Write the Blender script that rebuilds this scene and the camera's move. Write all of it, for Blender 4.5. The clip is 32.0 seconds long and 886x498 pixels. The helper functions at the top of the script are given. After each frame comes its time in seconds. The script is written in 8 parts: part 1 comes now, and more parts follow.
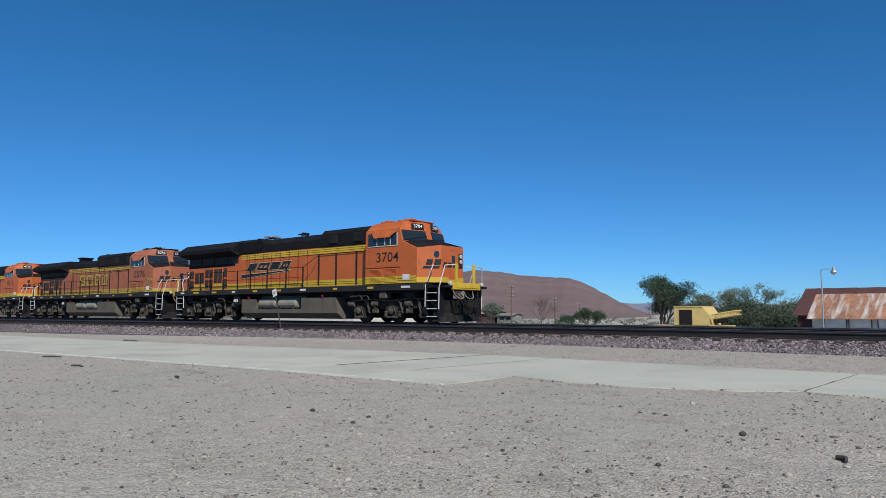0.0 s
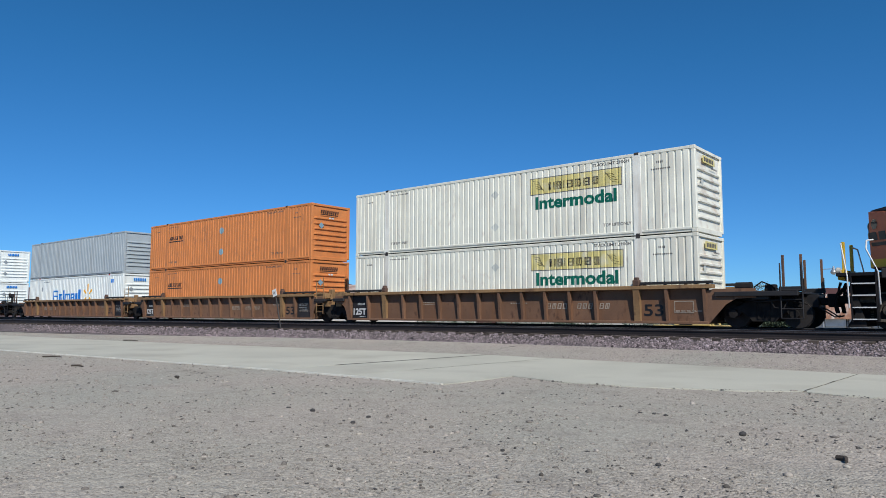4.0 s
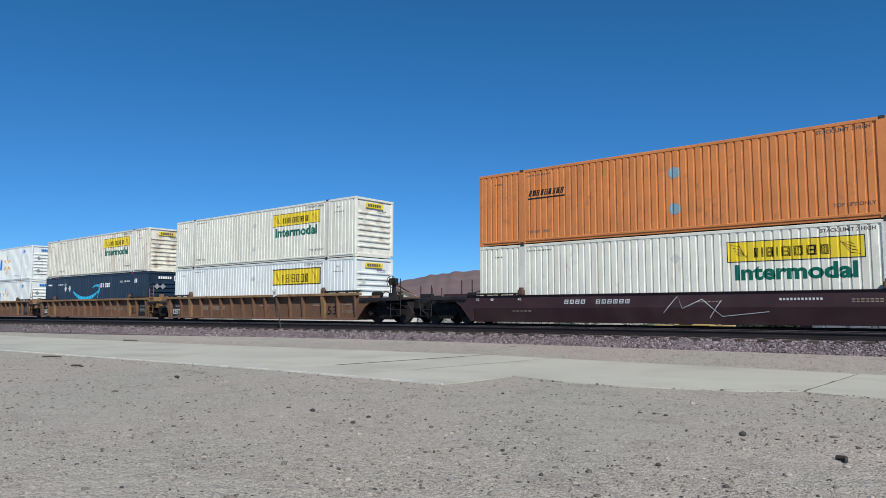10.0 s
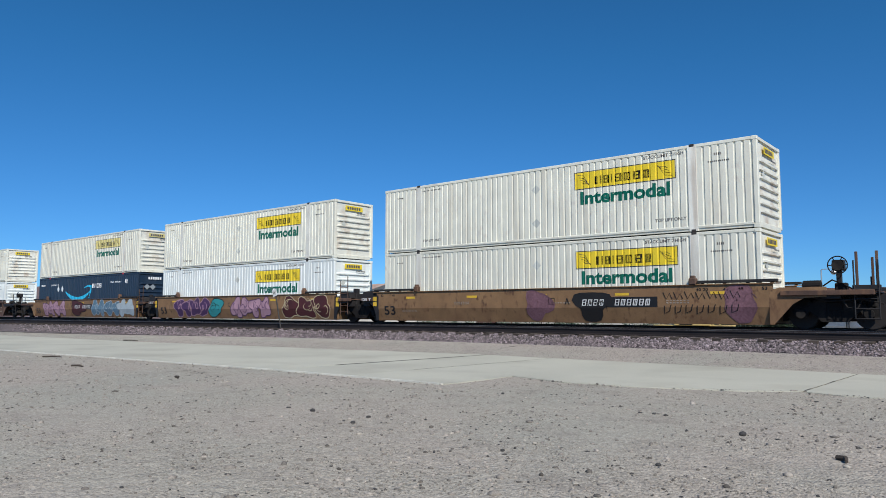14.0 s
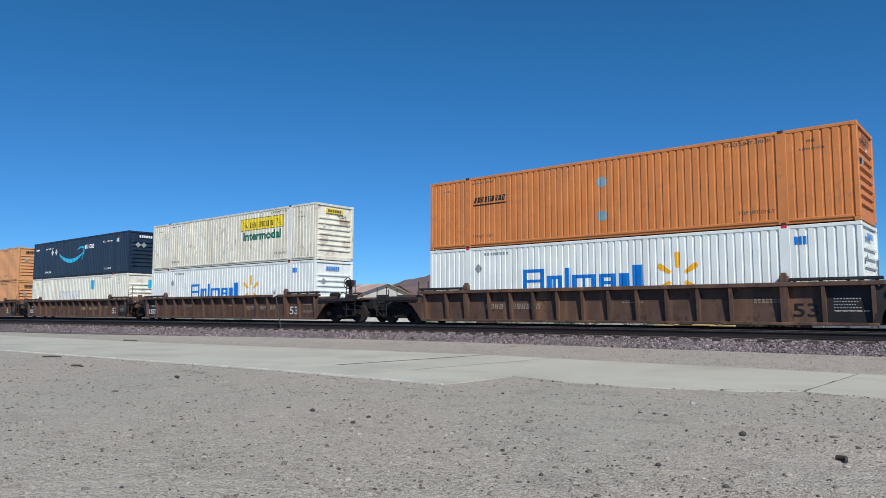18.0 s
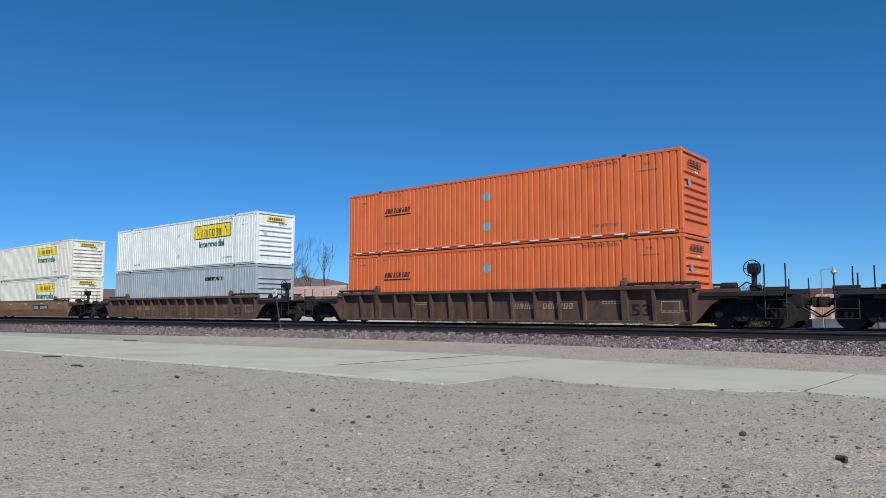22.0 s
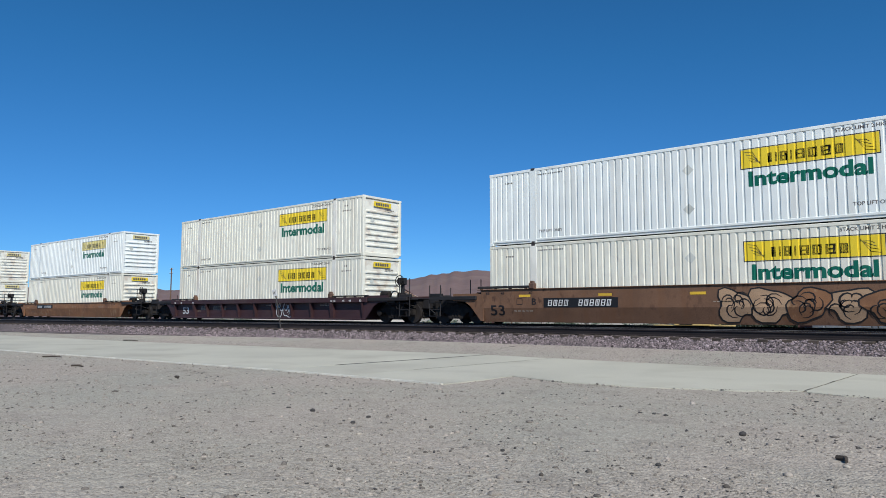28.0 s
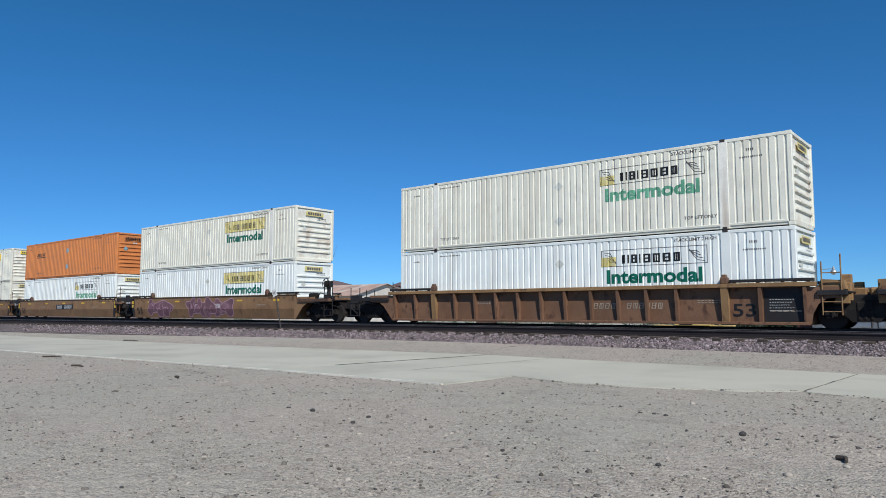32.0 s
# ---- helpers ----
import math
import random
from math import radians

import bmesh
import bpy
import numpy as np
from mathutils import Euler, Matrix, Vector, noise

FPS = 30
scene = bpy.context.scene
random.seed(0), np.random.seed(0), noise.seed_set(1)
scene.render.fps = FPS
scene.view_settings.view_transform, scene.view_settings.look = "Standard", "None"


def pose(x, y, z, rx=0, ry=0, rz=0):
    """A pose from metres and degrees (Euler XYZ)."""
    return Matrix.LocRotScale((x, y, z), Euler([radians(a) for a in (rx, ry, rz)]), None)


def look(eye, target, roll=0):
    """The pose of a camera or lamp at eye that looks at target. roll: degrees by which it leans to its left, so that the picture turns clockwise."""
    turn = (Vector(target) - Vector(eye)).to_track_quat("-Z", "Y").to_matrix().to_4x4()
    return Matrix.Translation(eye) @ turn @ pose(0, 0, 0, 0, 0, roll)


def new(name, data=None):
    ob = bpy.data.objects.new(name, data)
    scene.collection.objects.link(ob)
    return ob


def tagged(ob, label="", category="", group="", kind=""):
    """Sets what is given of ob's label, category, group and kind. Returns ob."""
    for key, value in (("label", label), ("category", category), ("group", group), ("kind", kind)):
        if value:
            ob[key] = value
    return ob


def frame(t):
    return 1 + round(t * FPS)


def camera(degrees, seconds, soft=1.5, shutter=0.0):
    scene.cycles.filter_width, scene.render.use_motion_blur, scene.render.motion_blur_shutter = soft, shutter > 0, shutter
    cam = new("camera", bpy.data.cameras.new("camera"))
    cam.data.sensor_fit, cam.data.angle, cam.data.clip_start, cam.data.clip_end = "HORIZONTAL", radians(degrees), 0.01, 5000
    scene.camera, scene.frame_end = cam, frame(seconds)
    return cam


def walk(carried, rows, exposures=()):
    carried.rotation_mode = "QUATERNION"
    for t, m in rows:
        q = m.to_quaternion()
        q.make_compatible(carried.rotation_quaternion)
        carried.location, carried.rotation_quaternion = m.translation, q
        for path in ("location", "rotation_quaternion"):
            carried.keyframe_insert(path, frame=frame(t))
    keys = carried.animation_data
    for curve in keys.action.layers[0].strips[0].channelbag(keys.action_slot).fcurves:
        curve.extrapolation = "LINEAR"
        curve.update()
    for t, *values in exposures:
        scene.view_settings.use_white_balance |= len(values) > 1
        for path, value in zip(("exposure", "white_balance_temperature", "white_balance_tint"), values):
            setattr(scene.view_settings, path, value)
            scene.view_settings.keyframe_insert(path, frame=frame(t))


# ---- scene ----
# camera: stands still on the verge, low, looking along and across the two tracks
cam = camera(64.5, 32.0, soft=0.6)
EYE = pose(0, -24.04, 0.49, 90 + 5.104, -0.05, 39.815)
walk(cam, [(0.0, EYE), (32.0, EYE)], exposures=[(0.0, 0.0), (32.0, 0.0)])

# ---- daylight: high desert sun from ahead of the train, on the camera's side ----
SUN_WAY = Vector((1.42, -1.0, 1.62)).normalized()
SUN_EL = math.asin(SUN_WAY.z)
world = bpy.data.worlds.new("sky")
scene.world = world
world.use_nodes = True
wn = world.node_tree
sky = wn.nodes.new("ShaderNodeTexSky")
sky.sky_type = "NISHITA"
sky.sun_disc = False
sky.sun_elevation = SUN_EL
sky.sun_rotation = math.atan2(SUN_WAY.x, SUN_WAY.y)
sky.altitude = 1500
sky.air_density, sky.dust_density, sky.ozone_density = 0.9, 0.0, 6.0
clear = wn.nodes.new("ShaderNodeMix")
clear.data_type, clear.blend_type = "RGBA", "MULTIPLY"
clear.inputs["Factor"].default_value = 1.0
# a clear deep sky overhead, paler and more violet towards the horizon
way, part_z, rise, tint = wn.nodes.new("ShaderNodeTexCoord"), wn.nodes.new("ShaderNodeSeparateXYZ"), wn.nodes.new("ShaderNodeMapRange"), wn.nodes.new("ShaderNodeMix")
tint.data_type = "RGBA"
wn.links.new(way.outputs["Generated"], part_z.inputs[0])
wn.links.new(part_z.outputs["Z"], rise.inputs["Value"])
rise.inputs["From Min"].default_value, rise.inputs["From Max"].default_value = 0.0, 0.34
wn.links.new(rise.outputs[0], tint.inputs["Factor"])
tint.inputs["A"].default_value, tint.inputs["B"].default_value = (0.43, 0.765, 1.10, 1), (0.308, 0.925, 1.175, 1)
wn.links.new(tint.outputs["Result"], clear.inputs["B"])
wn.links.new(sky.outputs[0], clear.inputs["A"])
wn.links.new(clear.outputs["Result"], wn.nodes["Background"].inputs[0])
wn.nodes["Background"].inputs[1].default_value = 0.092
lamp = bpy.data.lights.new("sun", "SUN")
lamp.energy, lamp.angle, lamp.color = 4.55, radians(0.53), (1.0, 0.965, 0.91)
sun = new("sun", lamp)
sun.matrix_world = look(SUN_WAY * 60, (0, 0, 0))


# ---- materials ----
def surface(name, base, rough=0.6, metal=0.0, var=0.14, scale=1.5, grain=40.0, bump=0.12, dirt=None, dirt_amount=0.35,
            dirt_scale=0.8, streak=False, rnd=0.0, spec=0.4, island=0.0, speck=None, wear=None):
    """A procedural paint, metal, soil or stone: base colour with broad and fine variation, patches of dirt and a fine relief."""
    m = bpy.data.materials.new(name)
    m.use_nodes = True
    nt = m.node_tree
    N, L = nt.nodes, nt.links
    bsdf = N["Principled BSDF"]
    bsdf.inputs["Metallic"].default_value = metal
    bsdf.inputs["Specular IOR Level"].default_value = spec
    tc, info = N.new("ShaderNodeTexCoord"), N.new("ShaderNodeObjectInfo")
    sh = N.new("ShaderNodeVectorMath")
    sh.operation = "MULTIPLY_ADD"
    sh.inputs[1].default_value = (1, 1, 1)
    L.new(tc.outputs["Object"], sh.inputs[0])
    off = N.new("ShaderNodeVectorMath")
    off.operation = "SCALE"
    off.inputs[0].default_value = (37.0, 11.0, 23.0)
    L.new(info.outputs["Random"], off.inputs["Scale"])
    L.new(off.outputs[0], sh.inputs[2])
    vec = sh.outputs[0]

    def noise_node(sc, detail, squash=None):
        n = N.new("ShaderNodeTexNoise")
        n.inputs["Scale"].default_value, n.inputs["Detail"].default_value = sc, detail
        if squash:
            mp = N.new("ShaderNodeMapping")
            mp.inputs["Scale"].default_value = squash
            L.new(vec, mp.inputs["Vector"])
            L.new(mp.outputs[0], n.inputs["Vector"])
        else:
            L.new(vec, n.inputs["Vector"])
        return n.outputs["Fac"]

    broad, fine = noise_node(scale, 4.0), noise_node(grain, 3.0)

    def mapped(src, a, b, lo=0.3, hi=0.7):
        r = N.new("ShaderNodeMapRange")
        r.inputs["From Min"].default_value, r.inputs["From Max"].default_value = lo, hi
        r.inputs["To Min"].default_value, r.inputs["To Max"].default_value = a, b
        L.new(src, r.inputs["Value"])
        return r.outputs[0]

    def times(a, b):
        k = N.new("ShaderNodeMath")
        k.operation = "MULTIPLY"
        L.new(a, k.inputs[0])
        L.new(b, k.inputs[1])
        return k.outputs[0]

    fac = times(mapped(broad, 1 - var, 1 + var), mapped(fine, 1 - (speck or var * 0.8), 1 + (speck or var * 0.8)))
    if rnd:
        fac = times(fac, mapped(info.outputs["Random"], 1 - rnd, 1 + rnd, 0.0, 1.0))
    if island:
        geo = N.new("ShaderNodeNewGeometry")
        fac = times(fac, mapped(geo.outputs["Random Per Island"], 1 - island, 1 + island, 0.0, 1.0))
    col = N.new("ShaderNodeVectorMath")
    col.operation = "SCALE"
    col.inputs[0].default_value = base
    L.new(fac, col.inputs["Scale"])
    out = col.outputs[0]
    if dirt:
        d = noise_node(dirt_scale, 6.0, streak if isinstance(streak, tuple) else (3.0, 3.0, 0.22) if streak else None)
        mx = N.new("ShaderNodeMix")
        mx.data_type = "RGBA"
        L.new(mapped(d, 0.0, dirt_amount, 0.5, 0.72), mx.inputs["Factor"])
        L.new(out, mx.inputs["A"])
        mx.inputs["B"].default_value = (*dirt, 1)
        out = mx.outputs["Result"]
    if wear:
        chips = N.new("ShaderNodeMix")
        chips.data_type = "RGBA"
        L.new(times(mapped(noise_node(5.5, 8.0, (1.0, 1.0, 0.6)), 0.0, 1.0, 0.55, 0.68), mapped(noise_node(0.9, 2.0), 0.1, 0.95, 0.42, 0.6)), chips.inputs["Factor"])
        L.new(out, chips.inputs["A"])
        chips.inputs["B"].default_value = (*wear, 1)
        out = chips.outputs["Result"]
    L.new(out, bsdf.inputs["Base Color"])
    L.new(mapped(broad, rough - 0.08, min(1.0, rough + 0.08)), bsdf.inputs["Roughness"])
    if bump:
        bp = N.new("ShaderNodeBump")
        bp.inputs["Strength"].default_value, bp.inputs["Distance"].default_value = min(1.0, bump), 0.01 * max(1.0, bump)
        L.new(fine, bp.inputs["Height"])
        L.new(bp.outputs[0], bsdf.inputs["Normal"])
    return m


def glass(name, tint, rough=0.05):
    m = bpy.data.materials.new(name)
    m.use_nodes = True
    b = m.node_tree.nodes["Principled BSDF"]
    b.inputs["Base Color"].default_value = (*tint, 1)
    b.inputs["Roughness"].default_value = rough
    b.inputs["Specular IOR Level"].default_value = 0.6
    return m


RUST = (0.16, 0.075, 0.035)
GRIME = (0.10, 0.085, 0.065)
M = {
    "white": surface("white_paint", (0.752, 0.795, 0.762), 0.5, var=0.05, dirt=(0.50, 0.46, 0.38), dirt_amount=0.35, streak=True, rnd=0.04),
    "cream": surface("cream_paint", (0.735, 0.73, 0.622), 0.55, var=0.06, dirt=(0.44, 0.38, 0.28), dirt_amount=0.4, streak=True, rnd=0.05, wear=(0.64, 0.61, 0.52)),
    "worn_post": surface("chipped_white_post_paint", (0.74, 0.73, 0.65), 0.6, var=0.10, dirt=(0.30, 0.18, 0.10), dirt_amount=0.55, dirt_scale=1.1, streak=True, rnd=0.1),
    "cream_end": surface("rust_spotted_cream_end_paint", (0.71, 0.705, 0.615), 0.6, var=0.08, dirt=(0.33, 0.19, 0.10), dirt_amount=0.55, dirt_scale=1.8, rnd=0.06),
    "rusty_end": surface("rust_stained_cream_end_paint", (0.72, 0.70, 0.58), 0.6, var=0.10, dirt=(0.28, 0.145, 0.075), dirt_amount=0.75, dirt_scale=1.6, rnd=0.08),
    "stained": surface("stained_cream_paint", (0.70, 0.685, 0.575), 0.6, var=0.08, dirt=(0.36, 0.27, 0.17), dirt_amount=0.5, streak=True, rnd=0.08, wear=(0.46, 0.36, 0.26)),
    "grey": surface("grey_paint", (0.36, 0.41, 0.43), 0.55, var=0.07, dirt=(0.24, 0.23, 0.21), streak=True),
    "orange": surface("orange_paint", (0.66, 0.148, 0.042), 0.5, var=0.06, dirt=(0.42, 0.12, 0.05), dirt_amount=0.3, streak=True, rnd=0.05),
    "faded_orange": surface("faded_orange_paint", (0.60, 0.212, 0.062), 0.6, var=0.08, dirt=(0.40, 0.16, 0.06), dirt_amount=0.4, streak=True, rnd=0.05, wear=(0.44, 0.17, 0.065)),
    "tan_orange": surface("sun_bleached_orange_paint", (0.63, 0.31, 0.138), 0.6, var=0.06, dirt=(0.45, 0.22, 0.09), dirt_amount=0.35, streak=True),
    "navy": surface("navy_paint", (0.012, 0.028, 0.055), 0.45, var=0.12, dirt=(0.05, 0.06, 0.07), dirt_amount=0.4, streak=True),
    "fitting": surface("dark_casting_steel", (0.05, 0.045, 0.042), 0.7, 0.3, var=0.25),
    "red_fitting": surface("red_painted_casting", (0.55, 0.03, 0.05), 0.6),
    "sign_yellow": surface("yellow_vinyl", (0.78, 0.58, 0.03), 0.5, var=0.05, bump=0.03),
    "old_yellow": surface("faded_yellow_vinyl", (0.60, 0.52, 0.20), 0.6, var=0.12, dirt=(0.65, 0.63, 0.5), dirt_amount=0.7, dirt_scale=2.5),
    "ink": surface("black_vinyl", (0.012, 0.012, 0.013), 0.5, var=0.1, bump=0.02),
    "worn_ink": surface("worn_black_vinyl", (0.10, 0.09, 0.085), 0.6, var=0.3, grain=12, bump=0.02),
    "green_ink": surface("dark_green_vinyl", (0.0, 0.115, 0.075), 0.5, var=0.1, bump=0.02),
    "pale_green": surface("faded_green_vinyl", (0.12, 0.34, 0.22), 0.6, var=0.25, grain=14, bump=0.02),
    "blue_ink": surface("bright_blue_vinyl", (0.0, 0.165, 0.56), 0.5, var=0.08, bump=0.02),
    "spark": surface("amber_vinyl", (0.85, 0.42, 0.02), 0.5, var=0.08, bump=0.02),
    "cyan": surface("cyan_vinyl", (0.02, 0.42, 0.66), 0.5, var=0.08, bump=0.02),
    "white_ink": surface("white_vinyl", (0.76, 0.77, 0.77), 0.5, var=0.08, bump=0.02),
    "grey_ink": surface("grey_vinyl", (0.26, 0.29, 0.31), 0.6, var=0.1, bump=0.02),
    "dot": surface("blue_grey_placard", (0.20, 0.32, 0.38), 0.6, var=0.1, bump=0.02),
    "swift": surface("steel_blue_vinyl", (0.13, 0.25, 0.40), 0.6, var=0.25, grain=10, bump=0.02),
    "pale_ink": surface("pale_grey_vinyl", (0.55, 0.58, 0.58), 0.6, var=0.15, bump=0.02),
    # well cars
    "w_tan": surface("weathered_tan_brown_paint", (0.168, 0.090, 0.052), 0.75, var=0.22, scale=0.9, dirt=RUST, dirt_amount=0.7, streak=True, rnd=0.1, wear=(0.075, 0.036, 0.022)),
    "w_sill": surface("dusty_yellow_tan_paint", (0.25, 0.150, 0.068), 0.75, var=0.18, dirt=RUST, dirt_amount=0.5, wear=(0.10, 0.052, 0.03)),
    "w_deep": surface("dusty_ochre_sill_paint", (0.37, 0.225, 0.085), 0.75, var=0.15, dirt=RUST, dirt_amount=0.45, wear=(0.16, 0.085, 0.04)),
    "w_dark": surface("dark_brown_weathered_paint", (0.092, 0.053, 0.038), 0.75, var=0.25, dirt=(0.20, 0.105, 0.056), dirt_amount=0.9, streak=True, rnd=0.12, wear=(0.045, 0.028, 0.022)),
    "w_red": surface("red_brown_weathered_paint", (0.145, 0.056, 0.030), 0.7, var=0.15, dirt=(0.20, 0.10, 0.05), dirt_amount=0.5, rnd=0.05, wear=(0.06, 0.027, 0.018)),
    "w_ochre": surface("ochre_paint", (0.245, 0.142, 0.068), 0.65, var=0.14, dirt=(0.16, 0.082, 0.042), dirt_amount=0.65, rnd=0.05, wear=(0.10, 0.050, 0.028)),
    "w_rust": surface("rusty_ochre_paint", (0.235, 0.112, 0.052), 0.7, var=0.16, dirt=(0.13, 0.062, 0.036), dirt_amount=0.7, wear=(0.36, 0.235, 0.13)),
    "w_maroon": surface("maroon_black_paint", (0.045, 0.020, 0.022), 0.55, var=0.15, dirt=(0.09, 0.06, 0.05), dirt_amount=0.4),
    "w_camo": surface("smoke_grey_spray_paint", (0.10, 0.098, 0.09), 0.7, var=0.3, scale=1.2, dirt=(0.20, 0.17, 0.10), dirt_amount=0.6),
    "black": surface("dirty_black_paint", (0.018, 0.017, 0.017), 0.6, var=0.25, dirt=GRIME, dirt_amount=0.25),
    "truck": surface("dusty_cast_steel", (0.015, 0.0135, 0.013), 0.88, var=0.3, dirt=(0.055, 0.046, 0.037), dirt_amount=0.45, dirt_scale=3.0, rnd=0.1, spec=0.2),
    "l_truck": surface("dust_covered_truck_steel", (0.026, 0.022, 0.019), 0.9, var=0.35, dirt=(0.075, 0.062, 0.047), dirt_amount=0.7, dirt_scale=3.0, spec=0.2),
    "l_dust": surface("dust_caked_brake_gear_steel", (0.105, 0.090, 0.070), 0.92, var=0.35, scale=4.0, dirt=(0.035, 0.030, 0.026), dirt_amount=0.9, dirt_scale=3.5, spec=0.2),
    "l_seam": surface("grimy_door_seam", (0.13, 0.038, 0.018), 0.8, var=0.25),
    "wheel": surface("worn_wheel_steel", (0.028, 0.024, 0.022), 0.7, 0.2, var=0.2),
    "amber": surface("yellow_marking_paint", (0.70, 0.44, 0.04), 0.6, var=0.12, dirt=(0.3, 0.18, 0.05)),
    "plate_white": surface("white_stencil_paint", (0.62, 0.62, 0.60), 0.65, var=0.15),
    # locomotives
    "l_orange": surface("locomotive_orange_paint", (0.455, 0.106, 0.025), 0.55, var=0.08, dirt=(0.36, 0.10, 0.04), dirt_amount=0.25, streak=True, wear=(0.32, 0.082, 0.026)),
    "l_faded": surface("chalky_faded_orange_paint", (0.33, 0.105, 0.052), 0.75, var=0.12, dirt=(0.32, 0.13, 0.08), dirt_amount=0.5, streak=True, wear=(0.20, 0.075, 0.045)),
    "l_rose": surface("sun_faded_salmon_orange_paint", (0.54, 0.150, 0.072), 0.6, var=0.08, dirt=(0.40, 0.14, 0.07), dirt_amount=0.35, streak=True),
    "l_yellow": surface("locomotive_yellow_paint", (0.53, 0.345, 0.028), 0.55, var=0.10, dirt=(0.30, 0.17, 0.03), dirt_amount=0.3, streak=True),
    "l_old_yellow": surface("dusty_faded_yellow_paint", (0.42, 0.27, 0.045), 0.65, var=0.12, dirt=(0.25, 0.13, 0.04), dirt_amount=0.5, streak=True),
    "l_black": surface("sooty_black_paint", (0.009, 0.009, 0.011), 0.78, var=0.25, dirt=(0.028, 0.025, 0.023), dirt_amount=0.4, spec=0.15),
    "l_tank": surface("dust_covered_fuel_tank_paint", (0.105, 0.093, 0.071), 0.9, var=0.16, dirt=(0.07, 0.06, 0.045), dirt_amount=0.6, dirt_scale=1.6),
    "l_reservoir": surface("dusty_pale_reservoir_paint", (0.25, 0.232, 0.182), 0.8, var=0.14, dirt=(0.13, 0.11, 0.08), dirt_amount=0.6, dirt_scale=1.6),
    "l_louvre": surface("dark_radiator_mesh", (0.016, 0.015, 0.015), 0.7, 0.2, var=0.3, grain=90),
    "rail_white": surface("white_grab_rail_paint", (0.60, 0.60, 0.58), 0.5, var=0.12, dirt=(0.2, 0.18, 0.15)),
    "glass": glass("cab_glass", (0.016, 0.022, 0.028)),
    "lens": glass("lamp_lens", (0.46, 0.43, 0.37), 0.15),
    "l_slat": surface("dusty_louvre_slats", (0.026, 0.024, 0.023), 0.8, 0.0, var=0.25),
    "l_grey": surface("dusty_grey_sill_paint", (0.013, 0.013, 0.014), 0.8, var=0.25, dirt=(0.05, 0.045, 0.04), dirt_amount=0.4),
    "cream_line": surface("cream_outline_paint", (0.55, 0.45, 0.28), 0.6, var=0.1),
    "placard_grey": surface("pale_grey_placard_holder", (0.52, 0.54, 0.49), 0.6, var=0.12),
    "faded_stencil": surface("faded_stencil_paint", (0.30, 0.245, 0.19), 0.7, var=0.3, grain=12),
    "w_black": surface("black_painted_panel", (0.016, 0.015, 0.016), 0.65, var=0.25, dirt=(0.06, 0.045, 0.035), dirt_amount=0.35),
    # ground and buildings
    "rail": surface("rusty_rail_steel", (0.030, 0.024, 0.024), 0.7, 0.4, var=0.2, rnd=0.0),
    "railhead": surface("polished_rail_head", (0.32, 0.31, 0.30), 0.35, 0.85, var=0.12),
    "tie": surface("oiled_timber_tie", (0.055, 0.043, 0.035), 0.9, var=0.3, rnd=0.2, scale=4),
    # bed toned darker than its stones, as shade in the gaps between them
    "ballast_bed": surface("crushed_stone_bed", (0.125, 0.104, 0.102), 0.95, var=0.30, scale=0.7, grain=34, bump=3.0, speck=0.5),
    "ballast": surface("crushed_pink_grey_stone", (0.200, 0.163, 0.166), 0.9, var=0.2, grain=60, island=0.85),
    "pebble": surface("desert_pebble", (0.280, 0.255, 0.214), 0.9, var=0.25, grain=80, island=0.45),
    "field_stone": surface("brown_grey_field_stone", (0.230, 0.205, 0.176), 0.9, var=0.25, grain=80, island=0.62),
    "pink_gravel": surface("pinkish_track_gravel", (0.290, 0.252, 0.230), 0.9, var=0.25, grain=80, island=0.5),
    "dark_stone": surface("dark_slag_stone", (0.055, 0.052, 0.05), 0.9, var=0.3, grain=60),
    "concrete": surface("pale_trowelled_concrete", (0.452, 0.440, 0.362), 0.85, var=0.07, scale=0.5, grain=60, bump=0.15, dirt=(0.33, 0.31, 0.25), dirt_amount=0.6, dirt_scale=0.6),
    "sunlit_lip": surface("pale_worn_concrete_edge", (0.56, 0.55, 0.48), 0.85, var=0.15, scale=2.0, grain=40),
    "tar": surface("tar_joint_filler", (0.03, 0.029, 0.028), 0.8, var=0.2),
    "twig": surface("dry_wood", (0.06, 0.048, 0.038), 0.9, var=0.2),
    "hill": surface("bare_desert_slope", (0.160, 0.106, 0.094), 1.0, var=0.12, scale=0.012, grain=0.12, bump=0.0, dirt=(0.215, 0.165, 0.138), dirt_amount=0.4, dirt_scale=0.010),
    # blue-grey of distance haze is mixed into the ridge's colour
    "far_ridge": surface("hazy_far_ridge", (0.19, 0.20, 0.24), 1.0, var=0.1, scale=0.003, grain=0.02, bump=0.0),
    "leaf": surface("olive_green_leaves", (0.058, 0.083, 0.050), 0.8, var=0.2, scale=2.0, island=0.4),
    "leaf_dark": surface("dark_green_leaves", (0.036, 0.064, 0.034), 0.8, var=0.2, scale=2.0, island=0.4),
    "leaf_grey": surface("grey_green_desert_leaves", (0.115, 0.140, 0.100), 0.85, var=0.2, scale=2.0, island=0.35),
    "bark": surface("grey_brown_bark", (0.11, 0.085, 0.07), 0.95, var=0.25, scale=5.0),
    "timber": surface("weathered_pole_timber", (0.12, 0.075, 0.05), 0.95, var=0.2),
    "galv": surface("galvanised_steel", (0.42, 0.44, 0.45), 0.45, 0.6, var=0.1),
    "crane": surface("faded_machine_yellow", (0.58, 0.43, 0.16), 0.65, var=0.10, dirt=(0.30, 0.19, 0.07), dirt_amount=0.5, streak=True),
    "machine_shade_black": surface("machinery_interior", (0.009, 0.008, 0.008), 0.95, var=0.3),
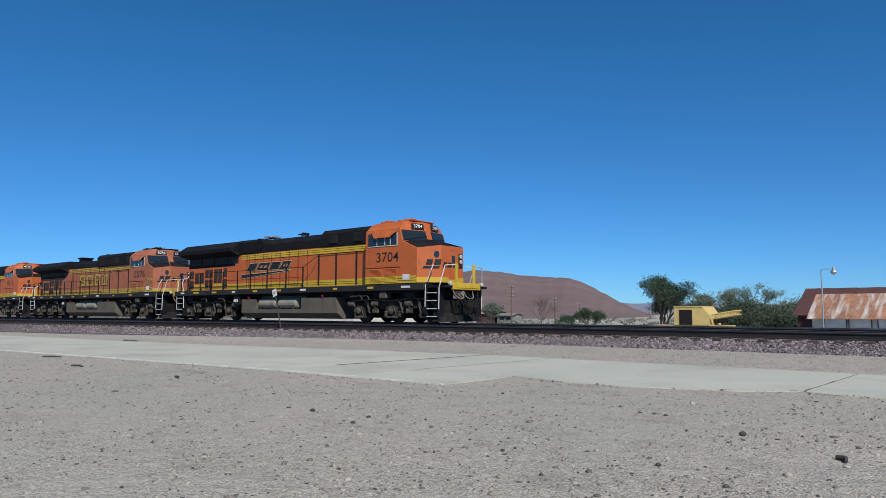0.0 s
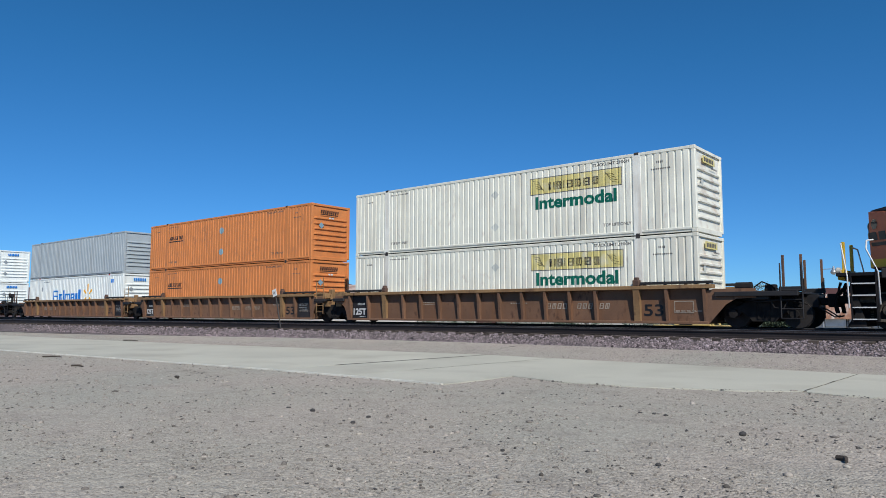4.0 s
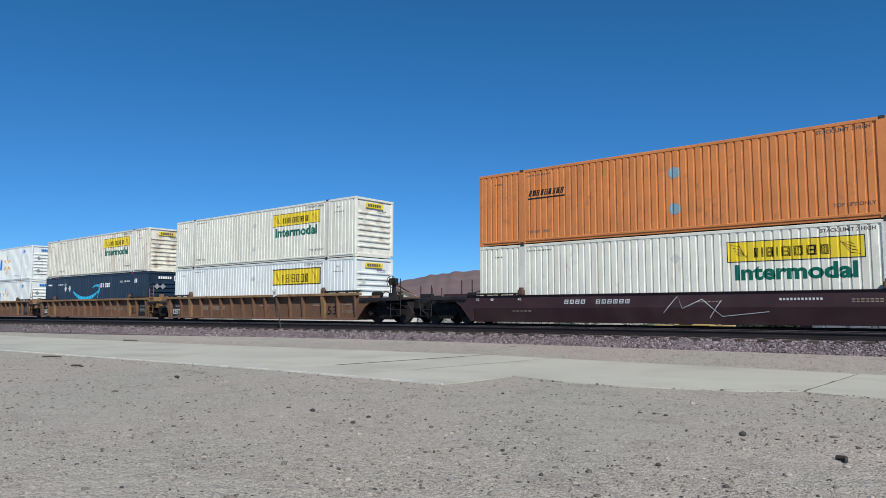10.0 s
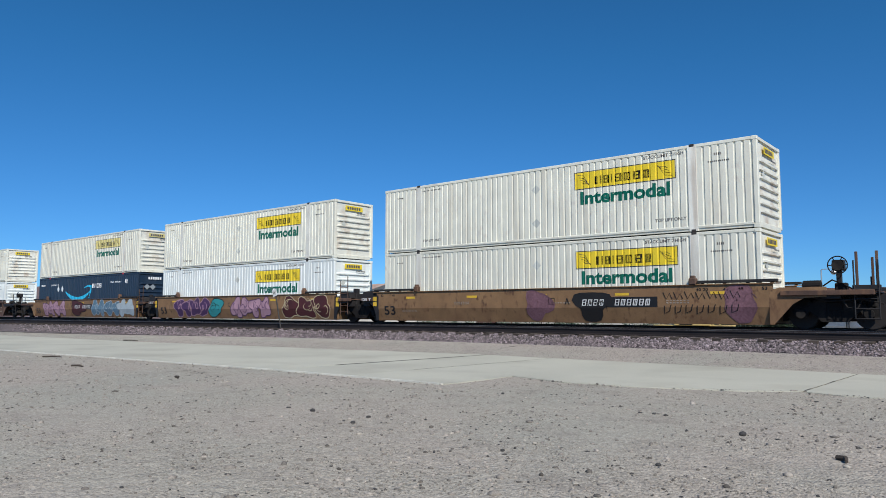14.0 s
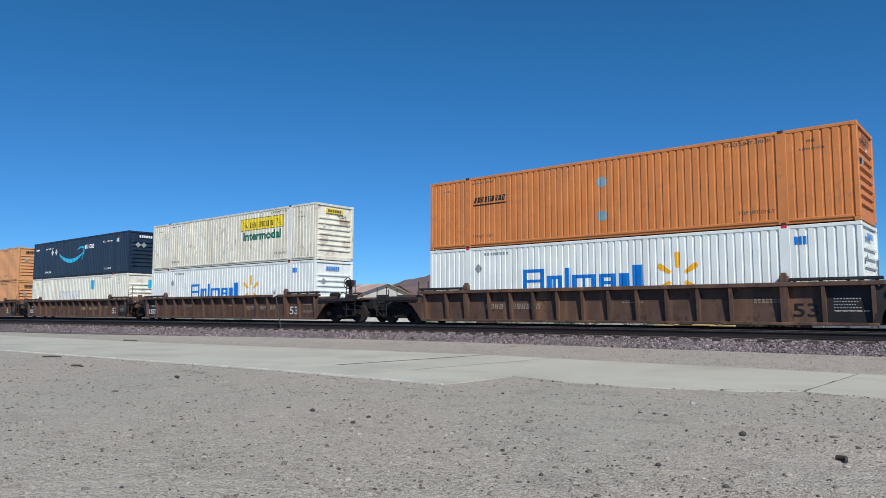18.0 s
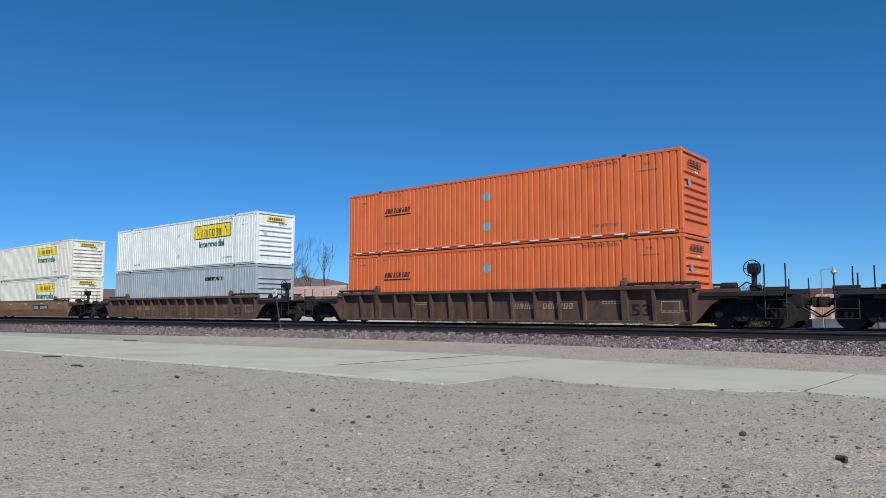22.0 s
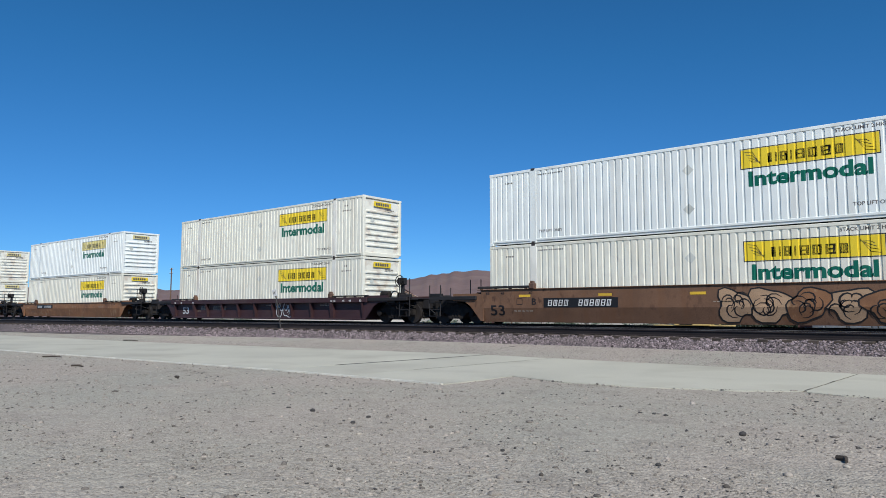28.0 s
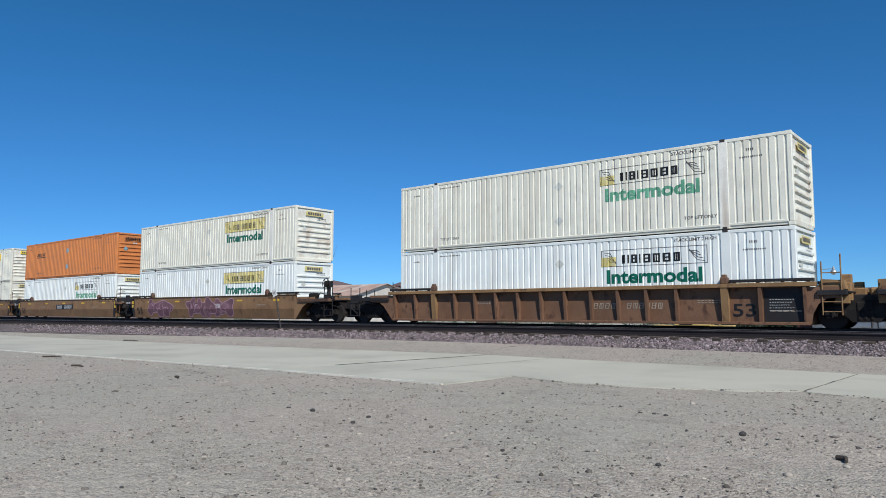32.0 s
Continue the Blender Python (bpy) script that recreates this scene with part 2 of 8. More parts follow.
    "brown_wall": surface("dark_red_brown_cladding", (0.085, 0.036, 0.032), 0.8, var=0.15),
    "pale_wall": surface("pale_painted_wall", (0.52, 0.50, 0.45), 0.85, var=0.1, dirt=(0.3, 0.27, 0.22)),
    "drab_wall": surface("drab_grey_siding", (0.20, 0.195, 0.17), 0.9, var=0.15, dirt=(0.12, 0.10, 0.08)),
    "rust_roof": surface("rusted_corrugated_roof", (0.30, 0.150, 0.090), 0.8, 0.0, var=0.25, scale=1.6, dirt=(0.56, 0.52, 0.47), dirt_amount=1.0, dirt_scale=0.9, streak=(2.2, 0.28, 0.28), island=0.15),
    "pink_roof": surface("faded_rust_pink_roof", (0.42, 0.29, 0.23), 0.8, 0.0, var=0.2, scale=0.6, dirt=(0.55, 0.50, 0.44), dirt_amount=0.9, dirt_scale=0.5),
}


def gritty_soil(name, base, warm, cool, dark):
    """Dry gravelly soil: warm and grey patches, trodden stains, grit of many sizes and a lumpy relief."""
    m = bpy.data.materials.new(name)
    m.use_nodes = True
    N, L = m.node_tree.nodes, m.node_tree.links
    bsdf = N["Principled BSDF"]
    bsdf.inputs["Roughness"].default_value = 0.97
    bsdf.inputs["Specular IOR Level"].default_value = 0.15
    tc = N.new("ShaderNodeTexCoord")

    def noise_at(scale, detail, rough=0.55):
        n = N.new("ShaderNodeTexNoise")
        n.inputs["Scale"].default_value, n.inputs["Detail"].default_value, n.inputs["Roughness"].default_value = scale, detail, rough
        L.new(tc.outputs["Object"], n.inputs["Vector"])
        return n.outputs["Fac"]

    def ranged(src, lo, hi, a, b):
        r = N.new("ShaderNodeMapRange")
        for key, v in (("From Min", lo), ("From Max", hi), ("To Min", a), ("To Max", b)):
            r.inputs[key].default_value = v
        L.new(src, r.inputs["Value"])
        return r.outputs[0]

    def blend(fac, a, colour):
        x = N.new("ShaderNodeMix")
        x.data_type = "RGBA"
        L.new(fac, x.inputs["Factor"])
        if isinstance(a, tuple):
            x.inputs["A"].default_value = (*a, 1)
        else:
            L.new(a, x.inputs["A"])
        x.inputs["B"].default_value = (*colour, 1)
        return x.outputs["Result"]

    col = blend(ranged(noise_at(0.35, 3.0), 0.42, 0.62, 0.0, 1.0), base, warm)
    col = blend(ranged(noise_at(0.22, 2.0), 0.50, 0.66, 0.0, 0.8), col, cool)
    col = blend(ranged(noise_at(1.4, 6.0, 0.65), 0.54, 0.72, 0.0, 0.55), col, dark)
    col = blend(ranged(noise_at(16.0, 4.0, 0.7), 0.55, 0.72, 0.0, 0.55), col, dark)
    grit = []
    for scale in (38.0, 85.0):
        v = N.new("ShaderNodeTexVoronoi")
        v.inputs["Scale"].default_value = scale
        L.new(tc.outputs["Object"], v.inputs["Vector"])
        sep = N.new("ShaderNodeSeparateColor")
        L.new(v.outputs["Color"], sep.inputs[0])
        grit.append((v.outputs["Distance"], sep.outputs[0]))
    k = N.new("ShaderNodeMath")
    k.operation = "MULTIPLY"
    L.new(ranged(grit[0][1], 0.0, 1.0, 0.87, 1.13), k.inputs[0])
    L.new(ranged(grit[1][1], 0.0, 1.0, 0.80, 1.20), k.inputs[1])
    out = N.new("ShaderNodeVectorMath")
    out.operation = "SCALE"
    L.new(col, out.inputs[0])
    L.new(k.outputs[0], out.inputs["Scale"])
    L.new(out.outputs[0], bsdf.inputs["Base Color"])
    h1 = N.new("ShaderNodeMath")
    h1.operation = "MULTIPLY_ADD"
    L.new(noise_at(7.0, 5.0, 0.6), h1.inputs[0])
    h1.inputs[1].default_value = 2.4
    L.new(ranged(grit[0][0], 0.0, 0.6, 0.55, 0.0), h1.inputs[2])
    h2 = N.new("ShaderNodeMath")
    h2.operation = "MULTIPLY_ADD"
    L.new(noise_at(55.0, 3.0), h2.inputs[0])
    h2.inputs[1].default_value = 0.6
    L.new(h1.outputs[0], h2.inputs[2])
    bp = N.new("ShaderNodeBump")
    bp.inputs["Strength"].default_value, bp.inputs["Distance"].default_value = 1.0, 0.016
    L.new(h2.outputs[0], bp.inputs["Height"])
    L.new(bp.outputs[0], bsdf.inputs["Normal"])
    return m


M["soil"] = gritty_soil("pale_gravelly_soil", (0.382, 0.353, 0.296), (0.398, 0.354, 0.300), (0.352, 0.343, 0.290), (0.225, 0.205, 0.174))


# ---- mesh helpers ----
def box(bm, x0, x1, y0, y1, z0, z1, bevel=0.0):
    vs = [bm.verts.new(p) for p in ((x0, y0, z0), (x1, y0, z0), (x1, y1, z0), (x0, y1, z0), (x0, y0, z1), (x1, y0, z1), (x1, y1, z1), (x0, y1, z1))]
    fs = [bm.faces.new([vs[i] for i in q]) for q in ((3, 2, 1, 0), (4, 5, 6, 7), (0, 1, 5, 4), (1, 2, 6, 5), (2, 3, 7, 6), (3, 0, 4, 7))]
    if bevel:
        es = {e for f in fs for e in f.edges}
        bmesh.ops.bevel(bm, geom=list(es), offset=bevel, segments=1, affect="EDGES")
    return bm


def prism(bm, pts, a0, a1, axis="y"):
    """A closed outline of (x, z) pushed from y = a0 to a1; axis 'x': an outline of (y, z) pushed along x; 'z': (x, y) pushed up."""
    def at(p, a):
        return {"y": (p[0], a, p[1]), "x": (a, p[0], p[1]), "z": (p[0], p[1], a)}[axis]
    A, B = [bm.verts.new(at(p, a0)) for p in pts], [bm.verts.new(at(p, a1)) for p in pts]
    n = len(pts)
    fs = [bm.faces.new(A), bm.faces.new(B[::-1])]
    fs += [bm.faces.new((A[(i + 1) % n], A[i], B[i], B[(i + 1) % n])) for i in range(n)]
    bmesh.ops.recalc_face_normals(bm, faces=fs)
    return bm


def rod(bm, p0, p1, r, seg=6, r1=None):
    """A round bar from p0 to p1, tapering to r1."""
    p0, p1 = Vector(p0), Vector(p1)
    r1 = r if r1 is None else r1
    way = (p1 - p0).normalized()
    side = way.cross(Vector((0, 0, 1)) if abs(way.z) < 0.9 else Vector((1, 0, 0))).normalized()
    up = way.cross(side)
    rings = []
    for p, q in ((p0, r), (p1, r1)):
        rings.append([bm.verts.new(p + side * q * math.cos(2 * math.pi * i / seg) + up * q * math.sin(2 * math.pi * i / seg)) for i in range(seg)])
    a, b = rings
    fs = [bm.faces.new((a[i], a[(i + 1) % seg], b[(i + 1) % seg], b[i])) for i in range(seg)]
    fs += [bm.faces.new(a[::-1]), bm.faces.new(b)]
    bmesh.ops.recalc_face_normals(bm, faces=fs)
    return bm


def pipe(bm, pts, r, seg=6):
    for p, q in zip(pts, pts[1:]):
        rod(bm, p, q, r, seg)
    return bm


def lathe(bm, profile, centre, axis="y", seg=20):
    """Turns (distance along the axis, radius) round an axis through centre."""
    c = Vector(centre)
    def at(d, r, a):
        u, v = r * math.cos(a), r * math.sin(a)
        return c + Vector({"y": (u, d, v), "x": (d, u, v), "z": (u, v, d)}[axis])
    rings = [[bm.verts.new(at(d, max(r, 1e-4), 2 * math.pi * i / seg)) for i in range(seg)] for d, r in profile]
    fs = [bm.faces.new((a[i], a[(i + 1) % seg], b[(i + 1) % seg], b[i])) for a, b in zip(rings, rings[1:]) for i in range(seg)]
    fs += [bm.faces.new(rings[0]), bm.faces.new(rings[-1])]
    bmesh.ops.recalc_face_normals(bm, faces=fs)
    return bm


def ring(bm, centre, r, t, axis="x", seg=18, spokes=4):
    """A hand wheel: a rim with spokes."""
    c = Vector(centre)
    def at(a, rr):
        u, v = rr * math.cos(a), rr * math.sin(a)
        return c + Vector((0, u, v) if axis == "x" else (u, 0, v))
    loops = []
    for i in range(seg):
        a = 2 * math.pi * i / seg
        side = Vector((1, 0, 0) if axis == "x" else (0, 1, 0))
        out = (at(a, 1.0) - c).normalized()
        loops.append([bm.verts.new(at(a, r) + side * t * math.cos(k * 1.2566) + out * t * math.sin(k * 1.2566)) for k in range(5)])
    for i in range(seg):
        p, q = loops[i], loops[(i + 1) % seg]
        for k in range(5):
            bm.faces.new((p[k], p[(k + 1) % 5], q[(k + 1) % 5], q[k]))
    for i in range(spokes):
        rod(bm, c, at(2 * math.pi * i / spokes, r), t * 0.8, 5)
    return bm


def finish(bm, name, material):
    me = bpy.data.meshes.new(name)
    bm.to_mesh(me)
    bm.free()
    me.materials.append(material)
    return me


def part(name, data, material, parent, label="", at=None):
    """One mesh object under a thing or a part. data: a bmesh, or a mesh that alike parts share."""
    me = finish(data, name, material) if isinstance(data, bmesh.types.BMesh) else data
    ob = new(name, me)
    ob.parent = parent
    if at is not None:
        ob.matrix_basis = at
    if label:
        ob["label"] = label
    return ob


STORE = {}


def shared(key, material, build):
    """The mesh that build(bm) makes, made once for each key and material."""
    k = (key, material.name)
    if k not in STORE:
        bm = bmesh.new()
        build(bm)
        STORE[k] = finish(bm, key, material)
    return STORE[k]


def thing(name, label, category, group="", at=None, kind=""):
    ob = new(name)
    if at is not None:
        ob.matrix_basis = at
    return tagged(ob, label, category, group, kind)


# ---- flat lettering and signs, laid on a side that need not be flat ----
def word(text, x0, x1, z0, height=None, bold=0.014):
    """Readable writing between x0 and x1 with its foot at z0, in the plane y = 0, seen from -y."""
    key = ("word", text, bold)
    if key not in STORE:
        cu = bpy.data.curves.new("lettering", "FONT")
        cu.body = text
        cu.size = 1.0
        cu.resolution_u = 3
        cu.offset = bold
        tmp = new("lettering", cu)
        dg = bpy.context.evaluated_depsgraph_get()
        me = bpy.data.meshes.new_from_object(tmp.evaluated_get(dg))
        bpy.data.objects.remove(tmp)
        co = np.empty(len(me.vertices) * 3)
        me.vertices.foreach_get("co", co)
        STORE[key] = (co.reshape(-1, 3), [tuple(p.vertices) for p in me.polygons])
    co, polys = STORE[key]
    lo, hi = co[:, :2].min(0), co[:, :2].max(0)
    s = (x1 - x0) / (hi[0] - lo[0])
    sz = s if height is None else height / (hi[1] - min(lo[1], 0))
    bm = bmesh.new()
    vs = [bm.verts.new((x0 + (p[0] - lo[0]) * s, 0, z0 + p[1] * sz)) for p in co]
    for q in polys:
        try:
            bm.faces.new([vs[i] for i in q])
        except ValueError:
            pass
    return bm


def bars(x0, x1, z0, z1, n, gap=0.22, seed=0, slant=0.0, tall=()):
    """A row of plain bars that stands for a name: n blocks between x0 and x1."""
    bm = bmesh.new()
    rng = random.Random(seed)
    w = (x1 - x0) / n
    for i in range(n):
        a, b = x0 + i * w, x0 + (i + 1 - gap) * w
        top = z1 if (not tall or i in tall) else z0 + (z1 - z0) * 0.72
        k = slant * (top - z0)
        c = 0.16 * w if rng.random() < 0.6 else 0.02 * w
        vs = [bm.verts.new(p) for p in ((a + c, 0, z0), (b, 0, z0), (b + k, 0, top - c), (b + k - c, 0, top), (a + k, 0, top), (a, 0, z0 + c))]
        bm.faces.new(vs)
    return bm


def hollow(x0, x1, z0, z1, n, gap, t, slant=0.0, tall=(), grow=0.0, widths=()):
    """A row of plain hollow blocks that stands for a name: each a slanted frame with strokes t wide."""
    bm = bmesh.new()
    widths = widths or (1.0,) * n
    unit, x = (x1 - x0) / sum(widths), x0
    for i, k in enumerate(widths):
        a, b = x - grow, x + (k - gap) * unit + grow
        x += k * unit
        lo, hi = z0 - grow, (z1 if (not tall or i in tall) else z0 + (z1 - z0) * 0.70) + grow
        q = t + 2 * grow
        def at(u, z):
            return bm.verts.new((u + slant * (z - z0), 0, z))
        if b - a < 2.6 * q:
            bm.faces.new((at(a, lo), at(b, lo), at(b, hi), at(a, hi)))
            continue
        mid = (lo + hi) / 2
        cells = [(a, a + q, lo, hi), (b - q, b, lo, hi), (a + q, b - q, hi - q * 0.7, hi), (a + q, b - q, lo, lo + q * 0.7)]
        if i % 2 == 0:
            cells.append((a + q, b - q, mid - q * 0.3, mid + q * 0.3))
        else:
            cells.append(((a + b) / 2 - q * 0.3, (a + b) / 2 + q * 0.3, lo + q * 0.7, hi - q * 0.7))
        for u0, u1, w0, w1 in cells:
            bm.faces.new((at(u0, w0), at(u1, w0), at(u1, w1), at(u0, w1)))
    return bm


def merged(items):
    """Several flat paintings as one."""
    bm = bmesh.new()
    for q in items:
        me = bpy.data.meshes.new("t")
        q.to_mesh(me)
        q.free()
        bm.from_mesh(me)
        bpy.data.meshes.remove(me)
    return bm


def slabs(x0, x1, z0, z1, n, gap, slant, grow=0.0):
    """Plain slanted blocks in a row, that stand for a name."""
    bm = bmesh.new()
    w = (x1 - x0) / n
    for i in range(n):
        a, b = x0 + i * w - grow, x0 + (i + 1 - gap) * w + grow
        lo, hi = z0 - grow, z1 + grow
        bm.faces.new([bm.verts.new(p) for p in ((a, 0, lo), (b, 0, lo), (b + slant * (hi - lo), 0, hi), (a + slant * (hi - lo), 0, hi))])
    return bm


def panel(x0, x1, z0, z1):
    bm = bmesh.new()
    bm.faces.new([bm.verts.new(p) for p in ((x0, 0, z0), (x1, 0, z0), (x1, 0, z1), (x0, 0, z1))])
    return bm


def outline(x0, x1, z0, z1, t):
    bm = bmesh.new()
    for a, b, c, d in ((x0, x1, z0, z0 + t), (x0, x1, z1 - t, z1), (x0, x0 + t, z0 + t, z1 - t), (x1 - t, x1, z0 + t, z1 - t)):
        bm.faces.new([bm.verts.new(p) for p in ((a, 0, c), (b, 0, c), (b, 0, d), (a, 0, d))])
    return bm


def diamond(x, z, r):
    bm = bmesh.new()
    bm.faces.new([bm.verts.new(p) for p in ((x, 0, z - r), (x + r, 0, z), (x, 0, z + r), (x - r, 0, z))])
    return bm


def ribbon(bm, pts, width):
    """A painted stroke through points (x, z); width is a number or a rule of 0..1."""
    n = len(pts)
    left, right = [], []
    for i, p in enumerate(pts):
        a, b = pts[max(i - 1, 0)], pts[min(i + 1, n - 1)]
        dx, dz = b[0] - a[0], b[1] - a[1]
        k = math.hypot(dx, dz) or 1.0
        w = (width(i / (n - 1)) if callable(width) else width) / 2
        left.append(bm.verts.new((p[0] - dz / k * w, 0, p[1] + dx / k * w)))
        right.append(bm.verts.new((p[0] + dz / k * w, 0, p[1] - dx / k * w)))
    for i in range(n - 1):
        bm.faces.new((right[i], right[i + 1], left[i + 1], left[i]))
    return bm


def spark(x, z, rx, rz):
    """Six rounded rays round a point."""
    bm = bmesh.new()
    for i in range(6):
        a = math.pi / 2 + i * math.pi / 3
        c, s = math.cos(a), math.sin(a)
        vs = []
        for u, w in ((0.36, 0.045), (0.40, 0.075), (0.90, 0.12), (0.98, 0.08), (0.98, -0.08), (0.90, -0.12), (0.40, -0.075), (0.36, -0.045)):
            vs.append(bm.verts.new((x + (c * u - s * w) * rx, 0, z + (s * u + c * w) * rz)))
        bm.faces.new(vs)
    return bm


def smile(x0, x1, z_end, z_low):
    """A curved stroke that swells in the middle, with a hooked tip."""
    bm = bmesh.new()
    n = 22
    pts = [(x0 + (x1 - x0) * i / n, z_end - (z_end - z_low) * math.sin(math.pi * i / n) ** 0.8) for i in range(n + 1)]
    ribbon(bm, pts, lambda u: 0.05 + 0.26 * math.sin(math.pi * min(1, u * 0.94 + 0.05)) ** 0.8)
    ribbon(bm, [(x1 - 1.05, z_end + 0.20), (x1 - 0.55, z_end + 0.34), (x1 + 0.05, z_end + 0.32), (x1 + 0.08, z_end + 0.1), (x1 - 0.05, z_end - 0.25), (x1 - 0.22, z_end - 0.55)], lambda u: 0.05 + 0.13 * math.sin(math.pi * u))
    return bm


def lay(bm, surf, cuts_x=(), cuts_z=(), off=0.004):
    """Bends a flat painting in y = 0 onto the surface y = surf(x, z), just proud of it."""
    if bm.verts:
        lo = min(v.co.x for v in bm.verts)
        hi = max(v.co.x for v in bm.verts)
        for x in cuts_x:
            if lo < x < hi:
                bmesh.ops.bisect_plane(bm, geom=list(bm.verts) + list(bm.edges) + list(bm.faces), plane_co=(x, 0, 0), plane_no=(1, 0, 0), dist=1e-5)
        lo = min(v.co.z for v in bm.verts)
        hi = max(v.co.z for v in bm.verts)
        for z in cuts_z:
            if lo < z < hi:
                bmesh.ops.bisect_plane(bm, geom=list(bm.verts) + list(bm.edges) + list(bm.faces), plane_co=(0, 0, z), plane_no=(0, 0, 1), dist=1e-5)
        for v in bm.verts:
            v.co.y = surf(v.co.x, v.co.z) - off
        for f in bm.faces:
            f.normal_update()
            if f.normal.y > 0:
                f.normal_flip()
    return bm


# ---- 53-foot containers: origin in the middle of the floor's underside, the seen side at -y, the seen end at +x ----
CL, CW, CH = 8.077, 1.295, 2.896
WAVES, WAVE_A, WAVE_B, DEEP = 46, -5.88, 5.88, 0.027


def wave_marks():
    """Where the corrugated sheet turns: outer flats, slopes and inner flats; flat beside the lifting posts."""
    marks = []
    for a, b, n in ((-CL + 0.14, -6.18, 7), (WAVE_A, WAVE_B, WAVES), (6.18, CL - 0.14, 7)):
        p = (b - a) / n
        for i in range(n):
            x = a + i * p
            marks += [(x, 0.0), (x + 0.66 * p, 0.0), (x + 0.73 * p, DEEP), (x + 0.92 * p, DEEP)]
        marks.append((b, 0.0))
    return marks


MARKS = wave_marks()
MARK_X = [m[0] for m in MARKS]
MARK_Y = [m[1] for m in MARKS]


def side_y(x, z):
    return -CW + 0.012 + float(np.interp(x, MARK_X, MARK_Y))


def corrugated_side(s):
    def build(bm):
        rows = []
        for z in (0.19, CH - 0.11):
            rows.append([bm.verts.new((x, s * (CW - 0.012 - y), z)) for x, y in MARKS])
        a, b = rows
        for i in range(len(a) - 1):
            f = bm.faces.new((a[i], a[i + 1], b[i + 1], b[i]))
            if s > 0:
                f.normal_flip()
    return build


def end_face(bm):
    """The closed end: a sheet with horizontal pressed ribs."""
    zs = [(0.18, 0.0), (0.46, 0.0)]
    for i in range(7):
        z = 0.48 + i * 0.27
        zs += [(z, 0.0), (z + 0.03, 0.062), (z + 0.09, 0.062), (z + 0.12, 0.0)]
    zs += [(CH - 0.10, 0.0)]
    cols = [[bm.verts.new((CL - 0.06 + d, y, z)) for z, d in zs] for y in (-CW + 0.13, -CW + 0.32, CW - 0.32, CW - 0.13)]
    for k in (0, -1):
        for v in cols[k]:
            v.co.x = CL - 0.06
    for a, b in zip(cols, cols[1:]):
        for i in range(len(zs) - 1):
            bm.faces.new((a[i], b[i], b[i + 1], a[i + 1]))


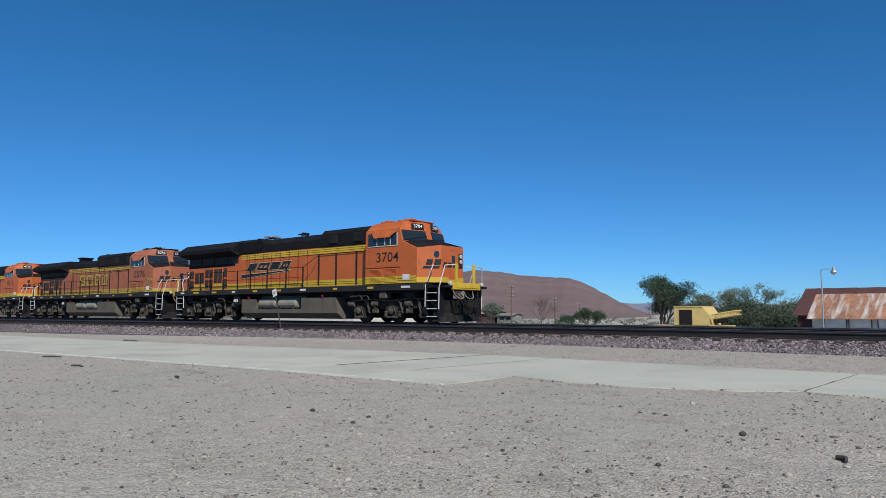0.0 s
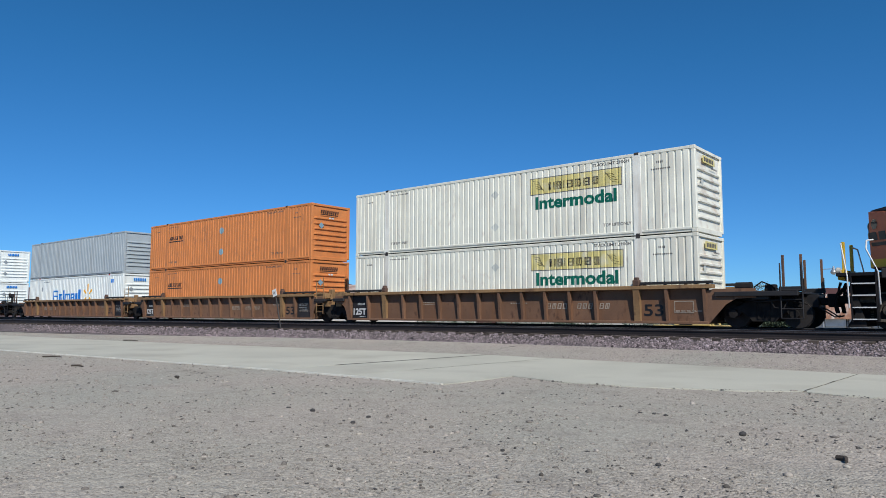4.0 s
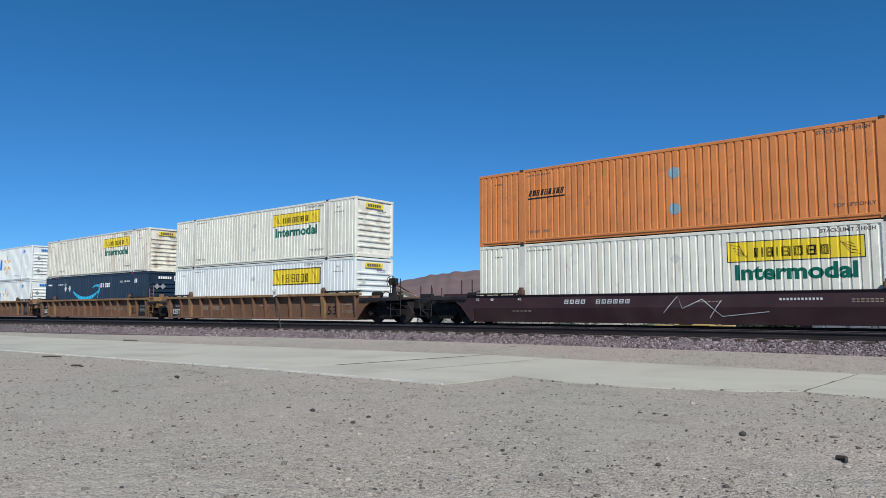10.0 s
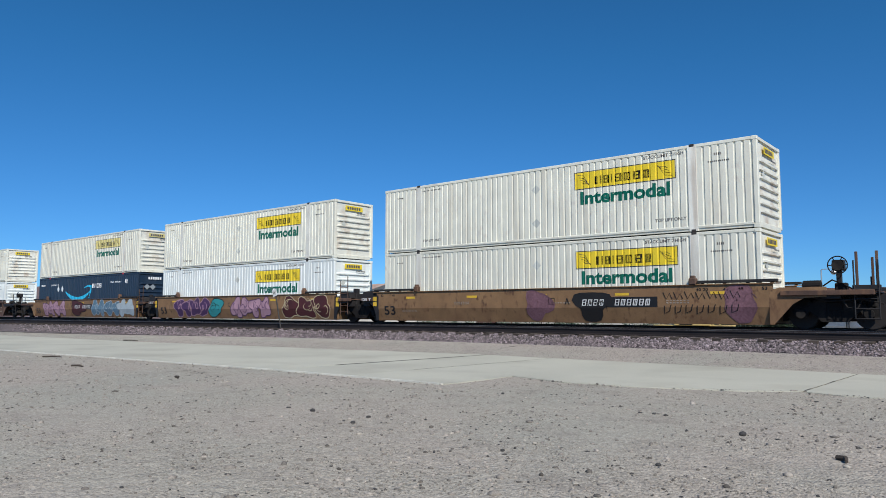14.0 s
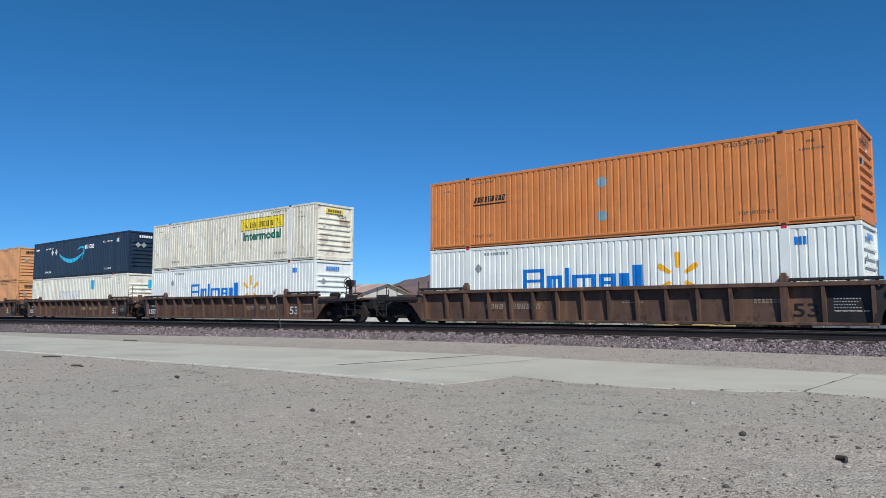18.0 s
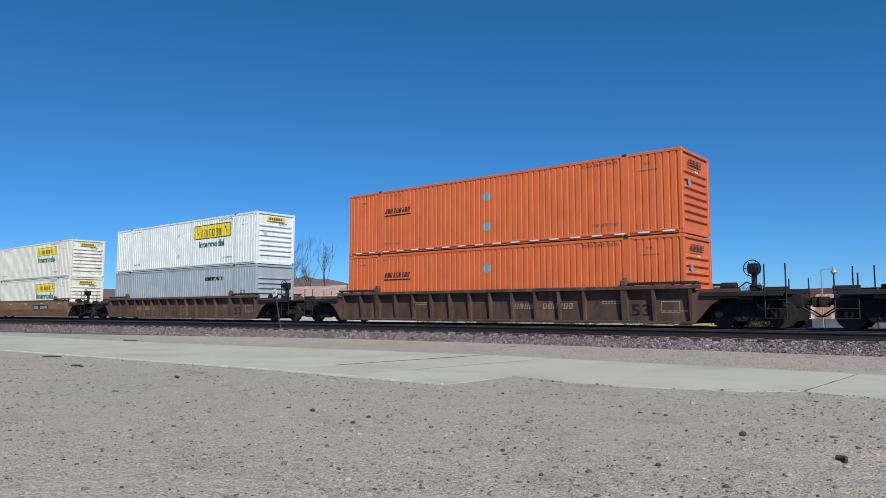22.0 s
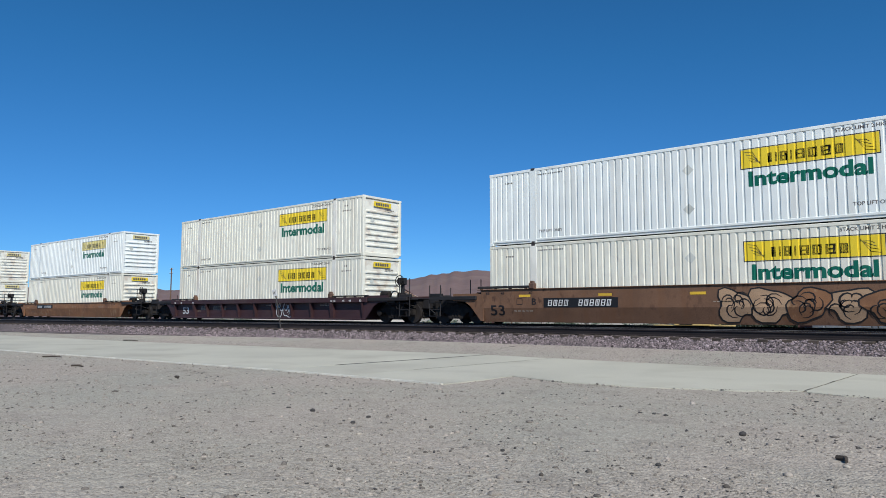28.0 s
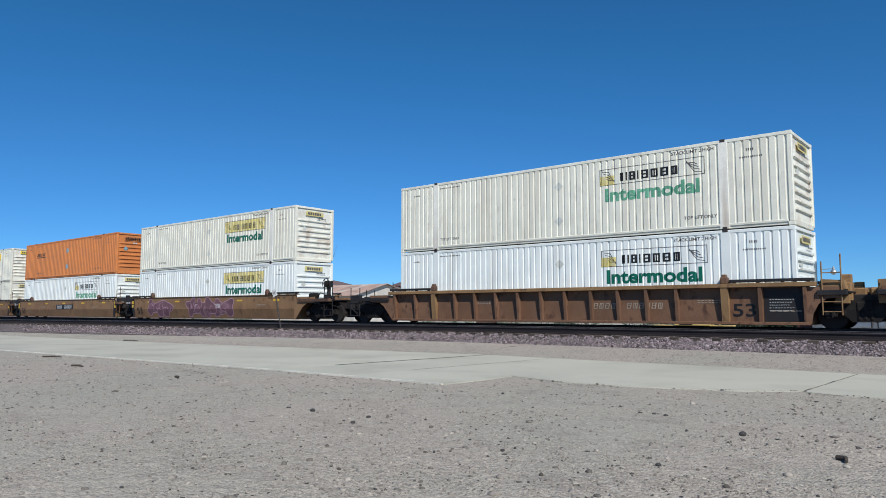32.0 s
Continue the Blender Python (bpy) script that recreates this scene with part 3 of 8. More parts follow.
def container_shell(name, paint, label, fitting="fitting", rail="white"):
    """Body, posts, rails, castings, roof and ends of one container."""
    c = thing(name, label, "container", "double-stacked containers")
    m, f = M[paint], M[fitting]
    for s in (-1, 1):
        part("side_panel", shared("side_panel%d" % s, m, corrugated_side(s)), None, c)
        part("top_rail", shared("top_rail%d" % s, m, lambda bm, s=s: box(bm, -CL + 0.17, CL - 0.17, min(s * CW, s * (CW - 0.09)), max(s * CW, s * (CW - 0.09)), CH - 0.11, CH - 0.004, 0.012)), None, c)
        part("bottom_rail", shared("bottom_rail%d" % s, m, lambda bm, s=s: (box(bm, -CL + 0.17, CL - 0.17, min(s * CW, s * (CW - 0.10)), max(s * CW, s * (CW - 0.10)), 0.105, 0.19, 0.012),
                                                                                        box(bm, -CL + 0.17, CL - 0.17, min(s * (CW - 0.03), s * (CW - 0.10)), max(s * (CW - 0.03), s * (CW - 0.10)), 0.03, 0.107, 0.006))), None, c)
        for e in (-1, 1):
            def post(bm, s=s, e=e):
                x0, x1 = sorted((e * CL, e * (CL - 0.15)))
                y0, y1 = sorted((s * CW, s * (CW - 0.15)))
                box(bm, x0, x1, y0, y1, 0.12, CH - 0.12, 0.02)
            part("corner_post", shared("corner_post%d%d" % (s, e), m, post), None, c)
            def lift(bm, s=s, e=e):
                y0, y1 = sorted((s * (CW + 0.002), s * (CW - 0.06)))
                box(bm, e * 6.03 - 0.15, e * 6.03 + 0.15, y0, y1, 0.02, CH - 0.02, 0.01)
            part("lifting_post", shared("lifting_post%d%d" % (s, e), M["worn_post"] if paint in ("cream", "stained") else m, lift), None, c)
            for z in (0.0, CH - 0.125) if s < 0 else (CH - 0.125,):
                def cast(bm, s=s, e=e, z=z):
                    x0, x1 = sorted((e * (CL + 0.003), e * (CL - 0.178)))
                    y0, y1 = sorted((s * (CW + 0.004), s * (CW - 0.162)))
                    box(bm, x0, x1, y0, y1, z, z + 0.125, 0.012)
                part("corner_casting", shared("corner_casting%d%d%d" % (s, e, z), m, cast), None, c)
            for w, z0, z1 in ((0.085, CH - 0.075, CH + 0.018), (0.075, -0.004, 0.085))[:2 if s < 0 else 1]:
                def lift_cast(bm, s=s, e=e, w=w, z0=z0, z1=z1):
                    y0, y1 = sorted((s * (CW + 0.012), s * (CW - 0.15)))
                    box(bm, e * 6.03 - w, e * 6.03 + w, y0, y1, z0, z1, 0.012)
                part("lifting_casting", shared("lifting_casting%d%d%d" % (s, e, z0), f, lift_cast), None, c)
    def roof(bm):
        for i in range(40):
            x = -CL + 0.17 + i * 0.395
            box(bm, x, x + 0.36, -CW + 0.09, CW - 0.09, CH - 0.04, CH - 0.014)
        box(bm, -CL + 0.1, CL - 0.1, -CW + 0.09, CW - 0.09, CH - 0.08, CH - 0.04)
    part("roof", shared("roof", m, roof), None, c)
    def underside(bm):
        box(bm, -CL + 0.1, CL - 0.1, -CW + 0.1, CW - 0.1, 0.10, 0.17)
        for i in range(26):
            x = -7.8 + i * 0.62
            box(bm, x, x + 0.06, -CW + 0.1, CW - 0.1, 0.02, 0.10)
    part("floor_frame", shared("floor_frame", M["fitting"], underside), None, c)
    part("end_wall", shared("end_wall", M[{"stained": "rusty_end", "cream": "cream_end"}.get(paint, paint)], end_face), None, c)
    for name, z0, z1 in (("end_header", CH - 0.12, CH - 0.01), ("end_sill", 0.02, 0.19)):
        part(name, shared(name, m, lambda bm, z0=z0, z1=z1: box(bm, CL - 0.12, CL - 0.004, -CW + 0.16, CW - 0.16, z0, z1, 0.01)), None, c)
    for s in (-1, 1):
        def door(bm, s=s):
            y0, y1 = sorted((s * 0.006, s * (CW - 0.15)))
            box(bm, -CL + 0.02, -CL + 0.07, y0, y1, 0.16, CH - 0.12, 0.012)
            for q in (0.35, 0.85):
                rod(bm, (-CL + 0.01, s * q, 0.16), (-CL + 0.01, s * q, CH - 0.12), 0.017)
        part("door", shared("door%d" % s, m, door), None, c)
    return c


def stroke(ob):
    """Rows of small painted strokes count as one piece."""
    if any(k in ob.name for k in ("mark", "name", "letter", "lines", "slogan", "outline")):
        ob["kind"] = "stuff"
    return ob


def paint_side(c, name, material, build, key, label=""):
    """Paint or vinyl laid over the ribs of the seen side."""
    k = ("decal", key, material.name)
    if k not in STORE:
        STORE[k] = finish(lay(build(), side_y, MARK_X), name, material)
    return stroke(part(name, STORE[k], None, c, label))


def paint_end(c, name, material, build, key, label="", out=0.068):
    """Vinyl on the closed end: built as seen from ahead, x across to the viewer's right, and turned onto it."""
    k = ("end", key, material.name)
    if k not in STORE:
        bm = build()
        for v in bm.verts:
            v.co = Vector((CL - 0.06 + out, v.co.x, v.co.z))
        for f in bm.faces:
            f.normal_update()
            if f.normal.x < 0:
                f.normal_flip()
        STORE[k] = finish(bm, name, material)
    return stroke(part(name, STORE[k], None, c, label))


def small_print(c, ink):
    paint_side(c, "lettering", M[ink], lambda: word("TOP LIFT ONLY", 4.72, 5.80, 0.42), "toplift_a")
    paint_side(c, "lettering", M[ink], lambda: word("TOP LIFT ONLY", -5.78, -4.75, 0.40), "toplift_b")
    paint_side(c, "lettering", M[ink], lambda: word("STACK LIMIT 2 HIGH", 4.35, 5.75, 2.62), "stack_a")
    paint_side(c, "lettering", M[ink], lambda: bars(-5.8, -4.7, 2.61, 2.66, 14, 0.45, seed=4), "marks_b")
    paint_side(c, "lettering", M[ink], lambda: bars(6.55, 7.25, 2.22, 2.27, 11, 0.45, seed=5), "marks_c")
    paint_side(c, "lettering", M[ink], lambda: bars(6.75, 7.0, 2.44, 2.52, 4, 0.5, seed=6), "marks_d")
    paint_side(c, "lettering", M[ink], lambda: bars(-7.3, -6.9, 2.42, 2.48, 6, 0.45, seed=7), "marks_e")


def box_shipper(paint, sign, text, ink="worn_ink", big=False, slogan=True):
    """White or cream container with a yellow name panel over one word."""
    words = {"white": "clean white", "cream": "cream white", "stained": "rust-stained cream"}[paint]
    tint = {"sign_yellow": "bright yellow", "old_yellow": "faded yellow", "none": "peeled"}[sign]
    c = container_shell("shipping_container", paint, words + " corrugated steel container with a " + tint + " name panel", "fitting")
    x0, x1, z0, z1 = (1.70, 5.45, 1.88, 2.47) if not big else (1.75, 5.55, 1.70, 2.48)
    if sign != "none":
        paint_side(c, "sign_panel", M[sign], lambda: panel(x0, x1, z0, z1), "sign%d" % big, tint + " name panel")
        paint_side(c, "sign_border", M["worn_ink" if sign == "old_yellow" else "ink"], lambda: outline(x0 - 0.03, x1 + 0.03, z0 - 0.03, z1 + 0.03, 0.022 if not big else 0.06), "signb%d" % big)
    else:
        paint_side(c, "sign_corner", M["old_yellow"], lambda: panel(x0, x0 + 0.55, z0, z1 - 0.25), "signcorner", "last scrap of yellow vinyl")
        paint_side(c, "sign_border", M["worn_ink"], lambda: outline(x0, x1, z0, z1, 0.02), "signb_thin")
    def name_bars():
        return hollow(x0 + 0.78, x1 - 0.82, z0 + 0.10, z0 + 0.40 if not big else z0 + 0.52, 6, 0.26, 0.075, 0.0, (), 0.0, (0.62, 0.4, 0.85, 0.4, 1.0, 1.0, 1.05, 0.9))
    paint_side(c, "name_mark", M["ink" if sign != "old_yellow" else "worn_ink"], name_bars, "namebars%d" % big)
    def scroll():
        bm = bmesh.new()
        for k in range(4):
            ribbon(bm, [(x0 + 0.10 + 0.05 * k, z1 - 0.08 - 0.09 * k), (x0 + 0.35, z1 - 0.12 - 0.1 * k), (x0 + 0.55, z0 + 0.1 + 0.02 * k)], 0.022)
            ribbon(bm, [(x1 - 0.10 - 0.05 * k, z0 + 0.08 + 0.09 * k), (x1 - 0.35, z0 + 0.12 + 0.1 * k), (x1 - 0.6, z1 - 0.1 - 0.02 * k)], 0.022)
        return bm
    paint_side(c, "scroll_mark", M["worn_ink"], scroll, "scroll%d" % big)
    if slogan:
        paint_side(c, "slogan", M[text], lambda: word("Intermodal", x0 + (0.20 if not big else 0.55), x1 - (0.18 if not big else 0.6), 1.31 if not big else 1.18, 0.49 if not big else 0.40, 0.036), "slogan%d" % big)
    small_print(c, ink)
    for z in (2.06, 0.76):
        paint_side(c, "placard", M["placard_grey"], lambda z=z: diamond(0.0, z, 0.19), "jdia%d" % (z * 100))
    paint_end(c, "placard", M["placard_grey"], lambda: diamond(-0.72, 1.72, 0.15), "jedia")
    paint_end(c, "end_sign", M[sign if sign != "none" else "old_yellow"], lambda: panel(-0.62, 0.55, 2.42, 2.66), "esign")
    paint_end(c, "end_name", M["worn_ink"], lambda: bars(-0.5, 0.42, 2.47, 2.61, 6, 0.25, 3), "ename", out=0.073)
    paint_end(c, "end_mark", M["worn_ink"], lambda: bars(0.15, 0.75, 2.28, 2.34, 6, 0.2, 8), "emarks")
    return c


def box_retail(ink="grey_ink"):
    """White container with a large blue name and an amber sunburst."""
    c = container_shell("shipping_container", "white", "clean white corrugated container with a blue name and amber sunburst", "red_fitting")
    paint_side(c, "name_mark", M["blue_ink"], lambda: hollow(-3.36, 1.62, 1.02, 1.92, 7, 0.16, 0.185, 0.0, (0, 2, 6), 0.0, (1.35, 0.95, 0.36, 1.35, 0.95, 0.62, 0.6)), "retail")
    paint_side(c, "sunburst", M["spark"], lambda: spark(2.72, 1.45, 0.78, 0.85), "spark", "amber six-rayed sunburst")
    for z in (2.04, 0.83):
        paint_side(c, "placard", M["grey_ink"], lambda z=z: diamond(-5.5, z, 0.2), "dia%d" % (z * 100))
    paint_side(c, "lettering", M["grey_ink"], lambda: word("TOP LIFT ONLY", 4.45, 5.70, 0.36), "toplift_w")
    paint_side(c, "lettering", M["blue_ink"], lambda: bars(6.30, 6.65, 2.3, 2.55, 3, 0.25, 12), "wtp")
    paint_side(c, "lettering", M["grey_ink"], lambda: bars(-5.2, -4.0, 2.55, 2.66, 8, 0.3, 13), "marks_w")
    paint_side(c, "lettering", M["grey_ink"], lambda: word("53", 7.2, 7.5, 0.75), "size_w")
    paint_end(c, "end_name", M["blue_ink"], lambda: bars(-0.55, 0.35, 2.42, 2.60, 7, 0.25, 14), "ename_w")
    for z in (1.85, 0.8):
        paint_end(c, "placard", M["grey_ink"], lambda z=z: diamond(-0.72, z, 0.16), "edia%d" % (z * 100))
    return c


def box_parcel(fitting="red_fitting"):
    """Navy container with a cyan smile-shaped arc and white name."""
    c = container_shell("shipping_container", "navy", "navy blue corrugated container with a cyan curved arrow", fitting)
    paint_side(c, "arc", M["cyan"], lambda: smile(-3.1, 1.15, 1.82, 1.22), "arc", "cyan curved arrow")
    paint_side(c, "name_mark", M["white_ink"], lambda: hollow(1.42, 2.95, 2.0, 2.42, 5, 0.24, 0.085, 0.0, (2,), 0.0, (1.0, 0.7, 0.36, 1.45, 1.0)), "parcel")
    paint_side(c, "lettering", M["white_ink"], lambda: word("STACK LIMIT 3 HIGH", 4.26, 5.75, 2.28), "stack_n")
    paint_side(c, "lettering", M["white_ink"], lambda: word("STACK LIMIT 3 HIGH", -5.75, -4.25, 2.28), "stack_n2")
    paint_side(c, "lettering", M["white_ink"], lambda: bars(-7.75, -6.95, 2.28, 2.40, 7, 0.3, 22), "num_n")
    paint_side(c, "lettering", M["white_ink"], lambda: bars(6.35, 6.72, 2.22, 2.48, 3, 0.3, 23), "wtp_n")
    paint_side(c, "lettering", M["white_ink"], lambda: word("TOP LIFT ONLY", -5.75, -4.5, 0.42), "toplift_n")
    paint_side(c, "lettering", M["white_ink"], lambda: word("TOP LIFT ONLY", 4.55, 5.7, 0.36), "toplift_n2")
    for x in (-4.4, -3.7):
        paint_side(c, "placard", M["pale_ink"], lambda x=x: diamond(x, 2.02, 0.24), "ndia%d" % (x * 10))
    paint_end(c, "end_name", M["white_ink"], lambda: bars(-0.55, 0.4, 2.45, 2.62, 6, 0.25, 24), "ename_n")
    paint_end(c, "end_mark", M["white_ink"], lambda: outline(0.55, 0.8, 2.35, 2.68, 0.05), "emarks_n")
    for y in (-0.62, -0.22):
        paint_end(c, "placard", M["grey_ink"], lambda y=y: diamond(y, 1.95, 0.2), "endia%d" % (y * 100))
    return c


def box_carrier(paint):
    """Orange container with a small black name over a stripe."""
    words = {"orange": "bright orange", "faded_orange": "weathered dull orange", "tan_orange": "sun-bleached tan orange"}[paint]
    c = container_shell("shipping_container", paint, words + " corrugated steel container with a small black name")
    paint_side(c, "name_mark", M["ink"], lambda: hollow(-5.72, -4.15, 1.83, 2.05, 9, 0.3, 0.045, 0.2), "carrier")
    paint_side(c, "underline", M["ink"], lambda: panel(-5.75, -4.15, 1.70, 1.76), "carrier_line")
    for z in (2.04, 0.82):
        def dot(z=z):
            bm = bmesh.new()
            bm.faces.new([bm.verts.new((0.03 + 0.2 * math.cos(math.pi * i / 5), 0, z + 0.2 * math.sin(math.pi * i / 5))) for i in range(10)])
            return bm
        paint_side(c, "placard", M["dot"], dot, "cdot%d" % (z * 100), "round blue-grey placard")
    small_print(c, "worn_ink")
    if paint == "orange":
        def tapes():
            bm = bmesh.new()
            for i in range(18):
                x = -7.6 + i * 0.88
                bm.faces.new([bm.verts.new(p) for p in ((x, 0, 0.085), (x + 0.42, 0, 0.085), (x + 0.42, 0, 0.135), (x, 0, 0.135))])
            return bm
        k = ("tape", "orange")
        if k not in STORE:
            STORE[k] = finish(lay(tapes(), lambda x, z: -CW, off=0.004), "reflective_tape", M["white_ink"])
        part("reflective_tape", STORE[k], None, c, "dashed white reflective tape")
    paint_end(c, "end_name", M["ink"], lambda: hollow(-0.72, 0.50, 2.42, 2.59, 9, 0.3, 0.035, 0.2), "ename_c")
    paint_end(c, "end_underline", M["ink"], lambda: panel(-0.72, 0.45, 2.34, 2.38), "eline_c")
    paint_end(c, "placard", M["dot"], lambda: diamond(-0.66, 1.78, 0.17), "edot_c")
    paint_end(c, "placard", M["pale_ink"], lambda: bars(-0.15, 0.18, 2.16, 2.24, 2, 0.2, 33), "emark_c")
    return c


def box_plain(paint, tag):
    """Container with little writing: 'grey', or 'truck' with a steel-blue or near-invisible pale name."""
    if tag == "grey":
        c = container_shell("shipping_container", paint, "plain weathered grey corrugated container", "fitting")
        paint_side(c, "number_panel", M["ink"], lambda: panel(3.1, 4.9, 2.1, 2.3), "gp")
        paint_side(c, "number_mark", M["white_ink"], lambda: bars(3.2, 4.8, 2.14, 2.26, 10, 0.3, 41), "gpb")
        paint_side(c, "lettering", M["worn_ink"], lambda: word("53", 6.65, 7.1, 1.15), "size_g")
        return c
    if tag == "plain":
        return container_shell("shipping_container", paint, "plain light grey corrugated container without a sign", "fitting")
    ink = "swift" if tag == "blue" else "pale_ink"
    c = container_shell("shipping_container", paint, "off-white corrugated container with a slanted " + ("steel-blue" if tag == "blue" else "pale ghosted") + " name", "fitting")
    paint_side(c, "name_mark", M[ink], lambda: hollow(-2.9, 0.9, 1.05, 1.85, 5, 0.16, 0.19, 0.25, (), 0.0, (1.0, 1.3, 0.4, 0.9, 0.9)), "truckname")
    if tag == "pale":
        paint_side(c, "square_sign", M["cyan"], lambda: panel(2.6, 3.2, 1.9, 2.55), "tsq", "square blue emblem")
        paint_end(c, "end_emblem", M["cyan"], lambda: panel(0.2, 0.7, 1.9, 2.5), "tsqe")
    else:
        paint_side(c, "number_mark", M["grey_ink"], lambda: bars(3.5, 5.0, 2.0, 2.2, 8, 0.3, 43), "truckno")
    small_print(c, "worn_ink")
    return c


# ---- well cars: origin under the middle of the well at rail height, the seen side at -y ----
def wheel_mesh(r, width):
    def build(bm):
        lathe(bm, [(-width / 2, r * 0.55), (-width / 2, r * 0.8), (-width / 2, r), (width / 2 - 0.03, r), (width / 2 - 0.03, r + 0.028), (width / 2, r + 0.028), (width / 2, r * 0.55), (width / 2, 0.09), (-width / 2 - 0.03, 0.09)], (0, 0, 0), "y", 24)
    return build


def car_truck(parent, x, key="truck"):
    """A two-axle freight truck: bolster with side frames and wheels."""
    def bolster(bm):
        box(bm, -0.22, 0.22, -1.15, 1.15, 0.52, 0.78, 0.03)
        rod(bm, (0, 0, 0.7), (0, 0, 0.86), 0.28, 14)
    t = part("truck", shared("truck", M["truck"], bolster), None, parent, at=pose(x, 0, 0))
    for s in (-1, 1):
        def frame_side(bm, s=s):
            y0, y1 = sorted((s * 0.94, s * 1.12))
            prism(bm, [(-1.12, 0.36), (-1.12, 0.58), (-0.75, 0.64), (-0.45, 0.83), (0.45, 0.83), (0.75, 0.64), (1.12, 0.58), (1.12, 0.36), (0.72, 0.36), (0.66, 0.5), (0.42, 0.30), (0.34, 0.20), (-0.34, 0.20), (-0.42, 0.30), (-0.66, 0.5), (-0.72, 0.36)], y0, y1)
            for e in (-1, 1):
                rod(bm, (e * 0.88, s * 1.1, 0.43), (e * 0.88, s * 1.22, 0.43), 0.13, 12)
            for k in (-0.16, 0.0, 0.16):
                rod(bm, (k, s * 1.08, 0.28), (k, s * 1.08, 0.56), 0.07, 8)
        part("side_frame", shared("side_frame%d" % s, M["truck"], frame_side), None, t)
    for e in (-1, 1):
        w = shared("axle", M["wheel"], lambda bm: rod(bm, (0, -1.0, 0), (0, 1.0, 0), 0.085, 10))
        part("axle", w, None, t, at=pose(e * 0.88, 0, 0.42))
        for s in (-1, 1):
            part("wheel", shared("car_wheel", M["wheel"], wheel_mesh(0.42, 0.13)), None, t, at=pose(e * 0.88, s * 0.755, 0.42, 0, 0, 0 if s < 0 else 180))
    return t


def smooth_y(x, z):
    return -(1.30 + 0.15 * min(1.0, max(0.0, (z - 0.10) / 0.54))) - 0.001


PLAIN = ("smooth", "low", "shelf")
TOPS = {"low": 1.13, "shelf": 1.13, "wide": 1.16}
RIBS = {
    "ribs": [-8.25, -7.05, -6.0] + [-4.86 + 1.035 * i for i in range(5)] + [0.3] + [1.35 + 1.035 * i for i in range(4)] + [6.0, 7.05, 8.3],
    "deep": [-8.3, -7.4, -6.2, -4.5, -3.0, -1.5, 0.0, 1.5, 3.0, 4.5, 6.2, 7.4, 8.3],
    "wide": [-8.24, -6.1, -4.75, -3.2, -1.65, -0.1, 1.45, 3.0, 4.55, 6.1, 8.24],
}


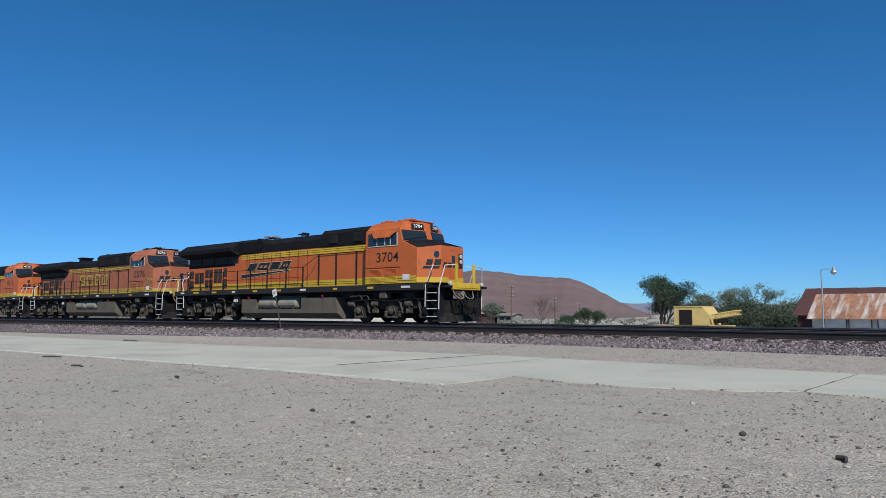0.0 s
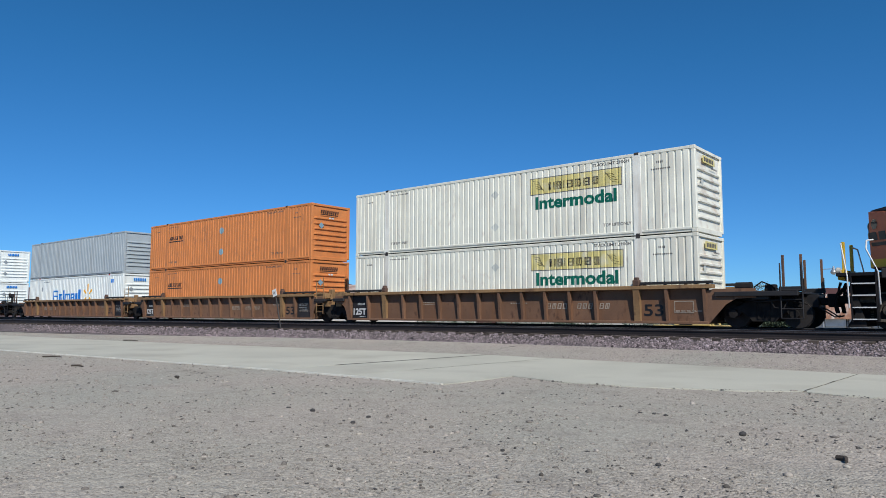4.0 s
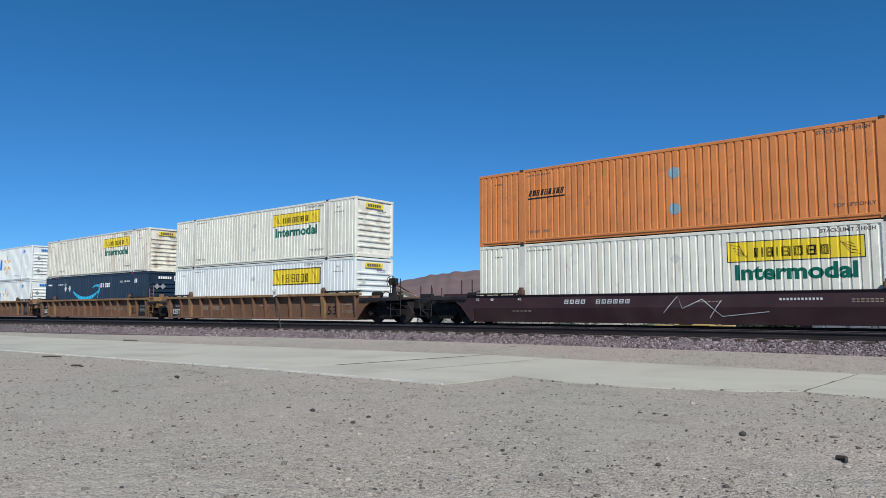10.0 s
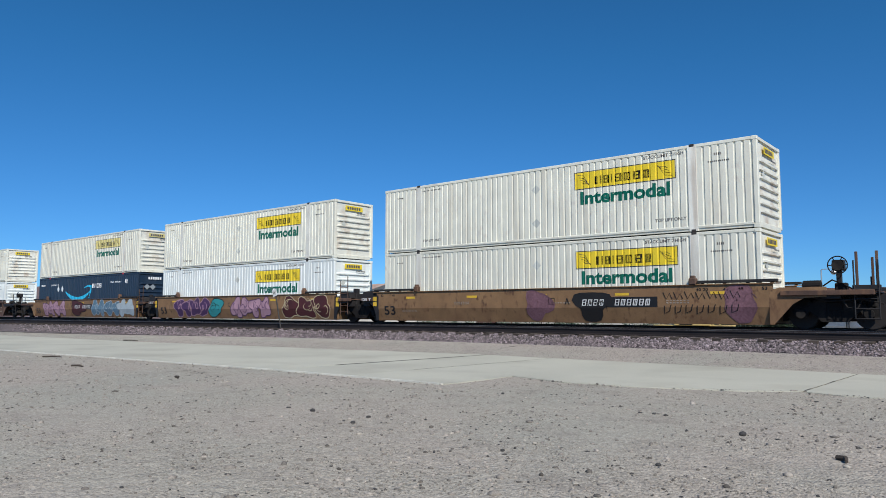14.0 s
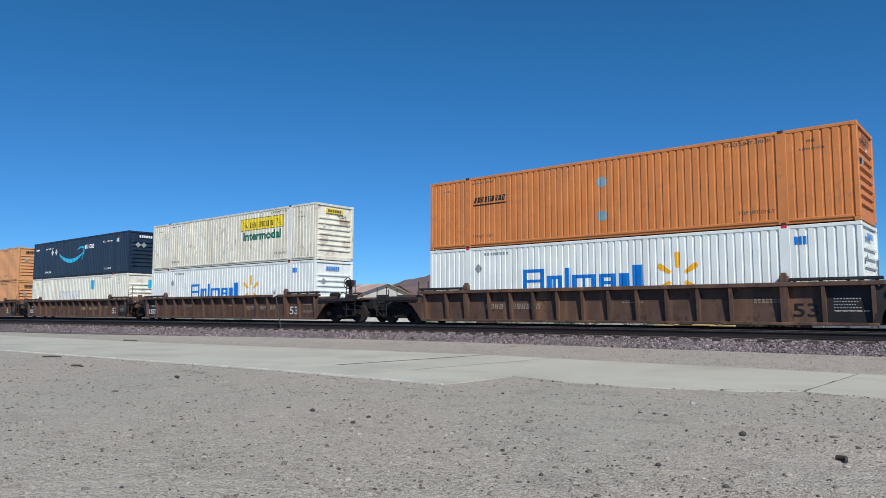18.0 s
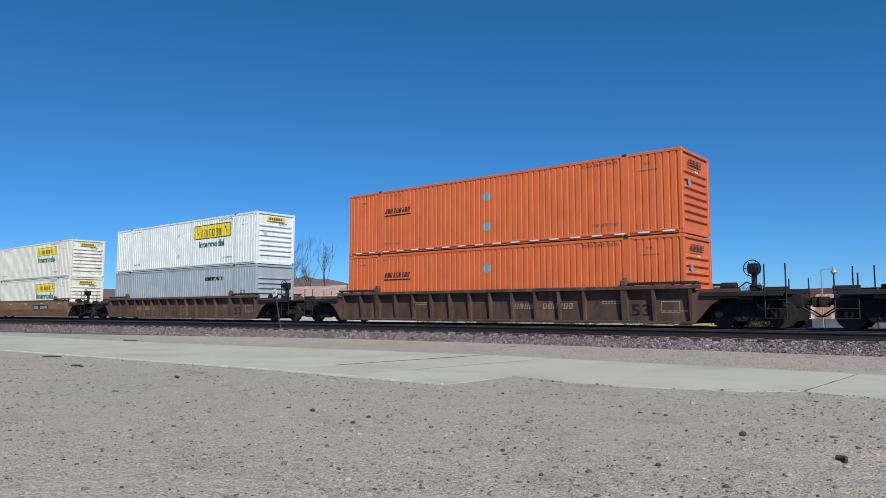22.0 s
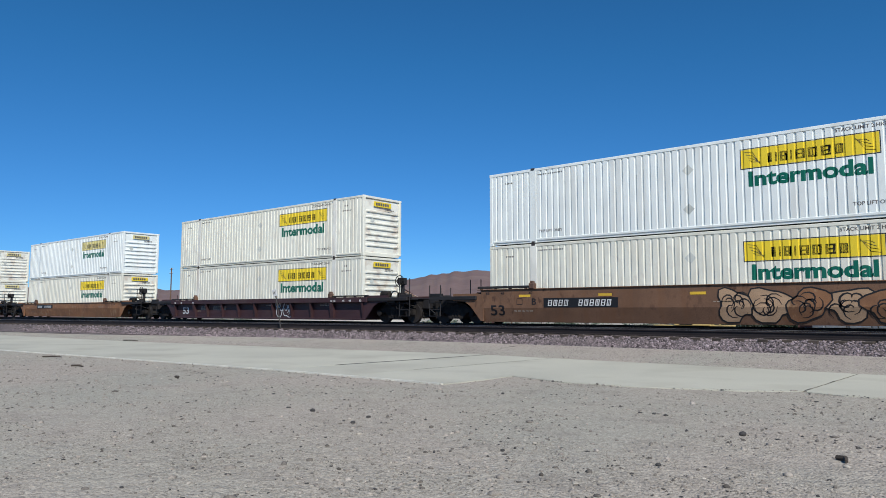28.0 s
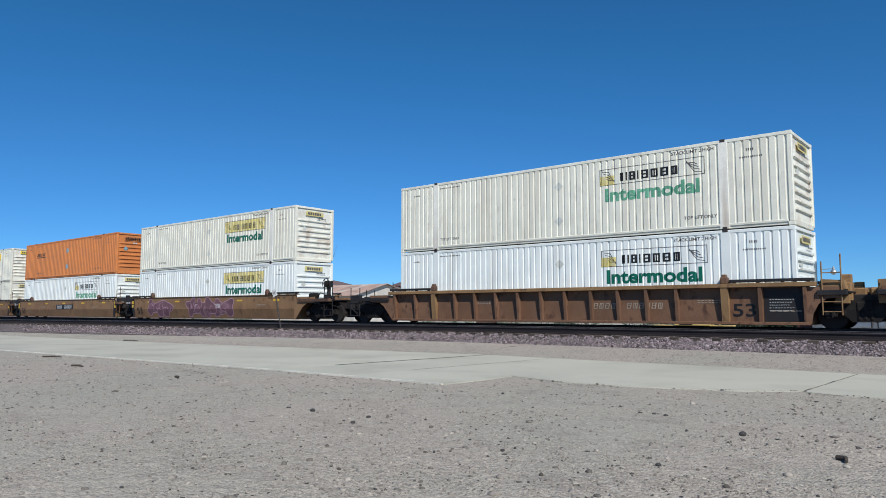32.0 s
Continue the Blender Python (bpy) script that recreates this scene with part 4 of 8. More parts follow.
def car_end(c, e, paint, sill, single, brake, tall):
    """Everything past the well at one end (e = 1 ahead, -1 behind): sill, deck, ladders, coupler or joint, hand brake."""
    reach = 11.35 if single else 9.7
    m, k = M[paint], "%s%d%d" % (paint, e, single)
    def centre_sill(bm):
        box(bm, 8.3, reach, -0.36, 0.36, 0.62, 1.02, 0.02)
        # low boxes added between the wheels block the view through, as deep shade
        if single:
            box(bm, 9.0, 10.9, -0.64, 0.64, 0.24, 1.03, 0.02)
            box(bm, 9.7, 10.2, -1.38, 1.38, 0.86, 1.03, 0.02)
        elif e < 0:
            box(bm, 8.7, 10.4, -0.64, 0.64, 0.24, 1.0, 0.02)
        prism(bm, [(8.3, 0.16), (8.3, 1.12), (9.2, 1.12), (9.0, 0.62)], -0.36, 0.36)
    turn = pose(0, 0, 0, 0, 0, 0 if e > 0 else 180)
    part("centre_sill", shared("centre_sill" + k, M["w_black"], centre_sill), None, c, at=turn)
    def deck(bm):
        box(bm, 8.32, 9.0, -1.42, 1.42, 1.06, 1.12, 0.01)
        box(bm, 9.0, reach - 0.25, -1.40, 1.40, 1.04, 1.09, 0.01)
        for s in (-1, 1):
            y0, y1 = sorted((s * 1.36, s * 1.53))
            box(bm, 8.62, reach - 0.3, y0, y1, 0.97, 1.12, 0.015)
    part("end_deck", shared("end_deck" + k, M["w_black"] if sill != "w_ochre" else M["w_dark"], deck), None, c, at=turn)
    for s in (-1, 1):
        def arch(bm, s=s):
            y0, y1 = sorted((s * 1.40, s * 1.455))
            if single:
                prism(bm, [(8.3, 0.12), (8.3, 1.14), (8.6, 1.22), (9.85, 1.22), (9.85, 0.93), (9.25, 0.90), (8.95, 0.72), (8.42, 0.12)], y0, y1)
            else:
                prism(bm, [(8.3, 0.12), (8.3, 1.22), (9.3, 1.22), (9.3, 0.92), (8.86, 0.88), (8.64, 0.72), (8.50, 0.46), (8.42, 0.12)], y0, y1)
        part("end_gusset", shared("end_gusset%s%d" % (k, s), M["w_black"] if sill == paint and not single else m, arch), None, c, at=turn)
    if single:
        for s in (-1, 1):
            def ladder(bm, s=s):
                y = s * 1.42
                for x in (10.55, 11.15):
                    rod(bm, (x, y, 0.30), (x, y, 1.95 if s < 0 else 1.6), 0.022)
                for z in (0.30, 0.58, 0.86, 1.14):
                    rod(bm, (10.55, y, z), (11.15, y, z), 0.018)
                box(bm, 10.5, 11.2, min(y, y - s * 0.12), max(y, y - s * 0.12), 1.10, 1.25, 0.01)
                box(bm, 9.9, 11.2, min(y - s * 0.02, y - s * 0.5), max(y - s * 0.02, y - s * 0.5), 1.02, 1.06)
            part("ladder", shared("ladder%s%d" % (k, s), M["w_black"], ladder), None, c, at=turn)
            if tall:
                def posts(bm, s=s):
                    for x in (10.62, 11.12):
                        box(bm, x - 0.035, x + 0.035, s * 1.34 - 0.03, s * 1.34 + 0.03, 1.1, 2.2, 0.008)
                part("stake_posts", shared("stake_posts%s%d" % (k, s), M["w_dark"], posts), None, c, at=turn)
        def coupler(bm):
            box(bm, 11.25, 11.62, -0.12, 0.12, 0.70, 0.92, 0.03)
            prism(bm, [(11.58, -0.2), (11.58, 0.22), (11.80, 0.24), (11.86, 0.06), (11.72, 0.0), (11.84, -0.16)], 0.64, 0.96, "z")
        part("coupler", shared("coupler", M["truck"], coupler), None, c, at=turn)
        def hoses(bm):
            for y in (-0.3, 0.34):
                pipe(bm, [(11.2, y, 0.7), (11.5, y, 0.52), (11.75, y * 0.9, 0.34), (11.9, y * 0.8, 0.38)], 0.025)
        part("brake_hose", shared("brake_hose", M["black"], hoses), None, c, at=turn)
        car_truck(c, e * 9.97)
    else:
        def joint(bm):
            box(bm, 9.3, 9.72, -0.5, 0.5, 0.78, 1.2, 0.04)
            for q in (-1, 1):
                y0, y1 = sorted((q * 1.02, q * 1.44))
                box(bm, 9.05, 9.42, min(q * 0.55, q * 1.10), max(q * 0.55, q * 1.10), 1.02, 1.34, 0.02)
                prism(bm, [(8.62, 1.14), (9.36, 1.14), (9.30, 1.40), (8.72, 1.44)], y0, y1)
                box(bm, 9.18, 9.44, min(q * 0.86, q * 1.06), max(q * 0.86, q * 1.06), 0.70, 1.58 if q < 0 else 1.42, 0.02)
                prism(bm, [(9.0, 0.74), (9.40, 0.74), (9.40, 1.02), (9.12, 1.02)], min(q * 1.06, q * 1.30), max(q * 1.06, q * 1.30))
        part("articulation_joint", shared("articulation" + k, M["w_dark" if sill == "w_deep" else "w_black" if sill == paint and sill != "w_dark" else sill], joint), None, c, at=turn)
        def grab(bm):
            for s in (-1,):
                for x in (8.75, 9.25):
                    rod(bm, (x, s * 1.47, 0.40), (x, s * 1.47, 2.15 if x > 9 else 1.95), 0.022)
                for z in (0.5, 0.78, 1.06, 1.34, 1.62):
                    rod(bm, (8.75, s * 1.47, z), (9.25, s * 1.47, z), 0.018)
        if e > 0:
            part("end_ladder", shared("end_ladder" + k, M["w_dark" if sill != "w_sill" else sill], grab), None, c, at=turn)
    if single:
        def rigging(bm):
            lathe(bm, [(0, 0.06), (0.03, 0.15), (0.5, 0.15), (0.53, 0.06)], (9.15, -1.12, 1.27), "x", 12)
            pipe(bm, [(9.7, -1.1, 1.25), (9.95, -1.15, 1.42), (10.2, -1.0, 1.30), (10.5, -1.05, 1.12)], 0.022)
            pipe(bm, [(9.3, -1.3, 0.95), (9.9, -1.36, 0.80), (10.7, -1.36, 0.86), (11.2, -1.1, 0.72)], 0.025)
            pipe(bm, [(10.1, -1.25, 1.1), (10.35, -1.38, 0.62), (10.6, -1.38, 0.58), (10.75, -1.3, 0.92)], 0.02)
            box(bm, 9.98, 10.3, -1.0, -0.72, 1.09, 1.34, 0.03)
            box(bm, 10.75, 11.0, -0.9, -0.3, 0.62, 1.02, 0.03)
        part("brake_rigging", shared("brake_rigging", M["truck"], rigging), None, c, at=turn)["kind"] = "stuff"
    if brake:
        def stand(bm):
            box(bm, 9.99, 10.13, -0.78, -0.62, 1.08, 1.80, 0.02)
            box(bm, 9.90, 10.22, -0.86, -0.56, 1.70, 2.02, 0.03)
        b = part("brake_stand", shared("brake_stand" + k, M["w_black"], stand), None, c, at=turn)
        part("hand_wheel", shared("hand_wheel" + k, M["truck"], lambda bm: ring(bm, (10.06, -0.90, 1.86), 0.26, 0.018, "y", 18, 6)), None, b)["kind"] = "stuff"
        part("gear_case", shared("gear_case" + k, M["truck"], lambda bm: lathe(bm, [(-0.02, 0.16), (0.05, 0.16), (0.09, 0.10)], (10.06, -0.90, 1.86), "y", 14)), None, b)


def well_car(style, paint, sill, front_single, rear_single, label, brake=False, tall=False):
    """style: 'ribs' (close ribs, slim sill), 'deep' (wide ribs under a deep sill), 'smooth' (plain folded side), 'low' (plain dark side, guide rails)."""
    c = thing("well_car", label, "freight car", "well cars of the train")
    m, ms = M[paint], M[sill]
    top_z = TOPS.get(style, 1.37)
    up = top_z - 1.37
    fold = 0.71 if style == "shelf" else 0.64
    k = style + paint
    for s in (-1, 1):
        def sheet(bm, s=s):
            if style in PLAIN:
                prism(bm, [(s * 1.30, 0.10), (s * 1.45, fold), (s * 1.45, top_z - 0.03), (s * 1.37, top_z - 0.03), (s * 1.37, fold + 0.02), (s * 1.24, 0.10)], -8.4, 8.4, "x")
            else:
                y0, y1 = sorted((s * 1.302, s * 1.325))
                box(bm, -8.4, 8.4, y0, y1, 0.14, 1.25 + up)
                if s > 0:
                    for x in RIBS[style]:
                        box(bm, x - 0.05, x + 0.05, 1.325, 1.48, 0.19, 0.98)
        sheet_ob = part("side_sheet", shared("side_sheet%s%d" % (k, s), m, sheet), None, c)
        def top(bm, s=s):
            if style == "deep":
                y0, y1 = sorted((s * 1.33, s * 1.54))
                box(bm, -6.1, 6.1, y0, y1, 0.98, 1.36, 0.02)
                box(bm, -8.6, -6.1, y0, y1, 1.18, 1.36, 0.02)
                box(bm, 6.1, 8.6, y0, y1, 1.18, 1.36, 0.02)
            else:
                y0, y1 = sorted((s * 1.33, s * (1.50 if style in PLAIN else 1.55)))
                box(bm, -8.6, 8.6, y0, y1, 1.24 if style == "ribs" else top_z - 0.028 if style in PLAIN else top_z - 0.24, top_z, 0.012)
        part("top_sill", shared("top_sill%s%s%d" % (style, sill, s), ms, top), None, c)
        if style not in PLAIN:
            part("bottom_sill", shared("bottom_sill%s%d" % (paint, s), m, lambda bm, s=s: box(bm, -8.4, 8.4, min(s * 1.32, s * 1.47), max(s * 1.32, s * 1.47), 0.10, 0.19, 0.01)), None, c)
            for x in RIBS[style] if s < 0 else ():
                wide = abs(x) > 5.7 and abs(x) < 6.4 or abs(x) < 0.1
                def rib(bm, s=s, wide=wide):
                    w = 0.11 if wide else 0.05
                    t = {"deep": 0.99, "ribs": 1.24}.get(style, top_z - 0.24)
                    a, b, d = s * 1.325, s * 1.43, s * 1.53
                    vs = [bm.verts.new(p) for p in ((-w, a, 0.19), (w, a, 0.19), (w, b, 0.19), (-w, b, 0.19), (-w, a, t), (w, a, t), (w, d, t), (-w, d, t))]
                    for q in ((3, 2, 1, 0), (4, 5, 6, 7), (0, 1, 5, 4), (1, 2, 6, 5), (2, 3, 7, 6), (3, 0, 4, 7)):
                        bm.faces.new([vs[i] for i in q])
                    bmesh.ops.recalc_face_normals(bm, faces=list(bm.faces))
                part("rib", shared("rib%s%s%d%d" % (style, sill, s, wide), ms if wide and style == "ribs" else m, rib), None, sheet_ob, at=pose(x, 0, 0))
        for e in (-1, 1):
            def guide(bm, s=s, e=e):
                y0, y1 = sorted((s * 1.34, s * 1.50))
                x0, x1 = sorted((e * 6.15, e * 8.55))
                box(bm, x0, x1, y0, y1, top_z + 0.03, top_z + 0.12 if up == 0 else top_z + 0.09, 0.012)
                for i in range(4):
                    x = x0 + 0.1 + i * 0.7
                    box(bm, x, x + 0.08, y0 + 0.03, y1 - 0.03, top_z - 0.01, top_z + 0.05)
            part("guide_rail", shared("guide_rail%s%d%d" % (style, s, e), M["w_deep" if style == "deep" else "black"], guide), None, c)
            def post(bm, s=s, e=e):
                y0, y1 = sorted((s * 1.33, s * 1.53))
                box(bm, e * 6.0 - 0.12, e * 6.0 + 0.12, y0, y1, 1.36 + up, 1.58 + up, 0.03)
                box(bm, e * 6.0 - 0.07, e * 6.0 + 0.07, y0 + 0.02, y1 - 0.02, 1.56 + up, 1.66 + up, 0.02)
            part("stacking_post", shared("stacking_post%s%s%d%d" % (sill, style, s, e), M["w_dark"] if style != "deep" else ms, post), None, c)
    part("well_floor", shared("well_floor", M["w_dark"], lambda bm: box(bm, -8.35, 8.35, -1.27, 1.27, 0.11, 0.17)), None, c)
    for e in (-1, 1):
        part("bulkhead", shared("bulkhead" + paint, m, lambda bm: box(bm, -0.03, 0.03, -1.30, 1.30, 0.15, 1.1)), None, c, at=pose(e * 8.36, 0, 0))
    car_end(c, 1, paint, sill, front_single, brake and front_single, tall)
    car_end(c, -1, paint, sill, rear_single, False, tall)
    if not rear_single:
        car_truck(c, -9.76)
    return c


def side_of(style):
    if style in PLAIN:
        return smooth_y
    return lambda x, z: -1.327


def car_paint(c, style, name, material, bm, label="", off=0.006):
    return stroke(part(name, lay(bm, side_of(style), (), (0.64,), off), material, c, label))


def car_marks(c, style, ink, x_number, x_size, panel_ink=None, code_x=None, seed=0):
    """Stencils on the side: the length, a reporting number as bars, a small plate and load lines."""
    white = M[ink]
    num = M["plate_white" if panel_ink or style in PLAIN else "faded_stencil"]
    z0, z1 = (0.71, 0.93) if style in PLAIN else (0.60, 0.80)
    if style in ("shelf", "low"):
        z0, z1 = 0.78, 0.93
    if style == "low":
        num = M["pale_ink"]
    if panel_ink:
        car_paint(c, style, "number_panel", M[panel_ink], panel(x_number - 0.1, x_number + 2.9, z0 - 0.06, z1 + 0.07), "", 0.005)
    car_paint(c, style, "number_mark", num, merged([hollow(x_number + 0.08, x_number + 0.98, z0, z1, 4, 0.28, 0.038, 0.18), hollow(x_number + 1.35, x_number + 2.68, z0, z1, 6, 0.28, 0.038, 0.18)]), "", 0.009)
    if style not in ("shelf", "low"):
        car_paint(c, style, "lettering", white, word("53", x_size, x_size + 0.68, 0.36, 0.40))
    rows = [bars(x_size + 1.1, x_size + 2.0, 0.50, 0.54, 5, 0.2, seed + 2)]
    for x, z in ((-3.9, 0.86), (-3.9, 0.79), (0.75, 0.80), (5.1, 0.84), (5.1, 0.77)):
        if not x_number - 0.9 < x < x_number + 2.9:
            rows.append(bars(x, x + 0.8, z, z + 0.035, 7, 0.25, seed + 3))
    car_paint(c, style, "load_mark", M["faded_stencil"], merged(rows))
    if style == "smooth":
        car_paint(c, style, "plate_outline", white, outline(x_number - 1.3, x_number - 1.04, 0.76, 1.0, 0.02))
        car_paint(c, style, "lettering", white, word("AB"[seed % 2], x_number - 0.62, x_number - 0.42, 0.76, 0.24))
    if style in PLAIN or style in ("deep", "wide"):
        z = TOPS.get(style, 1.37) - 0.21
        y = smooth_y if style in PLAIN else (lambda x, z: -(1.542 if style == "deep" else 1.552))
        lt = M["plate_white" if style in ("low", "wide") else "ink"]
        zz = z if style != "deep" else 1.2
        sizes = [word(text, x, x + 0.16, zz, 0.10) for text, x in (("40", 6.1), ("20", 6.32), ("45", 6.95), ("48", 7.4), ("53", 8.1), ("40", -6.15), ("48", -7.45), ("53", -8.15))]
        stroke(part("lettering", lay(merged(sizes), y, (), (), 0.006), lt, c, "small stencilled container lengths"))
    if code_x is not None:
        car_paint(c, style, "dark_panel", M["w_black"], panel(-8.38, -7.1, 0.20, 1.22 if style not in PLAIN else 1.0), "black painted end panel", 0.004)
        car_paint(c, style, "lettering", M["plate_white"], word("125T", -8.12, -7.28, 0.36, 0.30, 0.03), "", 0.010)
        car_paint(c, style, "load_mark", M["pale_ink"], merged([bars(-7.85, -7.35, 0.80 + 0.06 * q, 0.825 + 0.06 * q, 6, 0.3, seed + 5 + q) for q in range(2)] + [bars(-7.7, -7.3, 0.25, 0.275, 5, 0.3, seed + 8)]), "", 0.010)


def front_plate(c, style, seed):
    """The black panel with rows of small print at the end that meets the next unit."""
    car_paint(c, style, "dark_panel", M["w_black"], panel(7.12, 8.24, 0.20, 1.22), "black painted end panel", 0.004)
    car_paint(c, style, "load_mark", M["pale_ink"], merged([bars(7.28, 8.0 - 0.07 * (k % 3), 0.86 - 0.085 * k, 0.876 - 0.085 * k, 9, 0.35, seed + k) for k in range(5)]), "", 0.010)


def block_tag(c, style, x0, x1, n, fill, edge):
    """Heavy angular spray-painted blocks with a pale edge."""
    w = (x1 - x0) / n
    for i in range(n):
        a, b = x0 + i * w + 0.05, x0 + (i + 1) * w - 0.05
        k = (0.0, 0.22, -0.1, 0.2)[i % 4]
        d = b - a
        pts = ([(a, 0.22), (a + 0.55 * d, 0.18), (b, 0.5), (b - 0.1 * d, 1.28), (a + 0.3 * d, 1.2), (a + 0.12 * d, 0.8)],
               [(a + 0.1 * d, 0.18), (b, 0.26), (b - 0.05 * d, 0.7), (a + 0.75 * d, 0.8), (b, 1.2), (a + 0.35 * d, 1.28), (a, 0.9)],
               [(a, 0.3), (a + 0.4 * d, 0.18), (b - 0.1 * d, 0.34), (b, 1.1), (a + 0.6 * d, 1.28), (a + 0.05 * d, 1.15)])[i % 3]
        for grow, mat, off in ((0.06, edge, 0.008), (0.0, fill, 0.012)):
            cx = (a + b) / 2
            bm = bmesh.new()
            f = bm.faces.new([bm.verts.new((cx + (x - cx) * (1 + grow * 2), 0, min(1.33, 0.74 + (z - 0.74) * (1 + grow)))) for x, z in pts])
            bmesh.ops.triangulate(bm, faces=[f])
            car_paint(c, style, "spray_block", M[mat], bm, "", off)


def graffiti(c, style, x0, x1, fills, edge, seed, letters=5, lean=0.0, curls=3):
    """Spray-painted shapes along the side: fat overlapping forms with outlines, nothing that can be read."""
    rng = random.Random(seed)
    w = (x1 - x0) / letters
    for i in range(letters):
        cx, cz = x0 + (i + 0.5) * w, 0.70 + rng.uniform(-0.05, 0.05)
        n, rx, rz = 22, w * rng.uniform(0.55, 0.66), rng.uniform(0.44, 0.55)
        a0, amp, f1 = rng.uniform(0, 6), rng.uniform(0.16, 0.3), rng.choice((2, 3, 3, 4))
        pts = []
        for j in range(n):
            a = 2 * math.pi * j / n
            r = 1 + amp * math.sin(f1 * a + a0) + 0.08 * math.sin(5 * a + a0 * 2)
            x, z = cx + rx * r * math.cos(a) + lean * math.sin(a), cz + rz * r * math.sin(a)
            pts.append((x, min(1.31, max(0.16, z))))
        bm = bmesh.new()
        vs = [bm.verts.new((p[0], 0, p[1])) for p in pts]
        mid = bm.verts.new((cx, 0, cz))
        for j in range(n):
            bm.faces.new((mid, vs[j], vs[(j + 1) % n]))
        d = 0.006 + 0.004 * (i % 3)
        car_paint(c, style, "spray_fill", M[rng.choice(fills)], bm, "", d)
        bm = bmesh.new()
        ribbon(bm, pts + pts[:1], 0.045)
        for _ in range(curls):
            # loose swirls that tighten inwards
            a1, ex, ez, turn = rng.uniform(0, 6), rng.uniform(-0.5, 0.5) * rx, rng.uniform(-0.35, 0.35) * rz, rng.choice((-1, 1))
            q = [(cx + ex + rx * (0.50 - 0.06 * t) * math.cos(a1 + turn * t * 0.55), min(1.3, max(0.17, cz + ez + rz * (0.62 - 0.07 * t) * math.sin(a1 + turn * t * 0.55)))) for t in range(8)]
            ribbon(bm, q, lambda u: 0.012 + 0.034 * math.sin(math.pi * u))
        car_paint(c, style, "spray_outline", M[edge], bm, "", d + 0.003)


M.update({
    "sp_haze": surface("thin_violet_spray_haze", (0.165, 0.082, 0.10), 0.65, var=0.25, grain=14),
    "sp_violet": surface("violet_spray_paint", (0.075, 0.034, 0.10), 0.6, var=0.2),
    "sp_pink": surface("dusty_pink_spray_paint", (0.42, 0.25, 0.30), 0.6, var=0.2),
    "sp_teal": surface("teal_spray_paint", (0.03, 0.27, 0.28), 0.6, var=0.15),
    "sp_red": surface("red_spray_paint", (0.34, 0.03, 0.03), 0.6, var=0.2),
    "sp_maroon": surface("maroon_spray_paint", (0.075, 0.018, 0.02), 0.6, var=0.2),
    "sp_blue": surface("slate_blue_spray_paint", (0.11, 0.20, 0.27), 0.6, var=0.25),
    "sp_pale": surface("pale_blue_grey_spray_paint", (0.40, 0.47, 0.50), 0.6, var=0.2),
    "sp_cream": surface("cream_spray_paint", (0.52, 0.43, 0.26), 0.6, var=0.2),
    "sp_khaki": surface("khaki_spray_paint", (0.27, 0.26, 0.15), 0.6, var=0.25),
    "sp_black": surface("black_spray_paint", (0.014, 0.013, 0.013), 0.6, var=0.2),
    "sp_skin": surface("tan_spray_paint", (0.42, 0.275, 0.165), 0.6, var=0.2),
})


# ---- locomotives: origin under the middle at rail height, nose to +x ----
def side_plate(s, y, x0, x1, z0, z1, t=0.006):
    """A thin plate standing t proud of the side y (s = -1 or 1)."""
    bm = bmesh.new()
    a, b = sorted((s * y, s * (y + t)))
    return box(bm, x0, x1, a, b, z0, z1)


